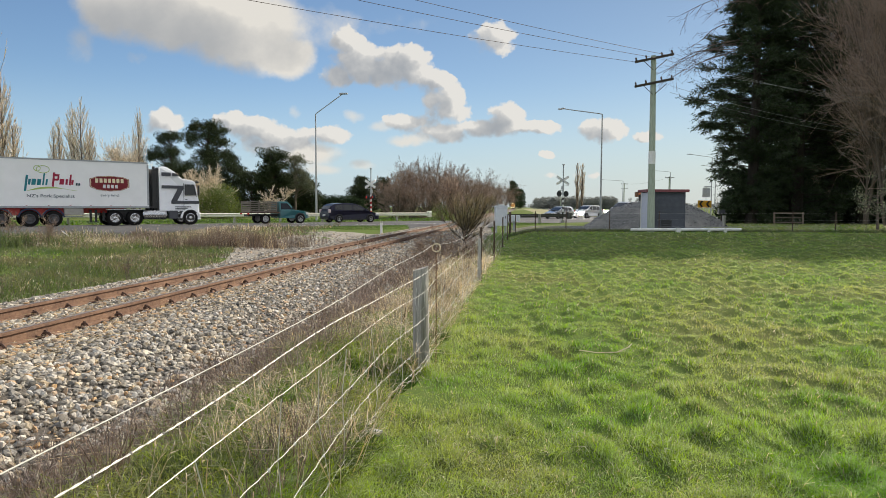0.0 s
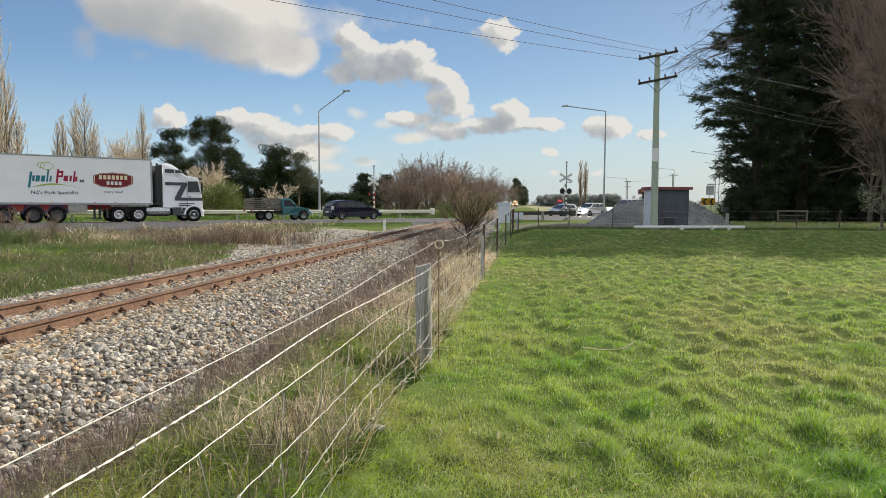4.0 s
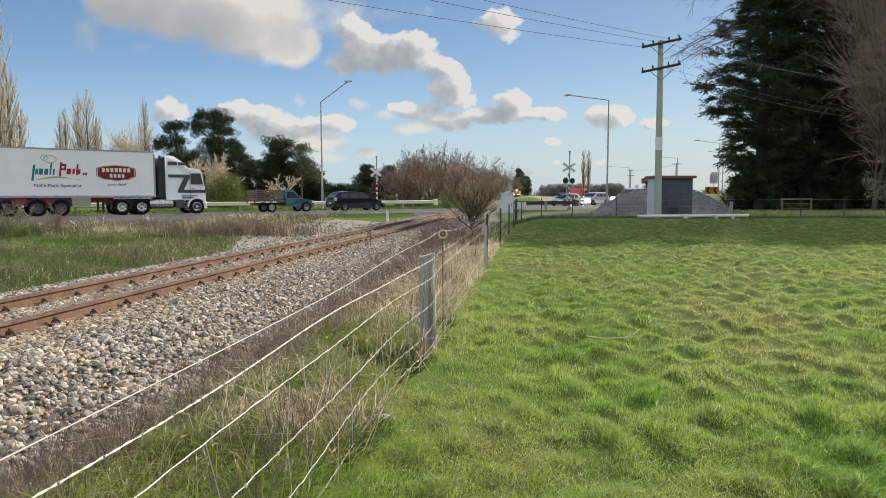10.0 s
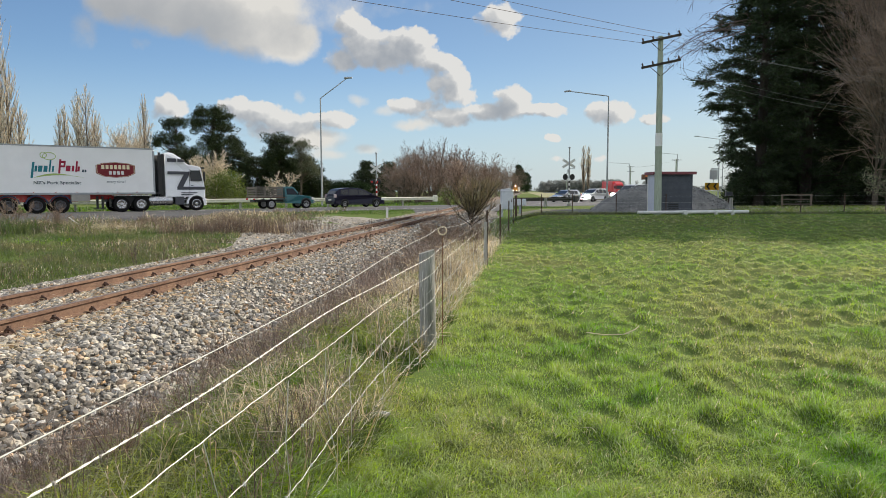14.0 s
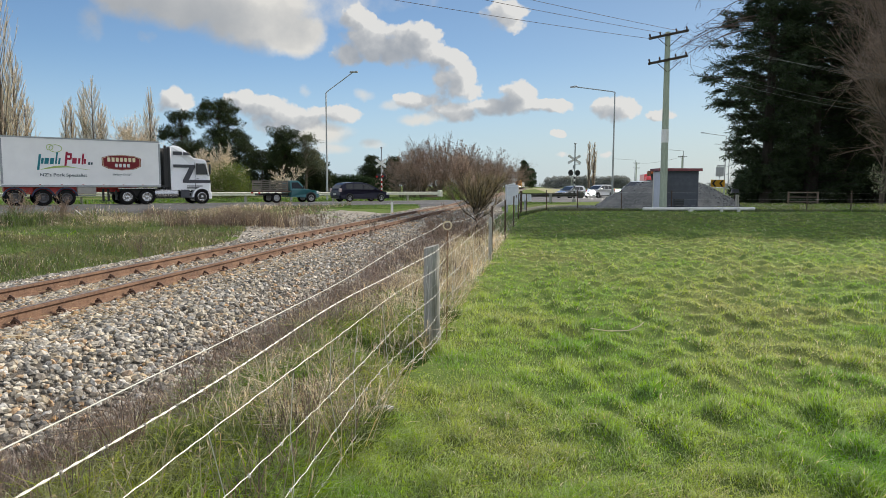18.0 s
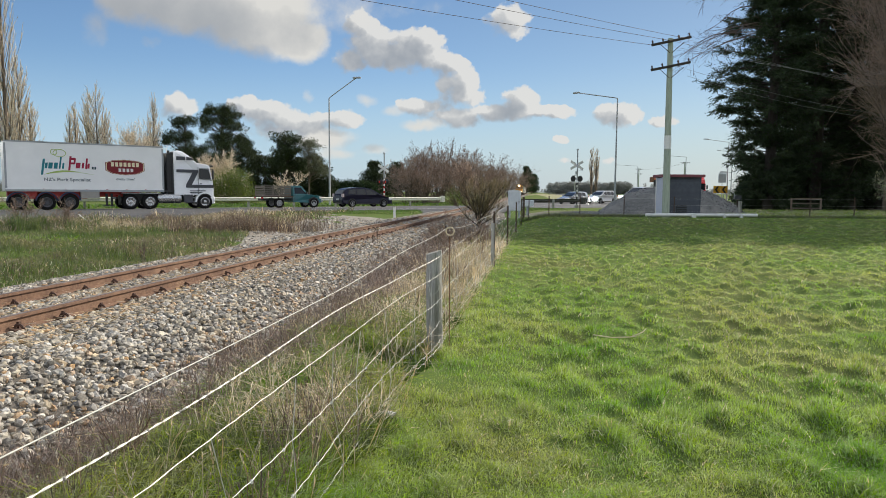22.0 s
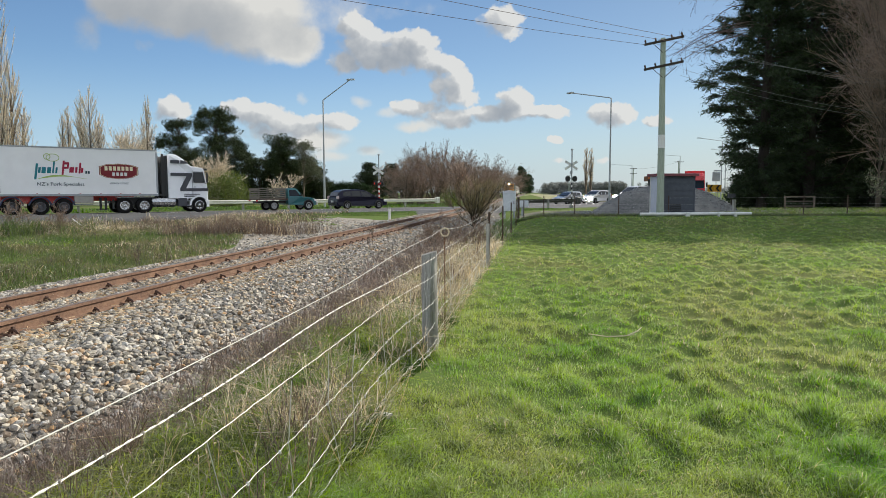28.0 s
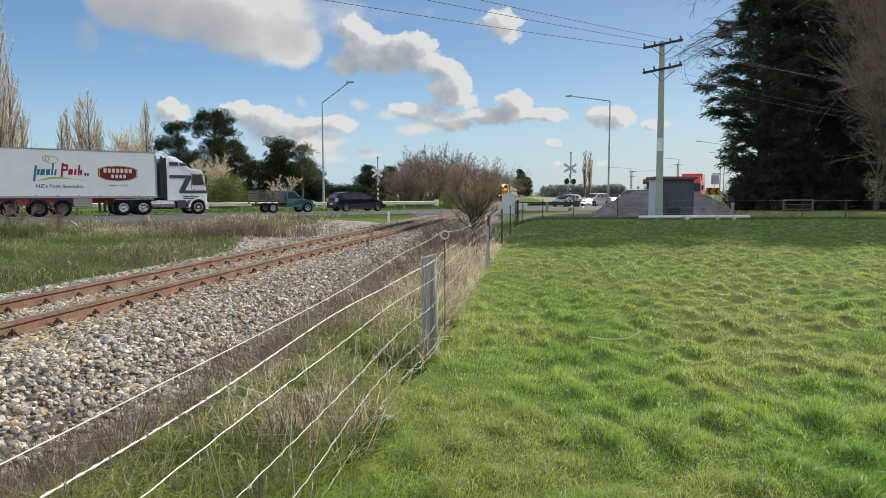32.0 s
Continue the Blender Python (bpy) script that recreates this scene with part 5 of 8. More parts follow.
def trailer(x1, length, label, painted):
    """A white refrigerated box semi-trailer; x1 is its front end along the lane."""
    t = thing("semi_trailer", on_road(x1, -1.25), label, "trailer", "trailers of the lorry")
    L, z0, z1, y = length, 1.17, 4.12, -1.25
    part("box_body", Geo().box((-L / 2, 0, (z0 + z1) / 2), (L, 2.5, z1 - z0), b=0.05), TRAILERW, t, "white insulated box")
    for z, h in ((z0 + 0.03, 0.12), (z1 - 0.04, 0.09)):
        part("side_rail", Geo().box((-L / 2, y - 0.006, z), (L - 0.02, 0.03, h)), GALV, t, "grey aluminium edge rail")
    for x in (-0.06, -L + 0.06):
        part("corner_post", Geo().box((x, y - 0.006, (z0 + z1) / 2), (0.11, 0.03, z1 - z0 - 0.3)), GALV, t)
    for k in range(1, int(L / 1.15)):
        part("marker_lamp", Geo().box((-k * 1.15, y - 0.02, z0 + 0.12), (0.08, 0.02, 0.03)), TAILRED, t)
    for x, w in ((-4.4, 1.0),):
        part("tool_locker", Geo().box((x, y + 0.25, 0.93), (1.05, 0.5, 0.42), b=0.03), CONTGREY, t, "grey metal locker")
    part("chassis_beam", Geo().box((-L / 2 - 0.6, 0, 0.98), (L - 1.5, 1.0, 0.3)), REDP, t, "red painted chassis")
    for x in (-5.5, -6.75, -8.2):
        if x > -L:
            part("suspension_panel", Geo().box((x + 0.6, y + 0.35, 0.92), (0.75, 0.08, 0.44)), REDP, t, "red painted panel")
            arch = [(x + 0.62 * math.cos(a), 0.5 + 0.62 * math.sin(a)) for a in np.linspace(0.15, math.pi - 0.15, 9)]
            arch += [(x + 0.55 * math.cos(a), 0.5 + 0.55 * math.sin(a)) for a in np.linspace(math.pi - 0.15, 0.15, 9)]
            part("mudguard", Geo().prism(arch, y + 0.02, y + 0.5), BLUEP, t, "dark blue mudguard")
            for q in (-1.0, 1.0):
                wheel(t, x, q, 0.49, 0.45, DARKRIM)
    for x in (-3.1, -3.4):
        part("landing_leg", Geo().box((x, y + 0.5, 0.65), (0.12, 0.12, 0.75)), BLACK, t)
        part("landing_foot", Geo().box((x, y + 0.5, 0.26), (0.26, 0.2, 0.05)), BLACK, t)
    part("underrun_bar", Geo().path([(-5.0, y + 0.1, 0.62), (-3.9, y + 0.1, 0.62)], 0.03, 6), GALV, t)
    if painted:
        Y = y - 0.012
        # word shapes of the maker's mark, without letters
        mark = [(-6.90, 0.12, 2.62, 0.95), (-6.72, 0.13, 2.70, 0.34), (-6.50, 0.22, 2.70, 0.36), (-6.22, 0.20, 2.70, 0.36), (-5.98, 0.09, 2.88, 0.72), (-5.83, 0.10, 2.70, 0.36)]
        for x, w, z, h in mark:
            panel(t, "teal_mark", [(x - w / 2 - h * 0.06, z - h / 2), (x + w / 2 - h * 0.06, z - h / 2), (x + w / 2 + h * 0.08, z + h / 2), (x - w / 2 + h * 0.08, z + h / 2)], Y, TEALINK, 0.006, "teal script mark")
        for x, w, z, h in [(-5.47, 0.11, 2.86, 0.86), (-5.28, 0.26, 3.13, 0.14), (-5.20, 0.10, 3.00, 0.36), (-5.32, 0.22, 2.86, 0.12), (-5.02, 0.24, 2.74, 0.34), (-4.76, 0.12, 2.74, 0.34), (-4.56, 0.10, 2.86, 0.66), (-4.45, 0.12, 2.72, 0.30)]:
            panel(t, "crimson_mark", [(x - w / 2 - h * 0.05, z - h / 2), (x + w / 2 - h * 0.05, z - h / 2), (x + w / 2 + h * 0.07, z + h / 2), (x - w / 2 + h * 0.07, z + h / 2)], Y, CRIMSONINK, 0.006, "crimson script mark")
        for x in (-4.22, -4.08):
            panel(t, "small_mark", [(x - 0.05, 2.52), (x + 0.05, 2.52), (x + 0.06, 2.68), (x - 0.04, 2.68)], Y, DARKINK, 0.006)
        q = np.linspace(0, 1, 12)
        lo = [(-6.85 + 2.65 * k, 2.16 + 0.16 * math.sin(k * 3.0) + 0.02 * k) for k in q]
        hi = [(-6.85 + 2.65 * k, 2.17 + 0.30 * math.sin(min(k * 3.4, 3.1)) ** 1.0 * (1 - 0.45 * k) + 0.04 * k) for k in q[::-1]]
        panel(t, "swoosh", lo + hi, Y, GREENINK, 0.006, "lime green swoosh")
        ring = np.linspace(0, 2 * math.pi, 20)
        part("outline_drawing", Geo().path(np.c_[-6.0 + 0.34 * np.cos(ring), np.full(20, Y), 3.46 + 0.22 * np.sin(ring)], 0.018, 4), GREENINK, t, "lime green line drawing")
        part("outline_drawing", Geo().path(np.c_[-6.3 + 0.17 * np.cos(ring), np.full(20, Y), 3.52 + 0.17 * np.sin(ring)], 0.018, 4), GREENINK, t)
        lettering("NZ's Pork Specialist", 0.27, t, -5.62, Y, 1.86, DARKINK, "slogan", "dark slogan lettering", 0.002, 1.15)
        badge = [(-3.5, 2.48), (-3.5, 2.98), (-3.1, 3.12), (-2.35, 3.18), (-1.6, 3.12), (-1.2, 2.98), (-1.2, 2.48), (-1.6, 2.28), (-2.35, 2.20), (-3.1, 2.28)]
        grow = lambda k: [(-2.35 + (x + 2.35) * k, 2.71 + (z - 2.71) * k) for x, z in badge]
        panel(t, "badge_border", grow(1.0), Y, MAROONP, 0.006, "maroon badge outline")
        panel(t, "badge_line", grow(0.96), Y - 0.005, CREAMINK, 0.005, "cream badge line")
        panel(t, "badge_face", grow(0.925), Y - 0.010, MAROONP, 0.005, "maroon badge")
        for k in range(7):
            x = -3.18 + k * 0.245
            panel(t, "badge_mark", [(x, 2.74), (x + 0.17, 2.74), (x + 0.17, 3.0), (x, 3.0)], Y - 0.016, CREAMINK, 0.005)
        for k in range(4):
            x = -2.75 + k * 0.235
            panel(t, "badge_mark", [(x, 2.40), (x + 0.16, 2.40), (x + 0.16, 2.62), (x, 2.62)], Y - 0.016, WHITE, 0.005)
        lettering("every time!", 0.24, t, -2.35, Y, 1.95, DARKINK, "slogan", "dark slogan lettering", 0.0, 1.0)
    return t


def tractor():
    t = thing("lorry_tractor", on_road(0.6, -1.25), "white cab-over lorry tractor with charcoal stripes waiting in the queue", "lorry")
    prof = [(0.05, 0.95), (0.05, 3.55), (0.10, 3.86), (0.35, 3.93), (0.65, 3.88), (1.05, 3.62), (1.55, 3.14), (2.25, 3.03), (2.42, 2.95), (2.60, 2.0), (2.66, 1.4), (2.66, 0.55), (2.55, 0.45), (2.50, 0.95)]
    prof = prof[:-2] + [(2.52, 0.95)]
    part("cab_body", Geo().prism(prof, 1.22, inset=[0, 0.02, 0.2, 0.22, 0.22, 0.16, 0.06, 0.08, 0.08, 0.04, 0.02, 0.02, 0]), CABW, t, "glossy white cab with roof fairing", bevel=0.045)
    y = -1.232
    panel(t, "side_window", [(1.72, 2.05), (1.72, 2.72), (2.30, 2.72), (2.44, 2.05)], y, GLASS, 0.02)
    panel(t, "side_window", [(1.72, 2.05), (1.72, 2.72), (2.30, 2.72), (2.44, 2.05)], -y, GLASS, 0.02)
    part("windscreen", Geo().ngon([(2.46, -1.05, 2.85), (2.635, -1.1, 1.85), (2.635, 1.1, 1.85), (2.46, 1.05, 2.85)], [[0, 1, 2, 3]]), GLASS, t)
    part("sun_visor", Geo().box((2.55, 0, 2.93), (0.30, 2.2, 0.12), b=0.03), BLACK, t)
    part("mirror", Geo().box((2.55, -1.42, 2.35), (0.10, 0.20, 0.62), b=0.03), BLACK, t)
    part("mirror", Geo().box((2.55, 1.42, 2.35), (0.10, 0.20, 0.62), b=0.03), BLACK, t)
    part("door_seam", Geo().path([(1.62, y - 0.004, 1.0), (1.62, y - 0.004, 2.85)], 0.012, 4), CHARC, t)
    part("door_handle", Geo().box((1.78, y - 0.02, 1.72), (0.14, 0.03, 0.04)), BLACK, t)
    # charcoal livery bands
    for pts in ([(0.20, 3.28), (0.20, 3.52), (0.80, 3.52), (0.80, 3.28)], [(0.86, 3.28), (0.86, 3.52), (1.24, 3.44), (1.40, 3.28)],
                [(0.20, 2.46), (0.20, 2.66), (1.62, 2.66), (1.62, 2.46)], [(1.25, 2.48), (1.62, 2.48), (1.18, 1.62), (0.80, 1.62)],
                [(0.80, 1.44), (0.80, 1.64), (2.64, 1.64), (2.64, 1.44)], [(1.05, 1.06), (1.05, 1.14), (2.1, 1.14), (2.1, 1.06)], [(1.05, 1.20), (1.05, 1.26), (2.1, 1.26), (2.1, 1.20)]):
        panel(t, "charcoal_band", pts, y - 0.004, CHARC, 0.008)
    part("front_bumper", Geo().box((2.52, 0, 0.62), (0.42, 2.46, 0.5), b=0.06), CABW, t)
    part("headlamp", Geo().box((2.70, -0.95, 0.75), (0.08, 0.4, 0.2), b=0.02), CLEARL, t)
    part("headlamp", Geo().box((2.70, 0.95, 0.75), (0.08, 0.4, 0.2), b=0.02), CLEARL, t)
    arch = [(2.05 + 0.66 * math.cos(a), 0.5 + 0.66 * math.sin(a)) for a in np.linspace(0, math.pi, 10)] + [(2.05 + 0.55 * math.cos(a), 0.5 + 0.55 * math.sin(a)) for a in np.linspace(math.pi, 0, 10)]
    for s in (-1, 1):
        part("wheel_arch", Geo().prism(arch, s * 1.25, s * 0.85), CABW, t)
        # solid black disc stands in for the shaded gap round the wheel
        hollow = [(2.05 + 0.60 * math.cos(a), 0.5 + 0.60 * math.sin(a)) for a in np.linspace(-0.25, math.pi + 0.25, 14)]
        part("wheel_well", Geo().prism(hollow, s * 1.226, s * 0.8), BLACK, t)
        part("mirror_arm", Geo().path([(2.42, s * 1.22, 2.72), (2.55, s * 1.40, 2.70), (2.55, s * 1.42, 2.0), (2.46, s * 1.22, 1.95)], 0.022, 6), BLACK, t)
        part("window_frame", Geo().path([(1.70, s * 1.243, 2.03), (1.70, s * 1.243, 2.75), (2.31, s * 1.243, 2.75), (2.46, s * 1.243, 2.03), (1.70, s * 1.243, 2.03)], 0.022, 5), BLACK, t)
        part("side_skirt", Geo().box((0.98, s * 1.16, 0.98), (0.7, 0.1, 0.2), b=0.03), CABW, t)
        wheel(t, 2.05, s * 1.09, 0.5, 0.32, CHROME)
        for x in (-1.48, -2.67):
            wheel(t, x, s * 1.0, 0.5, 0.5, CHROME)
        part("fuel_tank", Geo().lathe([(0.30, -0.75), (0.33, -0.70), (0.33, 0.70), (0.30, 0.75)], 20, Matrix.Translation((-0.25, s * 0.95, 0.72)) @ Matrix.Rotation(radians(90), 4, "Y")), CHROME, t, "polished alloy fuel tank")
        part("step_box", Geo().box((0.95, s * 1.02, 0.72), (0.6, 0.4, 0.55), b=0.02), CHARC, t)
        for z in (0.48, 0.78):
            part("cab_step", Geo().box((1.38, s * 1.12, z), (0.34, 0.2, 0.05)), GALV, t)
        part("rear_mudguard", Geo().box((-2.05, s * 1.0, 1.06), (2.3, 0.5, 0.04)), CHROME, t)
        part("exhaust_pipe", Geo().tubes([(-0.22, s * 0.95, 1.0)], [(-0.22, s * 0.95, 3.9)], 0.085, 0.085, 12, True), BLACK, t, "black exhaust stack")
        part("air_intake", Geo().box((-0.02, s * 0.92, 2.35), (0.16, 0.35, 2.9), b=0.03), BLACK, t)
    # block added to fill the gap behind the cab with darkness
    part("intake_screen", Geo().box((-0.20, 0, 2.45), (0.34, 2.1, 2.55), b=0.04), BLACK, t, "black block filling the dark gap behind the cab")
    part("chassis_rail", Geo().box((-0.6, 0, 0.8), (5.6, 0.85, 0.28)), BLACK, t)
    # black block added for the darkness under the tractor
    part("gearbox_cover", Geo().box((-1.2, 0, 0.78), (3.6, 1.7, 0.5), b=0.05), BLACK, t)
    part("catwalk", Geo().box((-0.3, 0, 1.2), (0.7, 2.3, 0.12)), BLACK, t)
    part("rear_lamp", Geo().box((-3.42, -0.95, 0.9), (0.05, 0.35, 0.1)), TAILRED, t)
    part("mud_flap", Geo().box((-3.3, -0.98, 0.62), (0.03, 0.55, 0.6)), BLACK, t)
    return t


def car(name, m, paint, label, L=4.6, W=1.76, H=1.48, kind="wagon", lit=False, group="queued cars"):
    """A passenger car that points along its x: lower body, cabin, glazing, four wheels, lamps."""
    t = thing(name, m, label, "car", group)
    a, b = L / 2, -L / 2
    sill, belt, hood = 0.24, 0.92 * H / 1.48, 0.88 * H / 1.48
    low = [(b + 0.06, sill + 0.1), (b, 0.55), (b + 0.02, belt), (b + 0.5, belt + 0.02), (a - 1.25, belt + 0.02), (a - 0.35, hood - 0.14), (a - 0.08, hood - 0.25), (a, 0.52), (a - 0.06, sill + 0.06), (a - 0.5, sill), (b + 0.4, sill)]
    part("body", Geo().prism(low, W / 2, inset=[0.05, 0.04, 0.05, 0.03, 0.03, 0.12, 0.2, 0.16, 0.12, 0, 0]), paint, t, bevel=0.05)
    if kind == "wagon":
        roof = [(b + 0.08, belt - 0.02), (b + 0.38, H - 0.09), (b + 0.8, H), (a - 2.25, H - 0.02), (a - 2.55 + 0.55, H - 0.12), (a - 1.05, belt - 0.02)]
        glass = [[(b + 0.62, belt + 0.06), (b + 0.74, H - 0.15), (b + 1.35, H - 0.12), (b + 1.35, belt + 0.04)], [(b + 1.43, belt + 0.04), (b + 1.43, H - 0.12), (b + 2.25, H - 0.11), (b + 2.25, belt + 0.04)], [(b + 2.33, belt + 0.04), (b + 2.33, H - 0.11), (a - 1.98, H - 0.15), (a - 1.32, belt + 0.04)]]
    else:
        roof = [(b + 0.45, belt - 0.02), (b + 1.05, H - 0.06), (b + 1.4, H), (a - 2.2, H - 0.01), (a - 1.95, H - 0.08), (a - 1.0, belt - 0.02)]
        glass = [[(b + 0.85, belt + 0.04), (b + 1.2, H - 0.13), (b + 2.05, H - 0.11), (b + 2.05, belt + 0.04)], [(b + 2.13, belt + 0.04), (b + 2.13, H - 0.11), (a - 1.95, H - 0.15), (a - 1.3, belt + 0.04)]]
    inn = [0.06, 0.2, 0.22, 0.22, 0.2, 0.07]
    if kind == "mpv":
        roof = [(b + 0.06, 0.96), (b + 0.30, 1.36), (b + 0.55, 1.49), (b + 1.35, 1.575), (b + 2.1, 1.56), (b + 2.65, 1.45), (a - 0.85, 0.90)]
        glass = [[(b + 0.48, 1.06), (b + 0.62, 1.38), (b + 1.22, 1.44), (b + 1.22, 1.02)], [(b + 1.29, 1.02), (b + 1.29, 1.445), (b + 2.08, 1.44), (b + 2.12, 1.0)], [(b + 2.19, 1.0), (b + 2.16, 1.435), (b + 2.60, 1.36), (a - 1.30, 0.98)]]
        inn = [0.06, 0.19, 0.22, 0.23, 0.22, 0.2, 0.07]
    part("cabin", Geo().prism(roof, W / 2, inset=inn), paint, t, "painted roof and pillars", bevel=0.04)
    for s in (-1, 1):
        for g in glass:
            f = lambda z: s * (W / 2 - 0.065 - 0.155 * (z - belt) / (H - belt) + 0.012)
            pts = [(x, f(z), z) for x, z in g]
            part("side_window", Geo().ngon(pts, [[0, 1, 2, 3]] if s < 0 else [[3, 2, 1, 0]]), GLASS, t)
        part("door_handle", Geo().box((b + 2.0, s * (W / 2 + 0.005), belt - 0.12), (0.18, 0.03, 0.03)), paint, t)
        part("mirror", Geo().box((a - 1.45, s * (W / 2 + 0.08), belt + 0.07), (0.14, 0.2, 0.13), b=0.03), paint, t)
        part("headlamp", Geo().box((a - (0.08 if lit else 0.20), s * (W / 2 - 0.30), hood - 0.27), (0.34, 0.5, 0.26) if lit else (0.30, 0.42, 0.16), b=0.03), HEADL if lit else CLEARL, t)
        part("tail_lamp", Geo().box((b + 0.06, s * (W / 2 - 0.14), belt - 0.03), (0.16, 0.24, 0.26), b=0.03), PALELENS if kind == "mpv" else TAILRED, t)
        part("sill", Geo().box((0, s * (W / 2 - 0.02), sill + 0.03), (L - 1.8, 0.06, 0.08)), BLACK, t)
        for x in (b + 0.85, a - 0.90):
            arch = [(x + 0.37 * math.cos(q), 0.33 + 0.37 * math.sin(q)) for q in np.linspace(-0.2, math.pi + 0.2, 12)]
            part("wheel_arch", Geo().prism(arch, s * (W / 2 + 0.004), s * (W / 2 - 0.1)), BLACK, t)
            wheel(t, x, s * (W / 2 - 0.09), 0.325, 0.21)
    def pane(nm, x0, z0, x1, z1, w0, w1):
        part(nm, Geo().ngon([(x0, -w0, z0), (x1, -w1, z1), (x1, w1, z1), (x0, w0, z0)], [[0, 1, 2, 3]]), GLASS, t)
    (x5, z5), (x4, z4) = roof[-1], roof[-2]
    d = Vector((z4 - z5, x5 - x4)).normalized() * 0.035
    pane("windscreen", x5 + d.x - 0.06, z5 + d.y + 0.07, x4 + d.x, z4 + d.y - 0.03, W / 2 - 0.2, W / 2 - 0.28)
    (x0, z0), (x1, z1) = roof[0], roof[1]
    pane("rear_window", x0 - 0.02, z0 + 0.10, x1 - 0.05, z1 - 0.03, W / 2 - 0.24, W / 2 - 0.28)
    part("grille", Geo().box((a - 0.03, 0, 0.56), (0.06, W * 0.5, 0.14)), BLACK, t)
    part("front_bumper", Geo().box((a - 0.10, 0, 0.36), (0.2, W - 0.3, 0.2), b=0.05), paint, t)
    part("rear_bumper", Geo().box((b + 0.10, 0, 0.42), (0.24, W - 0.24, 0.24), b=0.06), paint, t)
    part("number_plate", Geo().box((b - 0.02, 0, 0.62), (0.03, 0.4, 0.13)), WHITE, t, "plain white plate")
    return t


CRATEWOOD = mat("dark_crate_timber", (0.20, 0.18, 0.15), (0.13, 0.115, 0.095), scale=9, rough=0.95, bump=0.5, bscale=30)


def ute(m):
    t = thing("farm_ute", m, "teal flat-deck farm ute with a weathered timber crate", "ute", "queued cars")
    W = 1.68
    low = [(-0.05, 0.42), (-0.05, 1.02), (1.0, 1.02), (1.95, 0.95), (2.28, 0.86), (2.36, 0.55), (2.3, 0.38), (1.9, 0.36)]
    part("cab_body", Geo().prism(low, W / 2, inset=[0, 0.03, 0.03, 0.1, 0.2, 0.14, 0.1, 0]), TEAL, t, bevel=0.045)
    cab = [(-0.05, 1.0), (-0.02, 1.60), (0.1, 1.66), (0.55, 1.66), (0.72, 1.60), (1.22, 1.0)]
    part("cab_roof", Geo().prism(cab, W / 2, inset=[0.05, 0.16, 0.2, 0.2, 0.17, 0.06]), TEAL, t, bevel=0.035)
    for s in (-1, 1):
        f = lambda z: s * (W / 2 - 0.045 - 0.125 * (z - 1.0) / 0.62)
        g = [(0.08, 1.06), (0.10, 1.52), (0.62, 1.52), (1.02, 1.06)]
        part("side_window", Geo().ngon([(x, f(z), z) for x, z in g], [[0, 1, 2, 3]] if s < 0 else [[3, 2, 1, 0]]), GLASS, t)
        part("mirror", Geo().box((0.98, s * (W / 2 + 0.1), 1.14), (0.1, 0.2, 0.16), b=0.03), BLACK, t)
        part("headlamp", Geo().box((2.22, s * 0.6, 0.75), (0.16, 0.36, 0.16), b=0.02), CLEARL, t)
        part("door_seam", Geo().path([(0.02, s * (W / 2 + 0.002), 0.5), (0.02, s * (W / 2 + 0.002), 1.0)], 0.008, 4), BLACK, t)
        for x in (1.62, -1.15):
            arch = [(x + 0.42 * math.cos(q), 0.38 + 0.42 * math.sin(q)) for q in np.linspace(-0.1, math.pi + 0.1, 12)]
            if x > 0:
                part("wheel_arch", Geo().prism(arch, s * (W / 2 + 0.006), s * (W / 2 - 0.1)), BLACK, t)
            wheel(t, x, s * (W / 2 - 0.08), 0.37, 0.22)
    part("windscreen", Geo().ngon([(1.21, -0.68, 1.06), (0.79, -0.62, 1.57), (0.79, 0.62, 1.57), (1.21, 0.68, 1.06)], [[0, 1, 2, 3]]), GLASS, t)
    part("front_bumper", Geo().box((2.34, 0, 0.5), (0.14, 1.6, 0.18), b=0.04), GALV, t)
    deck = part("deck", Geo().box((-1.25, 0, 0.84), (2.3, 1.9, 0.09), b=0.015), DARKSTEEL, t, "dark flat deck")
    part("chassis", Geo().box((-0.9, 0, 0.62), (2.8, 0.8, 0.16)), BLACK, t)
    for k in range(5):
        part("deck_slat", Geo().box((-1.25, -0.957, 0.815), (0.05, 0.02, 0.12)).box((-2.3 + k * 0.5, -0.957, 0.81), (0.05, 0.02, 0.12)), DARKSTEEL, deck)
    crate = part("crate", Geo().box((-1.30, 0, 0.91), (2.05, 1.7, 0.04)), CRATEWOOD, t, "weathered timber crate")
    for s in (-1, 1):
        for x in (-2.30, -1.62, -1.0, -0.3):
            part("crate_post", Geo().box((x, s * 0.84, 1.27), (0.07, 0.05, 0.76)), CRATEWOOD, crate)
        for z in (1.03, 1.18, 1.33, 1.48, 1.62):
            part("crate_rail", Geo().box((-1.30, s * 0.875, z), (2.1, 0.02, 0.075 if z < 1.6 else 0.06)), CRATEWOOD, crate)
    for z in (1.0, 1.17, 1.34, 1.52):
        part("crate_rail", Geo().box((-0.27, 0, z), (0.03, 1.7, 0.13)), CRATEWOOD, crate)
        part("crate_rail", Geo().box((-2.33, 0, z), (0.03, 1.7, 0.11)), CRATEWOOD, crate)
    part("tail_lamp", Geo().box((-2.41, -0.7, 0.74), (0.04, 0.3, 0.1)), TAILRED, t)
    part("tail_lamp", Geo().box((-2.41, 0.7, 0.74), (0.04, 0.3, 0.1)), TAILRED, t)
    return t


def road_s(px, e):
    """Distance along the road of the lane line e on the bearing px."""
    a = (px - 784) / 1180
    p = ROAD_P + ROAD_N * e
    return float((-p[0] + p[1] * a) / (0.797 - 0.604 * a))


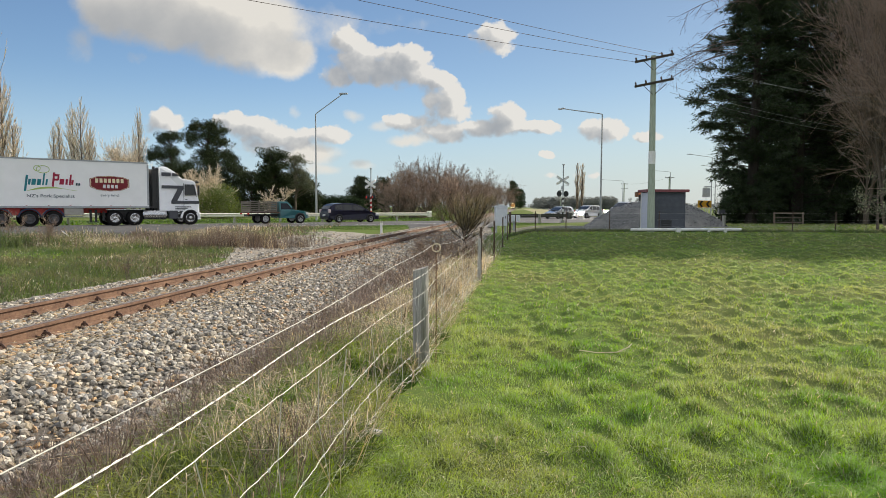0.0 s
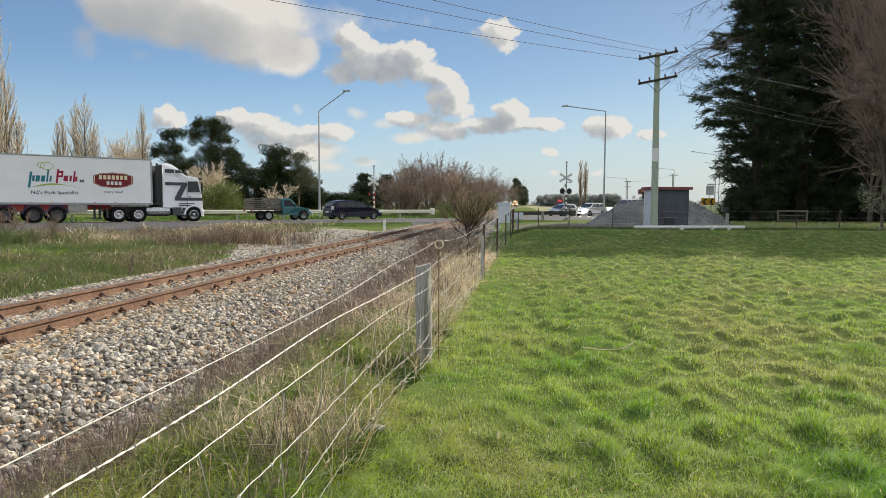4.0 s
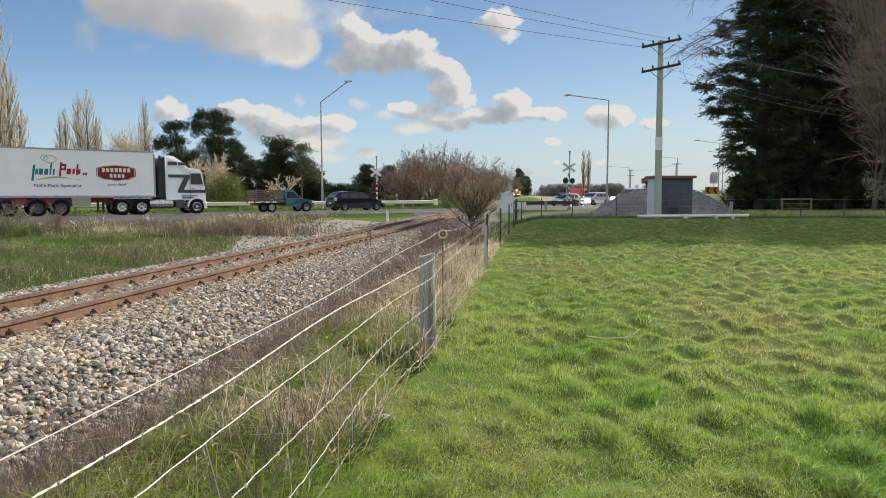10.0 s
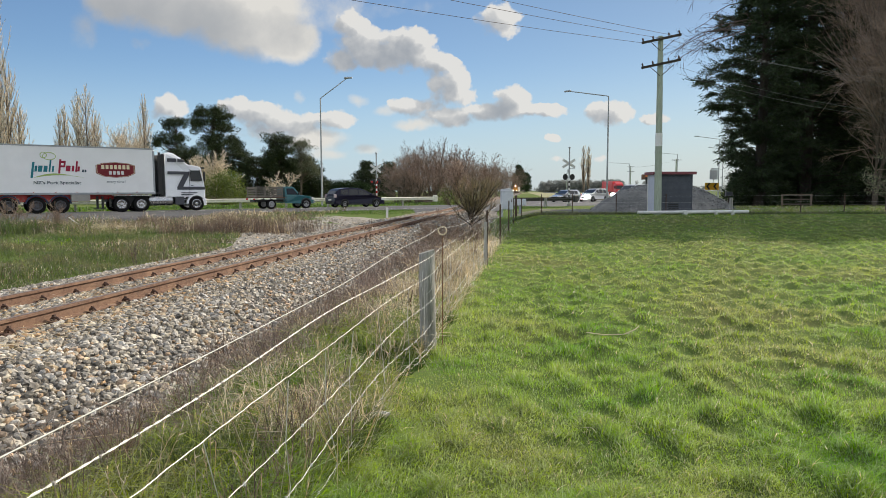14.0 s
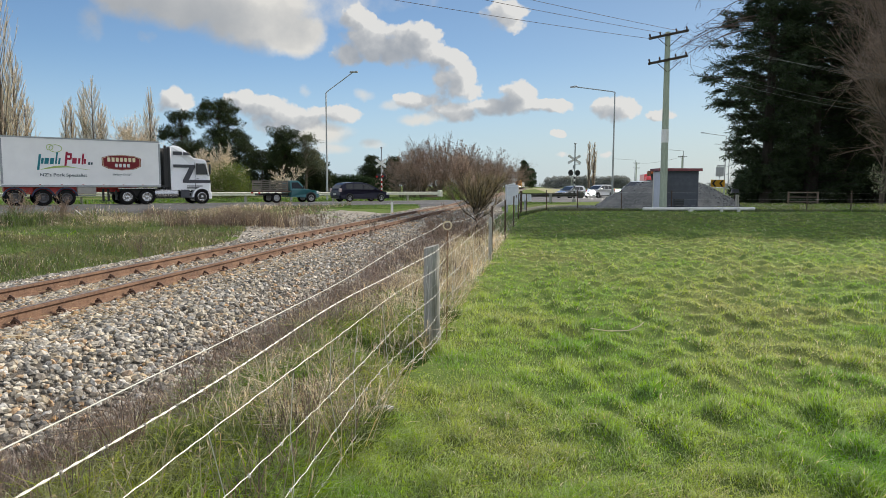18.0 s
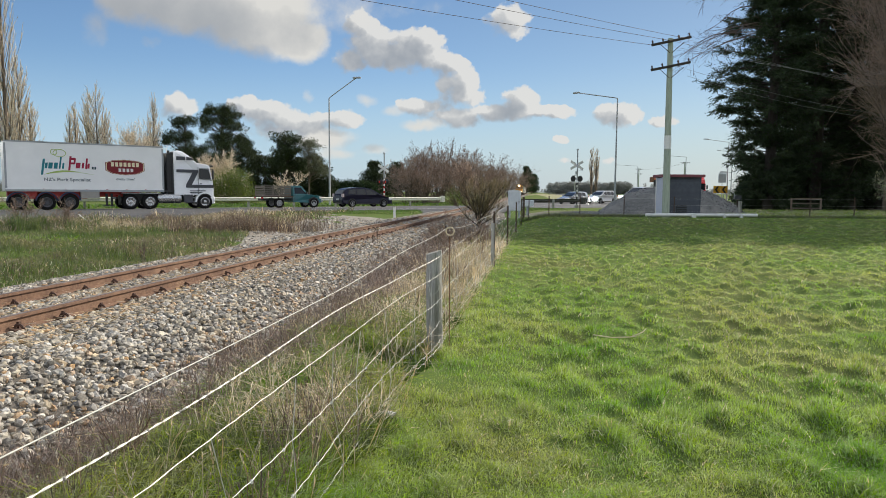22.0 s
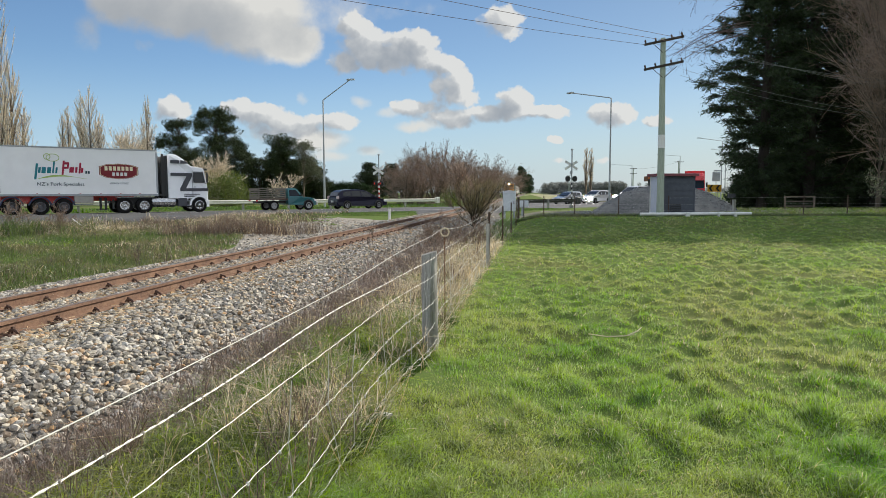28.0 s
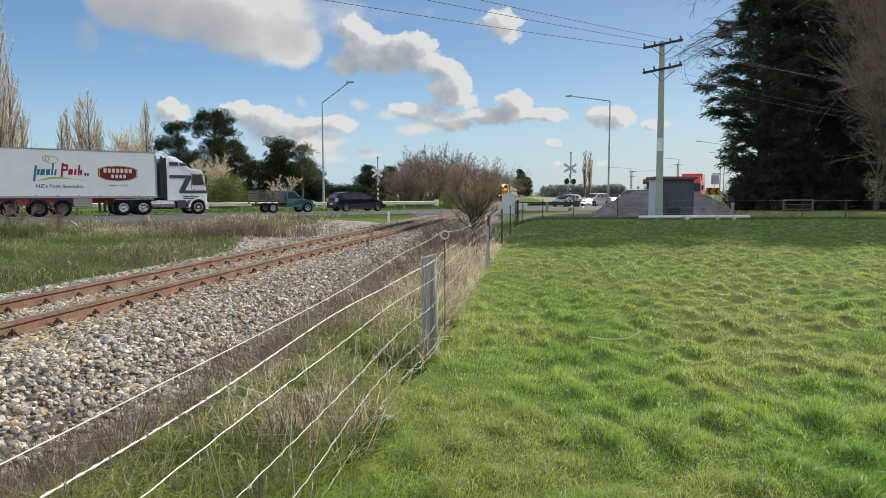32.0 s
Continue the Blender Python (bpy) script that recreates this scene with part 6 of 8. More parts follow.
trailer(0.0, 8.85, "white refrigerated trailer with food-company livery behind the tractor", True)
trailer(-9.75, 9.3, "second plain white refrigerated trailer of the lorry", False)
tractor()
ute(on_road(9.2, -0.9))
car("family_car", on_road(15.6, -0.9), NAVY, "dark navy family car waiting first at the level crossing", 4.65, 1.78, 1.56, "mpv")
# the side road beyond the crossing, where cars wait to turn in
sheet("side_road", [[(2 + 26 * a - 5 * k, 64 + 27 * a + 6.5 * k) for k in (-0.2, 0.35, 1.0)] for a in np.linspace(0, 1, 12)], ASPHALT, "grey asphalt side road beyond the crossing", "road", 0.03)


def waiting(x, y):
    return pose(x, y, float(ground_z(x, y)) + 0.03, 0, 0, ROAD_YAW + 186)


car("silver_hatchback", waiting(15.0, 80.5), CARSILVER, "silver car waiting beyond the crossing", 4.3, 1.72, 1.47, "wagon", False, "cars beyond the crossing")
car("white_wagon", waiting(19.2, 84.0), CARWHITE, "white car with headlamps on beyond the crossing", 4.6, 1.78, 1.62, "wagon", True, "cars beyond the crossing")
car("white_van", on_road(road_s(1112, 2.4) + 1.0, 2.4, True), CARWHITE, "tall white van behind the gravel heap", 4.9, 1.85, 1.95, "wagon", True, "cars beyond the crossing")


def red_lorry():
    t = thing("red_lorry", pose(70, 388, 0.42, 0, 0, -98), "bright red lorry with a high roof deflector coming to the junction", "lorry")
    prof = [(-2.2, 0.9), (-2.2, 3.2), (-1.4, 3.2), (-1.1, 3.85), (-0.35, 3.4), (-0.1, 2.95), (0.0, 1.7), (0.02, 0.5), (-0.4, 0.45)]
    part("cab_body", Geo().prism(prof, 1.22, inset=[0, 0, 0.05, 0.1, 0.1, 0.05, 0, 0, 0]), TRUCKRED, t, bevel=0.05)
    part("windscreen", Geo().ngon([(-0.06, -1.1, 2.85), (0.03, -1.12, 1.85), (0.03, 1.12, 1.85), (-0.06, 1.1, 2.85)], [[0, 1, 2, 3]]), GLASS, t)
    part("grille", Geo().box((0.02, 0, 1.1), (0.06, 1.5, 0.5)), BLACK, t)
    part("front_bumper", Geo().box((0.02, 0, 0.55), (0.25, 2.4, 0.35), b=0.05), CABW, t)
    part("cargo_box", Geo().box((-6.3, 0, 2.6), (7.8, 2.5, 3.1), b=0.05), TRUCKRED, t, "red cargo box")
    part("deflector_mark", Geo().box((-0.62, 0, 3.45), (0.05, 1.3, 0.14)), WHITE, t, "plain white bar")
    for s in (-1, 1):
        part("side_window", Geo().prism([(-1.2, 1.95), (-1.2, 2.75), (-0.3, 2.75), (-0.2, 1.95)], s * 1.235, s * 1.215), GLASS, t)
        part("headlamp", Geo().box((0.08, s * 0.95, 0.85), (0.08, 0.36, 0.2)), CLEARL, t)
        part("mirror", Geo().box((-0.05, s * 1.42, 2.3), (0.1, 0.22, 0.6), b=0.03), BLACK, t)
        for x in (-0.9, -6.9, -8.2):
            wheel(t, x, s * 1.0, 0.5, 0.35)
    part("chassis", Geo().box((-5.2, 0, 0.85), (9.5, 0.9, 0.3)), BLACK, t)
    return t


def locomotive():
    t = thing("diesel_locomotive", pose(0, 500, RAIL_Z), "yellow-orange diesel locomotive with bright headlamp approaching on the line", "locomotive")
    part("underframe", Geo().box((-8.3, 0, 1.1), (16.4, 2.6, 0.35)), BLACK, t)
    part("cab", Geo().prism([(-3.4, 1.25), (-3.4, 3.75), (-3.1, 3.9), (-1.5, 3.9), (-1.1, 3.75), (-0.9, 2.7), (-0.15, 2.6), (0.0, 1.25)], 1.38, inset=[0, 0.05, 0.3, 0.3, 0.05, 0, 0.12, 0.12]), LOCOY, t, "yellow-orange driving cab", bevel=0.05)
    part("hood", Geo().box((-9.6, 0, 2.45), (12.2, 2.1, 2.45), b=0.1), LOCOY, t, "long engine hood")
    for k in range(5):
        part("hood_door", Geo().box((-4.6 - k * 2.2, -1.06, 2.3), (1.6, 0.04, 1.6)), CHARC, t)
    part("plough", Geo().prism([(-0.3, 0.15), (-0.3, 1.0), (0.15, 1.0), (0.35, 0.2)], 1.2), BLACK, t)
    part("front_band", Geo().box((0.0, 0, 1.55), (0.06, 2.5, 0.35)), CHARC, t)
    for s in (-1, 1):
        part("windscreen", Geo().box((-0.99, s * 0.6, 3.2), (0.06, 0.9, 0.62)), GLASS, t)
        part("ditch_lamp", Geo().lathe([(0.05, 0), (0.17, 0.02), (0.17, 0.1)], 14, Matrix.Translation((0.08, s * 0.85, 1.35)) @ Matrix.Rotation(radians(-90), 4, "Y")), LOCOLIGHT, t, "lit ditch lamp")
        part("side_window", Geo().box((-2.2, s * 1.385, 3.1), (0.9, 0.04, 0.6)), GLASS, t)
    part("headlamp", Geo().lathe([(0.05, 0), (0.30, 0.02), (0.30, 0.14)], 18, Matrix.Translation((-0.92, 0, 3.66)) @ Matrix.Rotation(radians(-90), 4, "Y")), LOCOLIGHT, t, "lit amber headlamp")
    for x in (-2.2, -3.8, -5.4, -11.2, -12.8, -14.4):
        for s in (-1, 1):
            wheel(t, x, s * 0.6, 0.48, 0.14, DARKSTEEL)
    return t


def wagon(material, label):
    t = thing("container_wagon", pose(0, 520, RAIL_Z), label, "wagon", "train of container wagons")
    part("underframe", Geo().box((-7.3, 0, 0.95), (14.4, 2.3, 0.25)), BLACK, t)
    for k in range(2):
        c = part("container", Geo().box((-3.7 - 7.1 * k, 0, 2.4), (6.06, 2.44, 2.6), b=0.03), material, t, "ribbed steel container")
        for q in range(9):
            part("rib", Geo().box((-3.7 - 7.1 * k - 2.7 + q * 0.675, -1.235, 2.4), (0.22, 0.05, 2.3)), material, c)
    for x in (-2.0, -3.7, -11.0, -12.7):
        for s in (-1, 1):
            wheel(t, x, s * 0.6, 0.42, 0.13, DARKSTEEL)
    return t


RED = red_lorry()
TRAIN = [locomotive()] + [wagon(CONTGREEN if k == 0 else CONTGREY, "green container wagon behind the locomotive" if k == 0 else "pale grey container wagon in the train") for k in range(7)]


# ---- crossing signals, lamps, poles ----
def signal(x, y, turn, lit, label, up):
    """A level-crossing mast: crossbuck, two lamps on round targets, banded mast."""
    z = 0.40
    t = thing("crossing_signal", pose(x, y, z, 0, 0, turn), label, "signal", "level crossing signals")
    part("mast", Geo().tubes([(0, 0, 0)], [(0, 0, 4.95 + up)], 0.062, 0.055, 12, True), GALV, t)
    for k in range(5):
        part("band", Geo().tubes([(0, 0, 0.35 + k * 0.42)], [(0, 0, 0.56 + k * 0.42)], 0.068, 0.068, 12), TAILRED if lit else BLACK, t)
        part("band", Geo().tubes([(0, 0, 0.56 + k * 0.42)], [(0, 0, 0.77 + k * 0.42)], 0.068, 0.068, 12), WHITE, t)
    for s in (-1, 1):
        part("crossbuck_board", Geo().box((0, -0.09 - 0.015 * s, 0), (1.45, 0.02, 0.22), m=Matrix.Translation((0, 0, 3.62 + up)) @ Matrix.Rotation(radians(28 * s), 4, "Y")), WHITE, t, "white crossbuck board")
        q = part("lamp_target", Geo().lathe([(0.03, 0.02), (0.26, 0.0), (0.26, 0.03), (0.15, 0.06)], 24, Matrix.Translation((s * 0.36, -0.06, 2.42 + up)) @ Matrix.Rotation(radians(-90), 4, "X") @ Matrix.Diagonal((1, 1, -1, 1))), BLACK, t, "round black lamp target")
        part("lens", Geo().lathe([(0.02, 0), (0.115, 0.01), (0.115, 0.05)], 18, Matrix.Translation((s * 0.36, -0.15, 2.42 + up)) @ Matrix.Rotation(radians(-90), 4, "X")), SIGRED if lit else DARKLENS, q, "red lamp")
        part("hood", Geo().lathe([(0.12, 0), (0.13, 0.0), (0.13, 0.22), (0.12, 0.22)], 16, Matrix.Translation((s * 0.36, -0.30, 2.42 + up)) @ Matrix.Rotation(radians(-90), 4, "X"), caps=False), BLACK, q)
    part("lamp_arm", Geo().path([(-0.36, -0.03, 2.42 + up), (0.36, -0.03, 2.42 + up)], 0.03, 8), BLACK, t)
    part("bell", Geo().lathe([(0.03, 0), (0.12, 0.02), (0.11, 0.1), (0.04, 0.14)], 14, Matrix.Translation((0, 0, 4.95 + up))), GALV, t)
    part("small_box", Geo().box((0.06, 0, 2.95 + up), (0.2, 0.16, 0.3), b=0.02), GALV, t)
    part("foot", Geo().box((0, 0, 0.12), (0.3, 0.3, 0.26), b=0.03), CONCRETE, t)
    part("side_plate", Geo().box((-0.30, -0.02, 3.20 + up), (0.6, 0.03, 0.05)), GALV, t)
    return t


signal(-5.86, 61.2, -38, True, "level-crossing signal with lit red lamps and white crossbuck", -0.2)
signal(11.49, 59.9, 180 + 22, False, "level-crossing signal seen from behind with white crossbuck", 0.16)


def lamp_post(x, y, tip, h, rise, label, r=0.085):
    z = float(ground_z(x, y))
    t = thing("street_lamp", pose(x, y, z), label, "street lamp", "road lamps")
    part("pole", Geo().tubes([(0, 0, 0)], [(0, 0, h - z)], r, r * 0.55, 10, True), GALV, t)
    dx, dy = tip[0] - x, tip[1] - y
    p = [(0, 0, h - z - 0.02), (dx * 0.04, dy * 0.04, h - z + rise * 0.05), (dx, dy, h - z + rise)]
    part("arm", Geo().path(p, 0.045, 8), GALV, t)
    a = math.atan2(dy, dx)
    part("lantern", Geo().box((0, 0, 0), (0.75, 0.26, 0.13), b=0.04, m=Matrix.Translation((dx * 1.03, dy * 1.03, h - z + rise + 0.02)) @ Matrix.Rotation(a, 4, "Z")), GALV, t)
    part("access_box", Geo().box((0, -0.1, 1.0), (0.16, 0.1, 0.35), b=0.01), GALV, t)
    return t


lamp_post(-10.9, 61.5, (-8.36, 61.0), 10.15, 1.75, "tall grey road lamp with an angled arm", 0.10)
lamp_post(14.66, 59.0, (11.9, 62.8), 9.95, 1.0, "tall grey road lamp by the crossing", 0.09)
lamp_post(62.5, 222, (55.5, 222), 10.6, 0.4, "far grey road lamp along the highway", 0.16)
lamp_post(58.2, 165, (53.0, 165), 10.6, 0.4, "far grey road lamp along the highway", 0.13)
lamp_post(46.9, 113, (43.1, 113), 10.3, 0.5, "grey road lamp near the junction", 0.11)
lamp_post(61.0, 145, (58.2, 145), 10.6, 0.4, "grey road lamp near the junction", 0.12)


def power_pole(x, y, h, arms, label, r=0.16, lean=0.0, band=False, width=1.9, turn=0.0, mat_=None):
    z = float(ground_z(x, y)) - 0.05
    t = thing("power_pole", pose(x, y, z, 0, 0, turn), label, "power pole", "power poles")
    pole = part("pole", Geo().tubes([(0, 0, 0), (lean * 0.5, 0, h * 0.5)], [(lean * 0.5, 0, h * 0.5), (lean, 0, h)], [r * 1.2, r], [r, r * 0.8], 12, True), mat_ or POLEWOOD, t)
    for k, hh in enumerate(arms):
        lx = lean * hh / h
        m = Matrix.Translation((lx, -r - 0.04, hh)) @ Matrix.Rotation(radians(-11 if band else 0), 4, "Y")
        a = part("crossarm", Geo().box((0, 0, 0), (width, 0.09, 0.12), m=m), DARKBARK, t, "dark timber crossarm")
        for s in (-0.46, -0.2, 0.2, 0.46):
            part("insulator", Geo().lathe([(0.02, 0.0), (0.05, 0.03), (0.035, 0.07), (0.055, 0.10), (0.03, 0.17)], 10, m @ Matrix.Translation((s * width, 0, 0.06))), DARKSTEEL, a)
        for s in (-1, 1):
            part("brace", Geo().tubes([(lx + s * 0.05, -r - 0.03, hh - 0.6)], [(lx + s * width * 0.32, -r - 0.04, hh - 0.06)], 0.018, 0.018, 5), DARKSTEEL, t)
    if band:
        part("warning_band", Geo().tubes([(lean * 0.40, 0, 3.75)], [(lean * 0.46, 0, 4.45)], r * 1.06 + 0.006, r * 1.03 + 0.006, 14), WHITE, pole, "white reflective band")
    return t


power_pole(11.70, 36.0, 9.50, (9.33, 8.04), "greenish weathered power pole with two crossarms", 0.17, -0.06, True, turn=-6, width=2.05)
power_pole(68.0, 240, 10.2, (9.9, 8.2), "far power pole along the highway", 0.2, 0, False, 2.4)
power_pole(66.0, 188, 10.2, (9.9,), "far power pole along the highway", 0.2, 0, False, 2.6)
power_pole(62.0, 330, 10.0, (9.7,), "far power pole along the highway", 0.2, 0, False, 2.4)


def sagging(name, a, b, sag, r, label, material=None):
    k = np.linspace(0, 1, 24)[:, None]
    p = np.array(a) * (1 - k) + np.array(b) * k
    p[:, 2] -= (sag * 4 * k * (1 - k))[:, 0]
    tagged(part(name, Geo().path(p, r, 4), material or DARKSTEEL), label, "cable", "overhead cables")


for dx, dz in ((-0.85, -0.16), (0.25, 0.05), (0.95, 0.18)):
    sagging("power_line", (11.65 + dx, 35.8, 9.62 + dz), (-28.6 + dx * 2.2, 8.0, 10.2 + dz * 4), 0.5, 0.010, "thin overhead power line")
for k, dx in enumerate((-0.5, 0.3, 0.9)):
    sagging("power_line", (11.65 + dx, 35.9, 9.55 + 0.12 * k), (40, 46.0 + k, 8.6 - 0.35 * k), 0.5, 0.007, "thin overhead power line", LINE)
for k in range(2):
    sagging("phone_line", (12.5, 35.8, 8.25 - 0.35 * k), (40, 42.0 + k, 6.2), 1.1, 0.007, "thin sagging phone line", LINE)
sagging("power_line", (65.8, 188, 10.2), (67.8, 240, 10.2), 0.6, 0.02, "far overhead power line")


# ---- yard beside the line ----
def shed():
    x0, y0, z0 = 11.85, 37.0, 0.42
    W, D, H = 2.06, 1.25, 2.22
    t = thing("relay_shed", pose(x0, y0, z0, 0, 0, 0), "small charcoal weatherboard hut with a maroon roof edge", "shed")
    part("core", Geo().box((W / 2, D / 2, H / 2), (W - 0.06, D - 0.06, H)), SHEDGREY, t, "dark inner wall")
    n = 17
    for k in range(n):
        h = H / n
        g = Geo().ngon([(0.0, -0.032, k * h), (W, -0.032, k * h), (W, 0.002, k * h + h), (0.0, 0.002, k * h + h), (0.0, 0.03, k * h), (W, 0.03, k * h), (W, 0.03, k * h + h), (0, 0.03, k * h + h)], [[0, 1, 2, 3], [0, 4, 5, 1], [3, 2, 6, 7], [0, 3, 7, 4], [1, 5, 6, 2]])
        part("weatherboard", g, SHEDGREY, t)
    part("door", Geo().box((-0.012, D / 2, H / 2 + 0.02), (0.03, D - 0.3, H - 0.1)), PALEBLUE, t, "pale door, tinted lilac for the sky light on it")
    part("door_frame", Geo().box((-0.014, 0.07, H / 2), (0.05, 0.14, H)), PALEBLUE, t)
    part("door_frame", Geo().box((-0.014, D - 0.07, H / 2), (0.05, 0.14, H)), WHITE, t)
    part("roof", Geo().box((W / 2, D / 2, H + 0.07), (W + 0.34, D + 0.36, 0.15), b=0.015), SHEDROOF, t, "flat maroon roof and fascia")
    part("corner_trim", Geo().box((0.03, -0.016, H / 2), (0.08, 0.02, H)), SHEDGREY, t)
    part("corner_trim", Geo().box((W - 0.03, -0.016, H / 2), (0.08, 0.02, H)), SHEDGREY, t)
    v = part("vent", Geo().box((1.02, -0.036, 0.40), (0.58, 0.03, 0.54)), BLACK, t, "black louvred vent")
    for k in range(5):
        part("vent_slat", Geo().box((1.02, -0.06, 0.19 + k * 0.105), (0.54, 0.03, 0.035), m=None), SHEDGREY, v)
    part("plinth", Geo().box((W / 2, D / 2, -0.03), (W + 0.1, D + 0.1, 0.1)), CONCRETE, t)


shed()


def heap():
    xs, ys = np.linspace(-6.2, 6.2, 90), np.linspace(-3.2, 3.2, 50)
    X, Y = np.meshgrid(xs, ys)
    q = np.clip(1 - np.abs(X / 4.9) ** 1.9 - np.abs(Y / 3.0) ** 1.7, 0, 1)
    Z = 1.88 * q ** 0.85 * (1 + lumps(X, Y, 0.05, 1.6, 71)) + lumps(X, Y, 0.03, 7, 73) * (q > 0) - 0.04
    n, m = len(xs), len(ys)
    i = (np.arange(m - 1)[:, None] * n + np.arange(n - 1)[None]).ravel()
    t = thing("gravel_heap", pose(15.0, 45.2, 0.42), "heap of blue-grey gravel behind the hut", "gravel heap")
    part("heap_body", Geo().add(np.c_[X.ravel(), Y.ravel(), Z.ravel()], np.stack([i, i + 1, i + n + 1, i + n], 1)), HEAP, t)
    r = np.random.default_rng(3)
    k = r.integers(0, len(i), 6500)
    v = np.c_[X.ravel(), Y.ravel(), Z.ravel()][i[k]] + r.uniform(0, 0.12, (6500, 3)) * np.array([1, 1, 0.1])
    g = Geo(); rocks_at(v, r.uniform(0.025, 0.07, 6500), r, g, True)
    tagged(part("heap_gravel", g, HEAPSTONE, t), "loose blue-grey stones", kind="stuff")


HEAPSTONE = mat("heap_stone", (0.27, 0.27, 0.265), (0.14, 0.14, 0.138), scale=10, rough=0.95, island=0.5)
heap()


def yard_bits():
    t = thing("white_pipe", pose(10.45, 35.4, 0.60), "long white plastic pipe on brackets in front of the hut", "pipe")
    part("tube", Geo().tubes([(0, 0, 0)], [(6.0, 0.25, 0.02)], 0.085, 0.085, 14, True), PIPEW, t)
    for x in (2.55, 4.2, 5.1):
        part("bracket", Geo().box((x, 0.1, -0.08), (0.22 if x < 3 else 0.1, 0.26, 0.36), b=0.02), PIPEW, t)
    c = thing("signal_cabinet", pose(3.56, 36.0, 0.38), "pale grey steel signal cabinet on a stand at the fence end", "cabinet")
    part("housing", Geo().box((0, 0, 0.90), (0.66, 0.5, 1.02), b=0.03), CABINETW, c)
    part("lid", Geo().prism([(-0.36, 1.40), (-0.36, 1.44), (0, 1.50), (0.36, 1.44), (0.36, 1.40)], 0.28), CABINETW, c, "shallow pitched lid")
    part("door_panel", Geo().box((0.02, -0.257, 0.88), (0.54, 0.015, 0.86)), CABINETW, c)
    part("door_handle", Geo().box((0.22, -0.275, 0.85), (0.03, 0.03, 0.14)), DARKSTEEL, c)
    for s in (-1, 1):
        part("leg", Geo().box((s * 0.25, 0, 0.2), (0.07, 0.4, 0.42)), GALV, c)
    b = thing("junction_box", pose(4.75, 40.0, 0.38), "small pale grey trackside box", "box")
    part("housing", Geo().box((0, 0, 0.72), (0.70, 0.4, 0.36), b=0.03), CABINETW, b)
    part("leg", Geo().box((0, 0, 0.28), (0.12, 0.12, 0.56)), GALV, b)
    # white marker post by the road verge
    m = thing("marker_post", pose(-2.75, 34.2, float(ground_z(-2.75, 34.2)) - 0.05), "white wooden marker post beside the gravel", "marker post")
    part("post", Geo().box((0, 0, 0.5), (0.12, 0.08, 1.1), b=0.02), WHITE, m)
    part("cap", Geo().box((0, 0, 1.06), (0.13, 0.09, 0.06)), CONTGREY, m)
    # field gate beyond the drive
    g = thing("field_gate", pose(26.9, 52.6, 0.40), "grey timber-railed field gate under the dark trees", "gate")
    for z in (0.25, 0.62, 0.98):
        part("rail", Geo().box((1.15, 0, z), (2.2, 0.05, 0.085)), SLEEPER, g)
    for x in (0, 2.3):
        part("post", Geo().box((x, 0, 0.5), (0.12, 0.12, 1.1), b=0.02), SLEEPER, g)
    # chevron boards and a route sign at the junction
    for k, x in enumerate((30.0, 31.2)):
        s = thing("chevron_sign", pose(x, 75 + k, 0.40), "yellow and black chevron board at the junction", "road sign", "chevron boards")
        part("board", Geo().box((0, 0, 1.8), (0.78, 0.03, 0.80)), YELLOW, s)
        part("chevron", Geo().prism([(0.24, 1.44), (0.02, 1.44), (-0.25, 1.8), (0.02, 2.16), (0.24, 2.16), (-0.02, 1.8)], -0.017, -0.027), BLACK, s, "black arrow shape").location = (0, 0, 0)
        part("post", Geo().tubes([(0, 0.04, 0)], [(0, 0.04, 2.15)], 0.03, 0.03, 8, True), GALV, s)
    s = thing("route_sign", pose(32.6, 80, 0.40), "grey-backed road sign on a post at the junction", "road sign")
    part("board", Geo().box((0, 0, 3.2), (0.95, 0.03, 1.1)), CABINETW, s, "grey sign board seen from behind")
    part("top_board", Geo().box((0.1, 0, 3.9), (0.9, 0.03, 0.16), m=None), CABINETW, s)
    part("post", Geo().tubes([(0, 0.05, 0)], [(0, 0.05, 4.0)], 0.04, 0.04, 8, True), GALV, s)
    for x, y, h in ((34.2, 76, 2.6), (36.2, 78, 2.3)):
        p = thing("white_post", pose(x, y, 0.40), "slim white post at the junction", "post", "white posts")
        part("post", Geo().tubes([(0, 0, 0)], [(0, 0, h)], 0.06, 0.06, 8, True), WHITE, p)
    # digger arm over the gravel
    d = thing("excavator", pose(15.75, 52.0, 0.40), "orange digger parked behind the gravel heap and hut", "excavator")
    part("tracks", Geo().box((2.3, 0, 0.4), (2.6, 1.9, 0.75), b=0.2), BLACK, d)
    part("cab", Geo().box((2.2, -0.2, 1.35), (1.6, 1.5, 1.5), b=0.12), LOCOY, d)
    part("boom", Geo().prism([(2.2, 1.0), (2.4, 1.0), (1.2, 2.60), (0.6, 2.72), (0.05, 2.55), (0.1, 2.36), (0.6, 2.50), (1.05, 2.40)], 0.12), mat("orange_digger_paint", (0.62, 0.16, 0.04), (0.5, 0.13, 0.04), scale=4, rough=0.5), d, "orange boom")
    part("dipper", Geo().prism([(0.12, 2.5), (0.26, 2.5), (0.42, 1.3), (0.30, 1.3)], 0.1), BLACK, d, "dark dipper arm")
    part("bucket", Geo().box((-0.02, 0, 2.40), (0.22, 0.4, 0.4), b=0.05), RUSTROD, d)
    # wooden box letterbox by the drive
    l = thing("letterbox", pose(25.0, 58.0, 0.40), "dark letterbox on a post by the drive", "letterbox")
    part("post", Geo().box((0, 0, 0.45), (0.1, 0.1, 0.9)), DARKBARK, l)
    part("box", Geo().box((0, 0, 1.05), (0.55, 0.4, 0.35), b=0.03), CHARC, l)


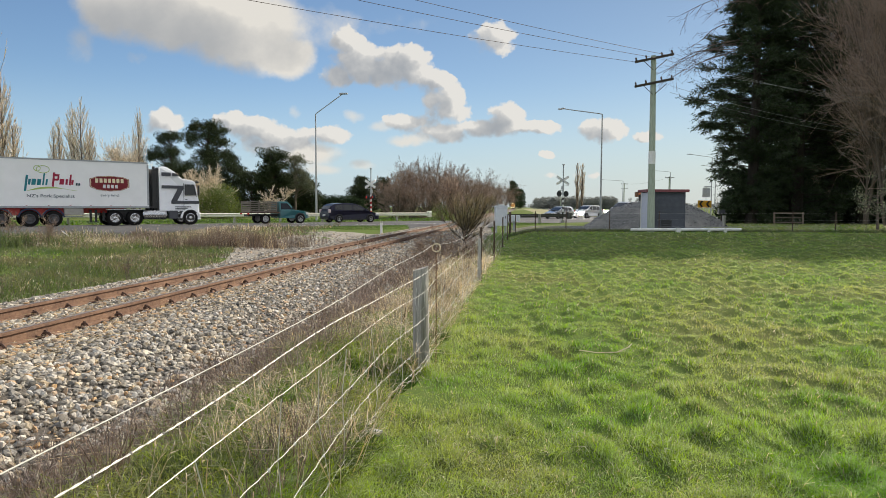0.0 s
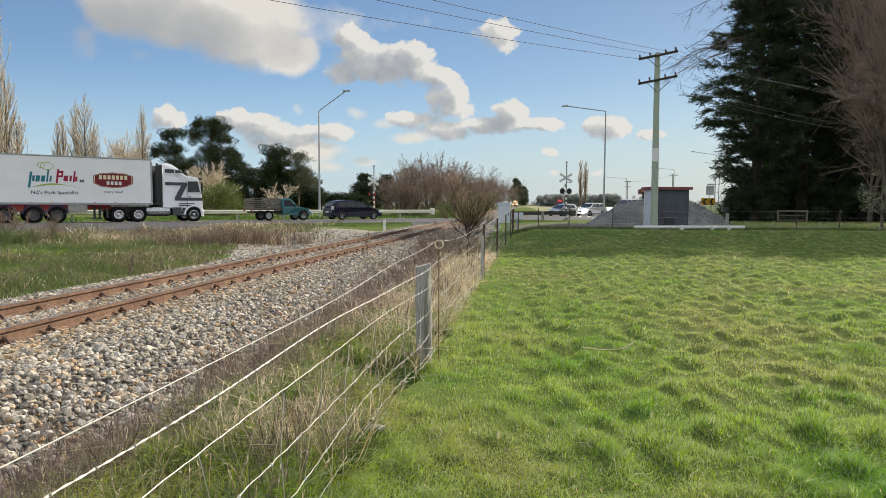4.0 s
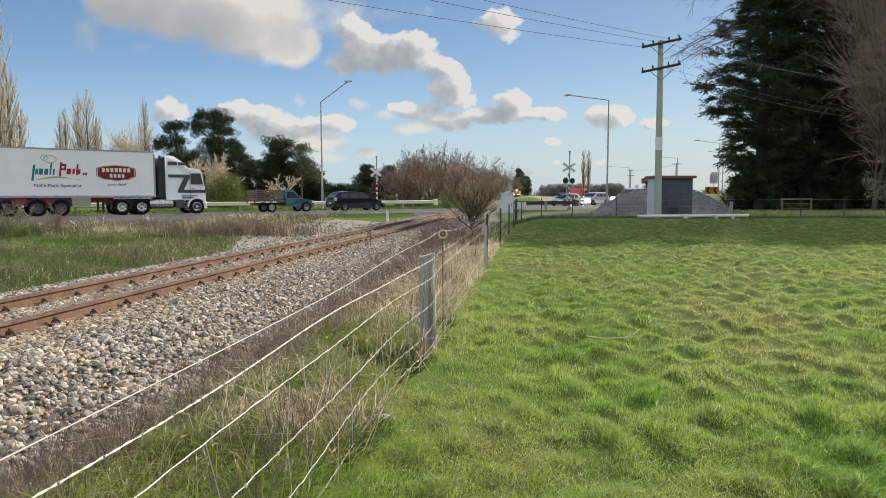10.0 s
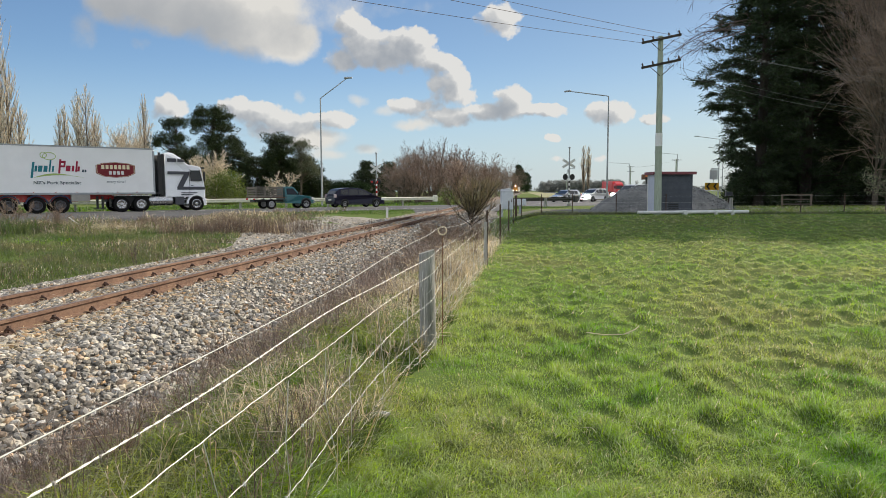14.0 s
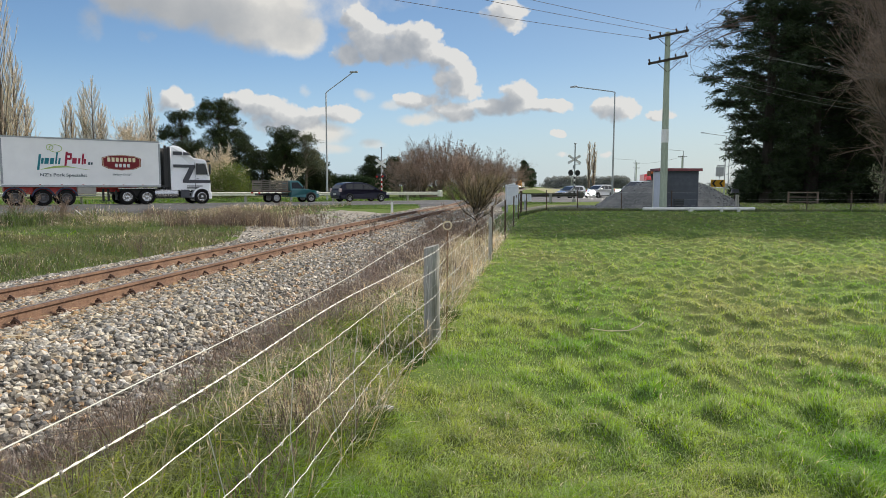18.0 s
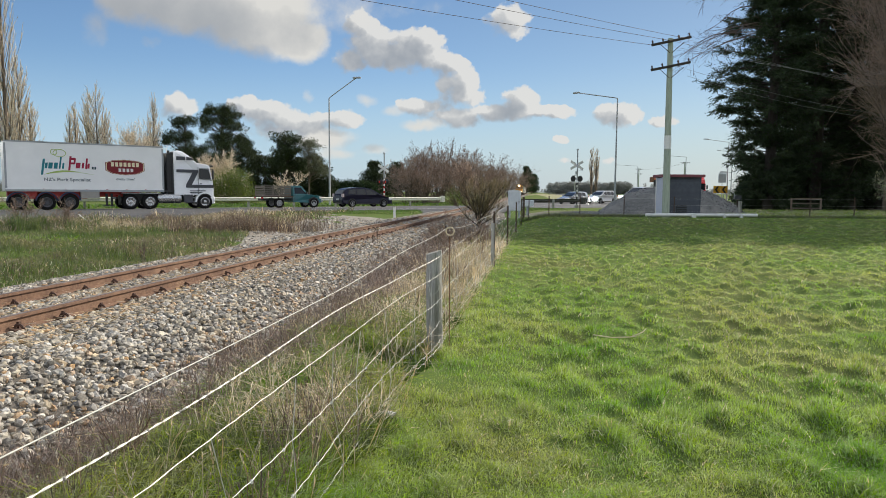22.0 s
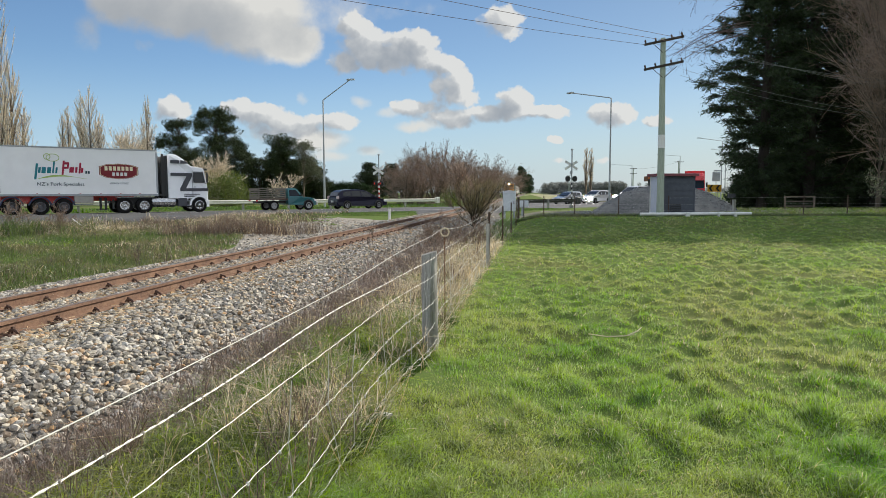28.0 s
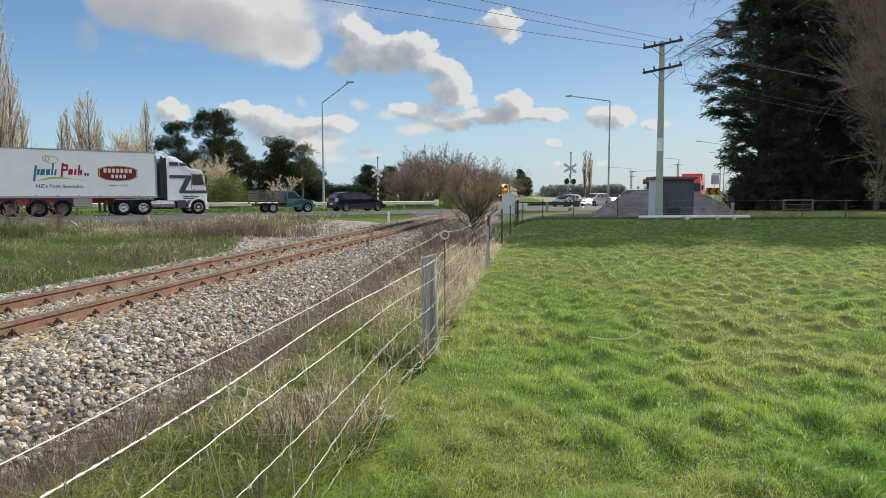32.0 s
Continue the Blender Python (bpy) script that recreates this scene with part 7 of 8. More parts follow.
yard_bits()


def guard_rail(e, s0, s1, material, label, group):
    """A W-shaped steel rail on posts along the road."""
    t = thing("guard_rail", Matrix.Identity(4), label, "guard rail", group)
    prof = [(0.0, -0.155), (0.03, -0.15), (0.06, -0.11), (0.06, -0.06), (0.0, -0.02), (0.0, 0.02), (0.06, 0.06), (0.06, 0.11), (0.03, 0.15), (0.0, 0.155)]
    sg = 1 if e < 0 else -1
    s = np.arange(s0, s1 + 0.1, 4.0)
    top = 0.62
    for a in s:
        v = np.concatenate([[road_pt(k, e + sg * (o + 0.12), ROAD_Z + top + h) for k in (a, a + 4.02)] for o, h in prof])
        i = np.arange(len(prof) - 1) * 2
        part("rail_beam", Geo().add(v, np.stack([i, i + 1, i + 3, i + 2], 1)), material, t)
        x, y, z = road_pt(a + 0.3, e)
        part("post", Geo().box((x, y, z + 0.25), (0.16, 0.16, 1.0), rz=radians(ROAD_YAW)), POSTWOOD, t)
    p = road_pt(s[-1] + 4.1, e + sg * 0.1, ROAD_Z + top)
    part("end_terminal", Geo().box(p, (0.4, 0.4, 0.6), rz=radians(ROAD_YAW), b=0.05), material, t)


guard_rail(-7.0, -44, 25, GUARD, "pale weathered steel guard rail behind the queue", "guard rails")
guard_rail(6.6, 25.5, 33, BACKLITRAIL, "steel guard rail beside the crossing, coloured dark as if backlit", "guard rails")

# ---- trees ----
RNG = np.random.default_rng(77)


def spawn(p0, p1, r0, k, spread, length, up, lo=0.25, hi=1.0, shrink=0.55):
    """k children on each parent branch: their starts, ends and radii."""
    n = len(p0)
    t = RNG.uniform(lo, hi, (n, k))
    s = (p0[:, None] + (p1 - p0)[:, None] * t[..., None]).reshape(-1, 3)
    L = np.linalg.norm(p1 - p0, axis=1)
    d = ((p1 - p0) / np.maximum(L[:, None], 1e-6))[:, None] + RNG.normal(size=(n, k, 3)) * spread + np.array([0, 0, up])
    d = (d / np.linalg.norm(d, axis=2, keepdims=True)).reshape(-1, 3)
    ln = (np.repeat(L, k) * length * RNG.uniform(0.6, 1.25, n * k) * (1.15 - 0.5 * t.ravel()))[:, None]
    return s, s + d * ln, np.repeat(r0, k) * shrink * (1.1 - 0.6 * t.ravel())


def bare_tree(name, x, y, h, width, material, label, category="tree", trunks=3, twigs=(5, 6, 6, 4), up=0.25, group="bare trees", z=None, rad=0.12, thin=0.013, bark=None):
    """A leafless tree: several stems that fork four times into fine twigs."""
    z = float(ground_z(x, y)) - 0.05 if z is None else z
    ob = thing(name, pose(x, y, z), label, category, group)
    a = RNG.uniform(0, 6.28, trunks)
    p0 = np.c_[np.cos(a) * 0.15, np.sin(a) * 0.15, np.zeros(trunks)]
    p1 = np.c_[np.cos(a) * width * 0.28, np.sin(a) * width * 0.28, h * RNG.uniform(0.5, 0.72, trunks)]
    r = np.full(trunks, rad)
    wood, fine = Geo(), Geo()
    wood.tubes(p0, p1, r, r * 0.45, 6)
    kids = (p0, p1, r)
    for lv, k in enumerate(twigs):
        kids = spawn(*kids, k, 0.55 if lv else 0.7 * width / h, (0.75, 0.6, 0.55, 0.6)[lv], up, 0.12 if lv == 0 else 0.25)
        q = np.maximum(kids[2], thin)
        if lv == len(twigs) - 1 and len(q) > 600:
            fine.slivers(kids[0], kids[1], q)
        else:
            (wood if lv < 1 else fine).tubes(kids[0], kids[1], q, q * 0.5, 4 if lv < 1 else 3)
    part("trunk", wood, bark or BARK, ob)
    part("crown", fine, material, ob, "mass of bare twigs")
    return ob


def poplar(x, y, h, w, label, rich=1.0):
    ob = thing("poplar_tree", pose(x, y, float(ground_z(x, y)) - 0.1), label, "tree", "bare poplars")
    wood = Geo().tubes([(0, 0, 0)], [(0, 0, h * 0.93)], 0.22, 0.03, 7)
    n = int(82 * rich)
    t = RNG.uniform(0.06, 0.9, n)
    a = RNG.uniform(0, 6.28, n)
    s = np.c_[np.zeros(n), np.zeros(n), t * h]
    reach = w * (0.25 + 0.75 * np.sin(np.clip(t * 1.15, 0, 1) * np.pi) ** 0.6) * RNG.uniform(0.6, 1, n)
    e = s + np.c_[np.cos(a) * reach, np.sin(a) * reach, h * RNG.uniform(0.18, 0.34, n) * (1.1 - t * 0.75)]
    r = np.full(n, 0.05) * (1.1 - t)
    wood.tubes(s, e, r, r * 0.4, 4)
    k1 = spawn(s, e, r, 7, 0.16, 0.5, 0.55)
    k2 = spawn(*k1, 5, 0.18, 0.5, 0.5)
    fine = Geo().tubes(k1[0], k1[1], np.maximum(k1[2] * 0.7, 0.013), 0.007, 3)
    fine.slivers(k2[0], k2[1], 0.014)
    part("trunk", wood, BARK, ob)
    part("crown", fine, PALETWIG, ob, "upright pale bare twigs")
    return ob


def clumps(centres, radii, per, w, l, flat=0.6, droop=0.0):
    """Leaf cards filling soft-edged clumps."""
    g = Geo()
    k = np.maximum((per * np.asarray(radii) ** 2).astype(int), 12)
    c = np.repeat(centres, k, 0); r = np.repeat(radii, k)
    d = RNG.normal(size=(len(c), 3)); d /= np.linalg.norm(d, axis=1, keepdims=True)
    p = c + d * (r * RNG.uniform(0.35, 1.0, len(c)) ** 0.6)[:, None] * np.array([1, 1, flat])
    out = d * np.array([1, 1, 0.7]) + RNG.normal(size=d.shape) * 0.5 + np.array([0, 0, -droop])
    out /= np.linalg.norm(out, axis=1, keepdims=True)
    return g.cards(p, out, w * RNG.uniform(0.6, 1.4, len(c)), l * RNG.uniform(0.6, 1.4, len(c)))


def crown_tree(name, x, y, h, w, leaf, label, first=0.25, limbs=26, per=160, size=0.2, cl=(0.8, 1.6), flat=0.6, bark=None, layered=0.0, droop=0.0, top=0.5, group="evergreen trees", sub=3):
    """A leafy tree: trunk, limbs that carry clumps of small leaves, gaps between them."""
    z = float(ground_z(x, y)) - 0.1
    ob = thing(name, pose(x, y, z), label, "tree", group)
    lean = RNG.normal(size=2) * 0.03 * h
    wood = Geo().tubes([(0, 0, 0), (lean[0] * 0.5, lean[1] * 0.5, h * 0.5)], [(lean[0] * 0.5, lean[1] * 0.5, h * 0.5), (lean[0], lean[1], h * 0.95)], [h * 0.028, h * 0.018], [h * 0.018, h * 0.004], 8)
    t = np.sort(RNG.uniform(first, 0.97, limbs))
    if layered:
        t = np.round(t / layered) * layered + RNG.normal(size=limbs) * 0.012
    a = np.arange(limbs) * 2.4 + RNG.uniform(-0.5, 0.5, limbs)
    q = (t - first) / (1 - first)
    reach = w / 2 * np.clip(np.where(q < 0.35, 0.75 + 0.7 * q, 1 - (q - 0.35) * (1 - top) / 0.65), 0.12, 1) * RNG.uniform(0.55, 1.05, limbs)
    s = np.c_[lean[0] * t, lean[1] * t, t * h]
    e = s + np.c_[np.cos(a) * reach, np.sin(a) * reach, h * (0.06 - droop * 0.10) + reach * RNG.uniform(0.0, 0.25, limbs)]
    r = h * 0.006 * (1.15 - t)
    wood.tubes(s, e, r + 0.02, r * 0.4 + 0.01, 5)
    k1 = spawn(s, e, r, sub, 0.35, 0.5, 0.05, 0.35, 1.0)
    wood.tubes(k1[0], k1[1], np.maximum(k1[2], 0.015), 0.01, 3)
    c = np.concatenate([e, k1[1], (s + e) / 2])
    rad = RNG.uniform(cl[0], cl[1], len(c)) * w / 9
    part("trunk", wood, bark or DARKBARK, ob)
    part("crown", clumps(c, rad, per * 1.5, size * 0.26, size * 1.1, flat, droop), leaf, ob, "dense evergreen foliage with gaps")
    return ob


def pine(name, x, y, h, crowns, leaf, label, r=0.26, size=0.17, thick=560, group="evergreen trees", bark=None):
    """A spreading pine: a bare stem whose limbs end in flat tufts of needles. crowns: sideways, height, half width, half height, tufts."""
    ob = thing(name, pose(x, y, float(ground_z(x, y)) - 0.1), label, "tree", group)
    lean = crowns[0][0]
    q = np.linspace(0, 1, 6)
    stem = np.c_[lean * q ** 1.6, 0.2 * np.sin(q * 4), h * 0.93 * q]
    wood = Geo().tubes(stem[:-1], stem[1:], r * (1.05 - q[:-1]), r * (1.05 - q[1:]), 8)
    tips = []
    for dx, z, rx, rz, n in crowns:
        d = RNG.normal(size=(n, 3)); d[:, 2] = d[:, 2] * 0.8 + 0.25
        d /= np.linalg.norm(d, axis=1, keepdims=True)
        tips.append(np.array([dx, 0, z]) + d * RNG.uniform(0.55, 1.0, (n, 1)) * np.array([rx, rx * 0.9, rz]))
    tips = np.concatenate(tips)
    root_z = np.clip(tips[:, 2] - RNG.uniform(0.6, 2.2, len(tips)), h * 0.2, h * 0.9)
    root = np.c_[np.interp(root_z, stem[:, 2], stem[:, 0]), np.interp(root_z, stem[:, 2], stem[:, 1]), root_z]
    mid = root * 0.45 + tips * 0.55 + RNG.normal(size=tips.shape) * 0.18
    wood.tubes(root, mid, 0.06, 0.035, 5)
    wood.tubes(mid, tips, 0.035, 0.012, 4)
    # each tuft is a loose plate of smaller tufts
    k = np.repeat(np.arange(len(tips)), 7)
    c = tips[k] + RNG.normal(size=(len(k), 3)) * np.array([0.40, 0.40, 0.20])
    rad = RNG.uniform(0.26, 0.52, len(c))
    part("trunk", wood, bark or DARKBARK, ob)
    part("crown", clumps(c, rad, thick, size * 0.30, size, 0.8, -0.25), leaf, ob, "tufts of needles with sky between them")
    return ob


def broom(name, x, y, h, w, label, group):
    """A broom-like bush: dark arching stems that end in sheaves of fine upright green-brown shoots."""
    ob = thing(name, pose(x, y, float(ground_z(x, y)) - 0.05), label, "shrub", group)
    n = 26
    a = RNG.uniform(0, 6.28, n); el = RNG.uniform(0.45, 1.3, n)
    L = h * RNG.uniform(0.45, 0.72, n)
    s = np.c_[np.cos(a) * 0.05, np.sin(a) * 0.05, RNG.uniform(0.45, 1.0, n)]
    m = s + np.c_[np.cos(a) * np.cos(el) * L * 0.5 * w / h * 1.1, np.sin(a) * np.cos(el) * L * 0.5, np.sin(el) * L * 0.42]
    e = m + np.c_[np.cos(a) * np.cos(el) * L * 0.42 * w / h * 1.1, np.sin(a) * np.cos(el) * L * 0.42, np.sin(el) * L * 0.38 + 0.16]
    wood = Geo().tubes([(0, 0, 0), (0.02, 0, 0.4)], [(0.02, 0, 0.4), (0.0, 0.02, 0.8)], [0.05, 0.04], [0.04, 0.03], 6)
    wood.tubes(s, m, 0.020, 0.013, 5)
    wood.tubes(m, e, 0.013, 0.006, 4)
    k1 = spawn(np.r_[m, s], np.r_[e, m], np.full(2 * n, 0.008), 9, 0.45, 0.75, 0.35, 0.15, 1.0)
    wood.tubes(k1[0], k1[1], 0.0055, 0.0035, 3)
    k2 = spawn(*k1, 11, 0.35, 0.8, 0.5, 0.1, 1.0)
    part("trunk", wood, DARKBARK, ob, "dark arching stems")
    part("crown", Geo().slivers(k2[0], k2[1], 0.0042), SHOOT, ob, "sheaves of fine olive shoots")
    return ob


SHOOT = leafy("olive_brown_shoots", (0.21, 0.185, 0.095), (0.29, 0.22, 0.15), 0.4, 0.2)


def shrub(name, x, y, h, w, leaf, label, n=26, per=220, size=0.10, group="roadside shrubs"):
    z = float(ground_z(x, y)) - 0.05
    ob = thing(name, pose(x, y, z), label, "shrub", group)
    a, q = RNG.uniform(0, 6.28, n), RNG.uniform(0.1, 1, n)
    rr = np.sqrt(RNG.uniform(0, 1, n)) * w / 2 * np.sqrt(np.clip(1.15 - q, 0.1, 1))
    c = np.c_[np.cos(a) * rr, np.sin(a) * rr, q * h * 0.86]
    part("stems", Geo().tubes(np.zeros((n, 3)), c, 0.03, 0.01, 4), BARK, ob)
    part("foliage", clumps(c, RNG.uniform(0.10, 0.2, n) * (w + h), per, size * 0.5, size, 0.8), leaf, ob)
    return ob


def bearing(px, d):
    """Sideways place at distance d on the bearing px."""
    return (px - 784) / 1180 * d


def frond_tree(x, y, h, prof, label, limbs=240, subs=15, per=30, fine=1.0, group="shelter belt", dead=0):
    """A shaggy conifer: limbs in all directions out to prof (height, reach), drooping sprays along them, narrow leaf fans on the sprays."""
    z = float(ground_z(x, y)) - 0.1
    ob = thing("macrocarpa_tree", pose(x, y, z), label, "tree", group)
    wood = Geo().tubes([(0, 0, 0), (0.1, 0, h * 0.5)], [(0.1, 0, h * 0.5), (0.2, 0.1, h * 0.96)], [h * 0.020, h * 0.014], [h * 0.014, 0.05], 9)
    hs, rs = zip(*prof)
    t = np.sort(RNG.uniform(0.02, 0.985, limbs)) * h
    a = np.arange(limbs) * 2.4 + RNG.uniform(-0.6, 0.6, limbs)
    full = np.interp(t, hs, rs)
    reach = full * np.clip(RNG.normal(0.82, 0.16, limbs), 0.4, 1.08) * (1 + 0.10 * np.sin(a * 3 + t * 0.9))
    s = np.c_[np.zeros(limbs), np.zeros(limbs), t - reach * 0.12]
    e = s + np.c_[np.cos(a) * reach, np.sin(a) * reach, reach * RNG.uniform(-0.22, 0.42, limbs)]
    e[:, 2] = np.maximum(e[:, 2], 0.3)
    r = 0.02 + 0.010 * reach
    wood.tubes(s, e, r, 0.02, 4)
    k = np.repeat(np.arange(limbs), subs)
    q = RNG.uniform(0.12, 1.0, len(k)) ** 0.8
    p0 = s[k] + (e - s)[k] * q[:, None]
    d = (e - s)[k] / reach[k][:, None]
    side = np.c_[-np.sin(a[k]), np.cos(a[k]), np.zeros(len(k))] * RNG.choice([-1, 1], len(k))[:, None]
    d2 = d * 0.75 + side * RNG.uniform(0.05, 0.7, len(k))[:, None] + np.c_[np.zeros((len(k), 2)), RNG.normal(-0.06, 0.28, len(k))]
    ln = (reach[k] * 0.12 + 0.55) * RNG.uniform(0.5, 1.3, len(k))
    p1 = p0 + d2 * ln[:, None]
    wood.tubes(p0, p1, 0.014, 0.005, 3)
    j = np.repeat(np.arange(len(k)), per)
    u = RNG.uniform(0.0, 1.05, len(j))
    c = p0[j] + (p1 - p0)[j] * u[:, None] + RNG.normal(size=(len(j), 3)) * np.array([0.14, 0.14, 0.08])
    dd = d2[j] + RNG.normal(size=(len(j), 3)) * 0.5 + np.array([0, 0, -0.15])
    dd /= np.linalg.norm(dd, axis=1, keepdims=True)
    g = Geo().cards(c, dd, RNG.uniform(0.045, 0.085, len(j)) * fine, RNG.uniform(0.18, 0.46, len(j)) * fine)
    if dead:
        m = dead
        hz = h * RNG.uniform(0.60, 0.80, m)
        an = RNG.normal(3.1, 0.35, m)
        pts = []
        for z0, aa in zip(hz, an):
            L, q = RNG.uniform(5.0, 7.6), np.linspace(0, 1, 7)
            pts.append(np.c_[np.cos(aa) * L * q, np.sin(aa) * L * q, z0 + 1.6 * q - 3.2 * q * q] + np.cumsum(RNG.normal(size=(7, 3)) * 0.10, 0))
        for p in pts:
            rr = np.linspace(0.06, 0.022, 6)
            limb = Geo().tubes(p[:-1], p[1:], rr, rr * 0.85, 5)
            k1 = spawn(p[:-1], p[1:], rr, 3, 0.75, 1.4, -0.05, 0.1, 1.0)
            limb.tubes(k1[0], k1[1], np.maximum(k1[2], 0.013), 0.008, 3)
            k2 = spawn(*k1, 3, 0.6, 0.6, -0.1)
            limb.tubes(k2[0], k2[1], 0.010, 0.006, 3)
            part("dead_limb", limb, DARKTWIG, ob, "bare dead limb")
    part("trunk", wood, DARKBARK, ob)
    part("crown", g, CONIFER, ob, "layered drooping sprays of dark foliage")
    return ob


EDGE_TREE = ((0, 2.2), (3.2, 2.4), (4.4, 3.4), (6.4, 3.6), (8.0, 4.3), (9.8, 6.3), (11.6, 5.7), (13.4, 5.2), (15, 4.0), (17, 2.4), (21, 1.8), (24, 0.4))
FULL_TREE = ((0, 4.0), (3.0, 4.6), (8, 6.0), (12, 6.2), (20, 5.2), (26, 4.0), (32, 0.5))
STEM_TREE = ((0, 0.2), (3.0, 0.4), (4.2, 3.6), (8, 6.0), (12, 6.2), (20, 5.2), (26, 4.0), (32, 0.5))
TALL_TREE = ((0, 0.1), (19, 0.3), (21.5, 5.2), (26, 6.4), (31, 5.4), (35, 1.0))
CLEAR_TREE = ((0, 0.1), (10.5, 0.3), (12, 4.0), (16, 5.0), (19, 3.6), (22, 0.4))


def build_trees():
    # dark shelter belt beside the yard
    dark = "tall dark macrocarpa conifer with drooping shaggy foliage"
    frond_tree(bearing(1346, 58), 58, 24, EDGE_TREE, dark, 230, 16, 34, dead=9)
    for px, y, h, prof in ((1425, 60, 30, FULL_TREE), (1488, 61, 31, STEM_TREE), (1545, 62, 31, STEM_TREE)):
        frond_tree(bearing(px, y), y, h, prof, dark, 185, 15, 30)
    for px, y, h in ((1395, 69, 15),):
        frond_tree(bearing(px, y), y, h, FULL_TREE, dark, 130, 13, 18, 1.6)
    # out of view: added so that their high crowns shade a band of field
    for x, y in ((45, 62), (51.5, 62), (58, 61), (64.5, 61)):
        frond_tree(x, y, 35, TALL_TREE, "unseen very tall conifer added to shade the field, high crown", 150, 12, 16, 2.2)
    # two more behind the belt, added to thicken its shadow
    for px, y in ((1455, 67), (1520, 68)):
        frond_tree(bearing(px, y), y, 33, FULL_TREE, dark, 130, 12, 14, 2.0)
    # nearer unseen row, added for the same shadow band
    for x, y in ((39.5, 48), (45.5, 47), (51, 48.5), (57, 49)):
        frond_tree(x, y, 21.5, CLEAR_TREE, "unseen tall conifer added to shade the field, high crown", 130, 11, 14, 2.0)
    for px, y, h, w in ((1338, 60, 3.4, 4.4), (1372, 62, 4, 6), (1410, 63, 4, 7), (1450, 66, 4.5, 7), (1490, 67, 4.5, 7), (1530, 67, 4.5, 8), (1580, 66, 4.5, 8)):
        shrub("dark_shrub", bearing(px, y), y, h, w, CONIFER, "dark evergreen undergrowth below the conifers", 40, 110, 0.3, "undergrowth")
    for px, y, h, w in ((1548, 52, 17, 5), (1590, 50, 19, 6), (1660, 47, 19, 6)):
        bare_tree("bare_roadside_tree", bearing(px, y), y, h, w, YARDTWIG, "leafless brown tree in front of the dark conifers", trunks=3, twigs=(12, 9, 8, 5), thin=0.008, rad=0.10, group="leafless yard trees", up=0.10)
    crown_tree("lichened_tree", bearing(1574, 40), 40, 3.3, 3.2, LICHEN, "pale grey-green lichened small tree at the drive", first=0.25, limbs=20, per=60, size=0.13, cl=(0.5, 0.9), flat=0.6, bark=BARK, group="yard trees")
    # pines over the road
    pine("pine_tree", bearing(384, 84), 84, 12.3, ((0.2, 9.8, 2.9, 2.1, 40), (1.3, 7.0, 2.9, 1.5, 24), (-1.0, 7.0, 2.0, 1.0, 8)), PINE, "spreading dark green pine over the road")
    pine("pine_tree", bearing(322, 88), 88, 11.6, ((-0.1, 9.7, 1.5, 1.5, 14), (-1.1, 8.0, 1.9, 1.1, 13), (0.5, 6.7, 1.8, 1.1, 12)), PINE, "dark pine with a lopsided crown over the road")
    pine("pine_tree", bearing(498, 85), 85, 9.0, ((0.0, 7.7, 1.4, 1.0, 16), (0.2, 6.2, 1.9, 0.8, 18), (0.1, 4.8, 2.2, 1.0, 20)), PINE, "tall dark pine in the roadside clump", 0.2)
    pine("gum_tree", bearing(538, 87), 87, 8.2, ((0.0, 7.0, 1.1, 1.1, 13), (0.5, 5.4, 1.5, 1.1, 13), (0.9, 4.0, 1.5, 0.9, 12)), OLIVE, "olive-grey gum tree with thin foliage", 0.15, 0.15, 330, bark=BARK)
    for px, y, h, w in ((312, 92, 6.0, 5), (345, 94, 6.4, 6), (390, 92, 6.0, 6), (430, 93, 6.6, 5), (462, 90, 5.8, 5), (490, 92, 5.4, 5), (520, 90, 5.4, 5), (548, 92, 6.0, 4), (568, 91, 4.6, 3.4)):
        crown_tree("dark_conifer", bearing(px, y), y, h, w, PINE, "low dense dark conifer in the roadside clump", first=0.05, limbs=36, per=110, size=0.24, cl=(1.0, 1.7), flat=0.6, top=0.5)
    # bare poplars behind the lorry
    for px, y, h, w in ((6, 60, 22.0, 1.5), (30, 62, 13.4, 1.1), (48, 64, 9.6, 1.1), (-34, 66, 19, 2.0), (118, 100, 13.2, 0.8), (128, 101, 14.0, 0.8), (152, 100, 15.6, 1.5), (166, 99, 16.6, 1.9), (180, 102, 13.0, 1.2), (266, 100, 14.8, 1.1)):
        poplar(bearing(px, y), y, h, w, "tall bare poplar with pale upright twigs", 1.0)
    for px, y, h, w in ((220, 100, 9.6, 4.4), (238, 102, 10.6, 4.4), (254, 104, 10.4, 4.4)):
        bare_tree("bare_pale_tree", bearing(px, y), y, h, w, PALETWIG, "bare pale-twigged tree behind the lorry", trunks=5, twigs=(7, 6, 6, 4), thin=0.017, group="bare pale trees", up=0.3)
    for px in (1035.5, 1044.0):
        poplar(bearing(px, 110), 110, 8.9, 0.55, "slim bare poplar beyond the crossing", 0.6)
    # shrubs and hedge by the guard rail
    shrub("roadside_shrub", bearing(404, 70), 70, 3.5, 4.6, YGREEN, "rounded yellow-green evergreen shrub by the guard rail", 40, 150, 0.16)
    bare_tree("budding_shrub", bearing(376, 75), 75, 5.0, 4.0, PALETWIG, "pale budding shrub behind the cab", "shrub", trunks=6, twigs=(8, 7, 6, 4), thin=0.016, rad=0.05, group="budding shrubs")
    bare_tree("budding_shrub", bearing(505, 72), 72, 3.4, 3.0, PALETWIG, "pale bare shrub in front of the dark pines", "shrub", trunks=4, twigs=(6, 6, 5, 3), thin=0.014, rad=0.05, group="budding shrubs")
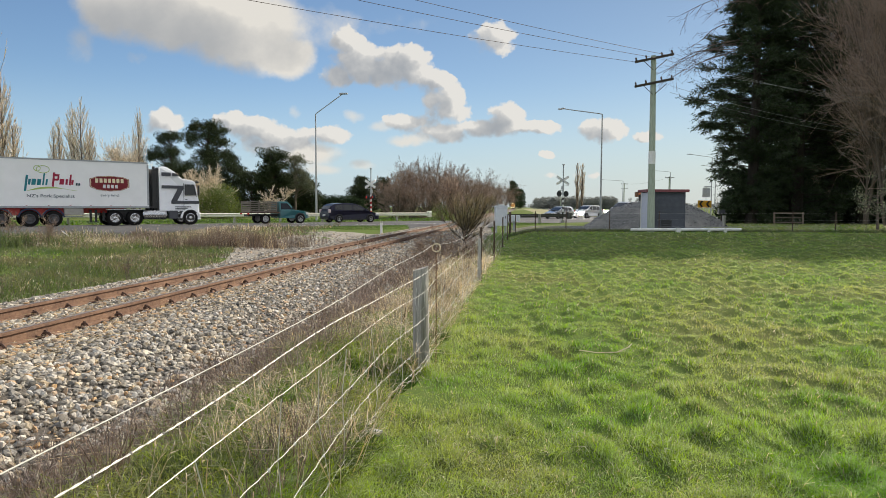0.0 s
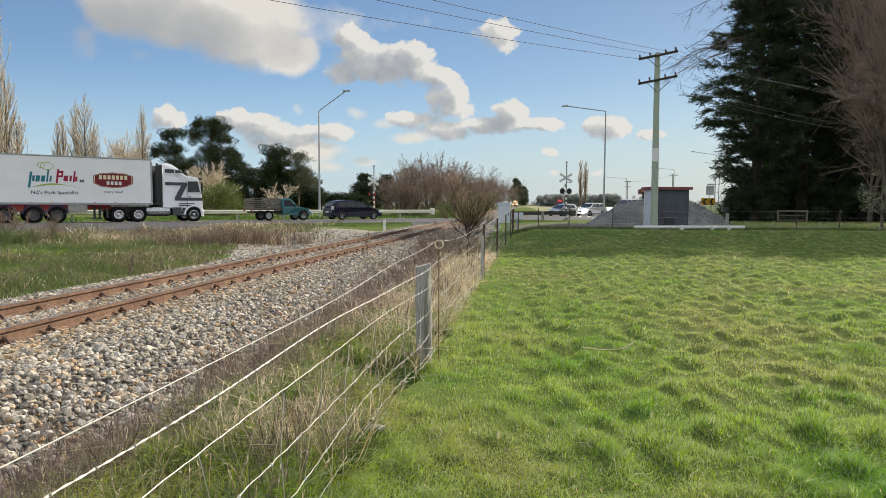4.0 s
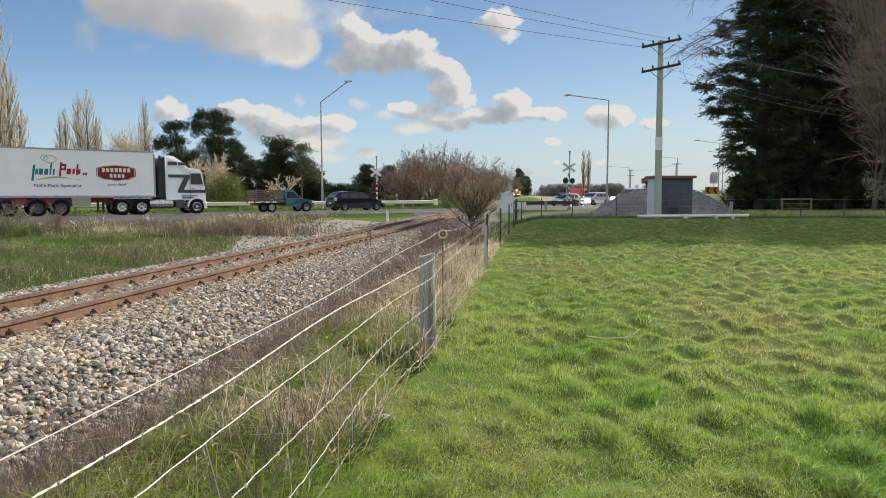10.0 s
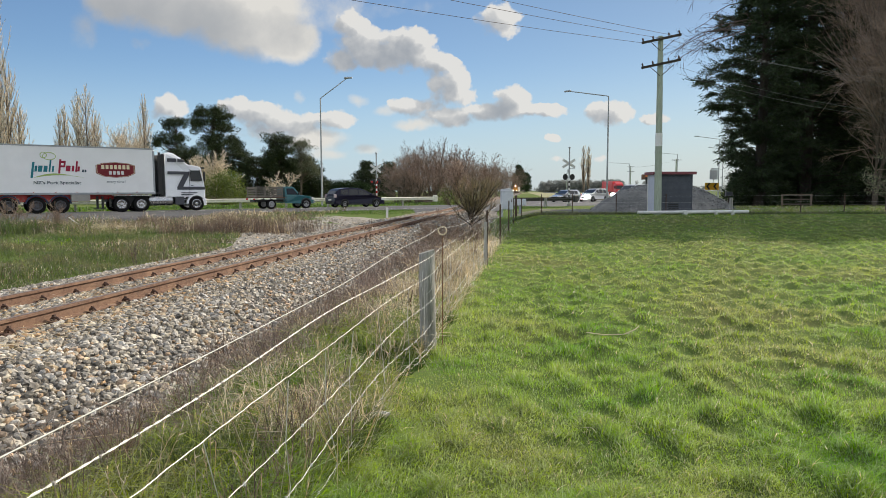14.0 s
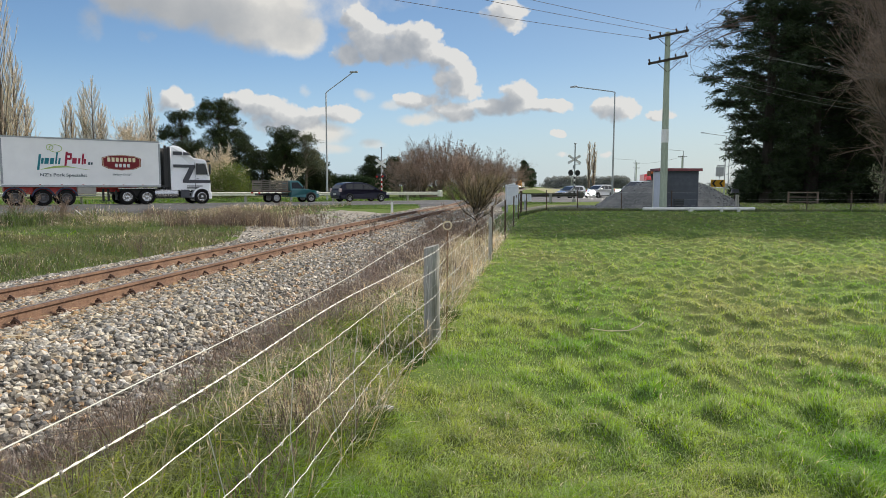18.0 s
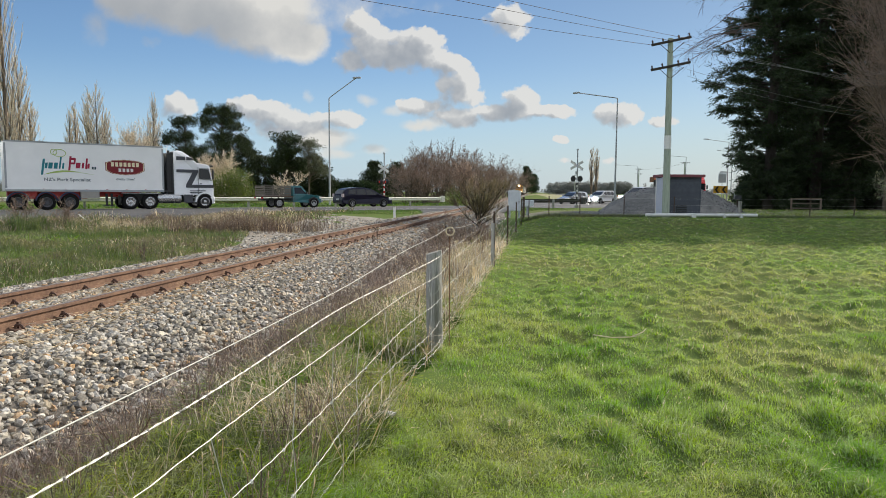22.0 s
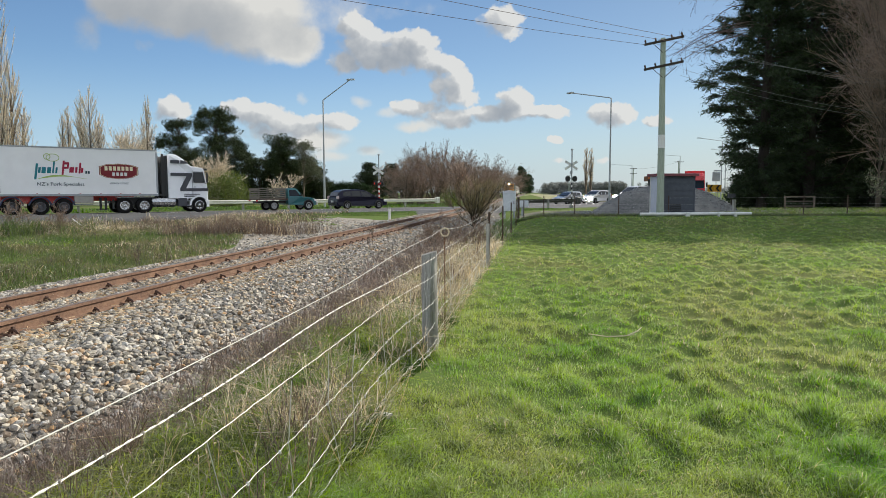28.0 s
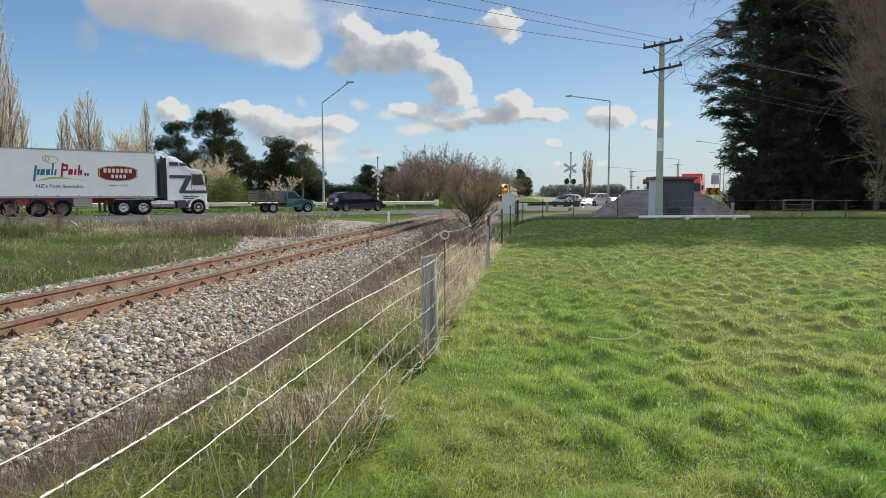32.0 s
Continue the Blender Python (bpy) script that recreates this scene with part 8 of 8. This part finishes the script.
    for k in range(8):
        px = 578 + k * 10
        shrub("hedge_bush", bearing(px, 96), 96, 3.0 - 0.06 * k, 2.2, HEDGE, "dark green clipped hedge bush", 34, 240, 0.2, "roadside hedge")
    crown_tree("dark_conifer", bearing(657, 100), 100, 5.4, 4.4, PINE, "dark conifer behind the crossing signal", first=0.05, limbs=34, per=170, size=0.26, cl=(1.0, 1.7), flat=0.7, top=0.3)
    crown_tree("dark_conifer", bearing(690, 104), 104, 5.6, 3.6, PINE, "dark conifer behind the crossing signal", first=0.05, limbs=30, per=170, size=0.26, cl=(1.0, 1.7), flat=0.7, top=0.3)
    # leafless grove beyond the crossing
    for px, y, h, w in ((706, 80, 5.4, 5), (728, 82, 6.5, 5), (748, 84, 7.2, 5.5), (770, 88, 7.4, 6), (792, 92, 7.5, 6), (812, 96, 7.3, 6), (834, 104, 7.3, 6), (852, 118, 7.8, 6), (868, 140, 8.6, 7), (882, 180, 9.8, 9), (893, 225, 11.4, 10), (905, 290, 13.0, 12),
                        (860, 114, 6.4, 6), (876, 150, 7.6, 8), (888, 190, 8.6, 9), (718, 76, 4.2, 4), (742, 76, 4.6, 4), (768, 78, 4.8, 5), (798, 82, 4.8, 5), (822, 90, 5.0, 5), (846, 108, 5.6, 6)):
        bare_tree("bare_grove_tree", bearing(px, y), y, h, w, TWIG, "leafless brown tree in the grove beyond the crossing", trunks=6, twigs=(7, 6, 5, 4), thin=0.011, rad=0.08, group="leafless grove", up=0.06)
    bare_tree("blossoming_tree", bearing(812, 84), 84, 5.6, 3.0, BLOSSOM, "pale pinkish budding tree in the grove", trunks=4, twigs=(7, 6, 6, 4), thin=0.02, rad=0.07, group="budding shrubs")
    shrub("gorse_bush", bearing(797, 69), 69, 1.9, 2.3, YGREEN, "yellow-green gorse at the guard rail end", 26, 150, 0.12)
    for px, y, h, w in ((921, 540, 21.0, 10), (931, 580, 17, 10)):
        crown_tree("far_conifer", bearing(px, y), y, h, w, HEDGE, "far dark conifer beside the line", first=0.05, limbs=34, per=24, size=1.0, cl=(0.9, 1.5), flat=0.8, top=0.25, group="far conifers")
    # spreading bush inside the fence
    broom("spreading_bush", 1.12, 24.0, 2.2, 2.1, "spreading olive-brown broom bush beside the fence", "lineside bushes")
    for x, y, h, w in ((0.3, 22, 1.2, 1.6), (-0.1, 19.5, 0.9, 1.2), (0.9, 20.2, 0.9, 1.0)):
        bare_tree("bramble_bush", x, y, h, w, TWIG, "tangled bare brambles along the fence", "shrub", trunks=7, twigs=(5, 5, 4, 2), thin=0.005, rad=0.012, group="lineside bushes", up=0.0)
    # saplings and tall weeds on the far bank
    for x, y, h in ((-16.9, 26.5, 1.5), (-15.8, 26.9, 1.3)):
        bare_tree("bank_sapling", x, y, h, 1.3, TWIG, "thin leafless sapling on the grassy bank", "shrub", trunks=5, twigs=(6, 5, 4, 2), thin=0.005, rad=0.012, group="bank saplings")
    for x, y, h in ((-5.9, 27.5, 0.75), (-5.5, 27.9, 0.8), (-5.1, 28.0, 0.7), (-1.9, 17.6, 1.15), (-6.3, 15.1, 0.6), (-6.9, 14.8, 0.65)):
        bare_tree("dead_weed", x, y, h, 0.3, BROWNSTALK, "single dead weed stalk in the stones", "weed", trunks=2, twigs=(3, 3, 2), thin=0.005, rad=0.008, group="dead weeds", up=0.5)
    # far woods on the horizon, in the leaf colour paled for haze
    def wood(name, x0, x1, y, h, n, label, leaf=HAZEWOOD):
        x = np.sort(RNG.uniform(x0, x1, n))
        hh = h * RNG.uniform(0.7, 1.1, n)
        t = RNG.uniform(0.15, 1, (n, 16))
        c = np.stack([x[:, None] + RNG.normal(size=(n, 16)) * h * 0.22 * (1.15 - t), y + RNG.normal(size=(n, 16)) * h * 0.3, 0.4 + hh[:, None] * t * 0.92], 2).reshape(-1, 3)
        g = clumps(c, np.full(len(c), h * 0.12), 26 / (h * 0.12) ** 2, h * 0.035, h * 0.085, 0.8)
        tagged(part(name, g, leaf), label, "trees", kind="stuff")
    wood("far_pine_wood", bearing(962, 430), bearing(1104, 430), 430, 8.2, 150, "far pine wood on the horizon, greyed in colour for haze")
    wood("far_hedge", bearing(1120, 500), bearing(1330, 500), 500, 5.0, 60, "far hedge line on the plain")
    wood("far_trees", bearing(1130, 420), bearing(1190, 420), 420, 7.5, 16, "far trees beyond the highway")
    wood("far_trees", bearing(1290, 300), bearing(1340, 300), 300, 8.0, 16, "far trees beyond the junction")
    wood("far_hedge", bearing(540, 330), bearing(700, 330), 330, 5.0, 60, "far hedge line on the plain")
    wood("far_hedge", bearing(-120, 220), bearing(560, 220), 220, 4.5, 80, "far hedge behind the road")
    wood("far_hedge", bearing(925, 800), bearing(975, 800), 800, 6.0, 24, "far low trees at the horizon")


build_trees()


# ---- what moves ----
def motions():
    # the train: nose at dist(t) along the line, wagons behind it
    def on_line(y):
        y0 = y + 8
        x, x0 = float(track_x(y)), float(track_x(y0))
        return pose(x, y, RAIL_Z, 0, 0, math.degrees(math.atan2(y - y0, x - x0)))
    for k, ob in enumerate(TRAIN):
        back = 0 if k == 0 else 17.2 + 14.8 * (k - 1)
        walk(ob, [(t, on_line(154 + (32 - t) * 10.2 + back)) for t in range(0, 33, 2)])
    # the red lorry comes down the highway and stops at the junction
    rows = [(0, 75, 430, -98), (3, 69.5, 386, -98), (6, 64.5, 343, -96), (8, 61.7, 316, -90), (9.5, 61.0, 290, -72), (11, 58.6, 255, -68), (13, 53.6, 212, -68), (14, 53.0, 198, -80), (15, 50.8, 184, -92), (17, 46.2, 158, -98),
            (19.5, 42.5, 127, -100), (22, 38.2, 103, -101), (25, 35.0, 92, -103), (27, 33.2, 88, -107), (29, 32.2, 86, -112), (32, 31.8, 85.6, -114)]
    walk(RED, [(t, pose(x, y, 0.42, 0, 0, a)) for t, x, y, a in rows])


motions()
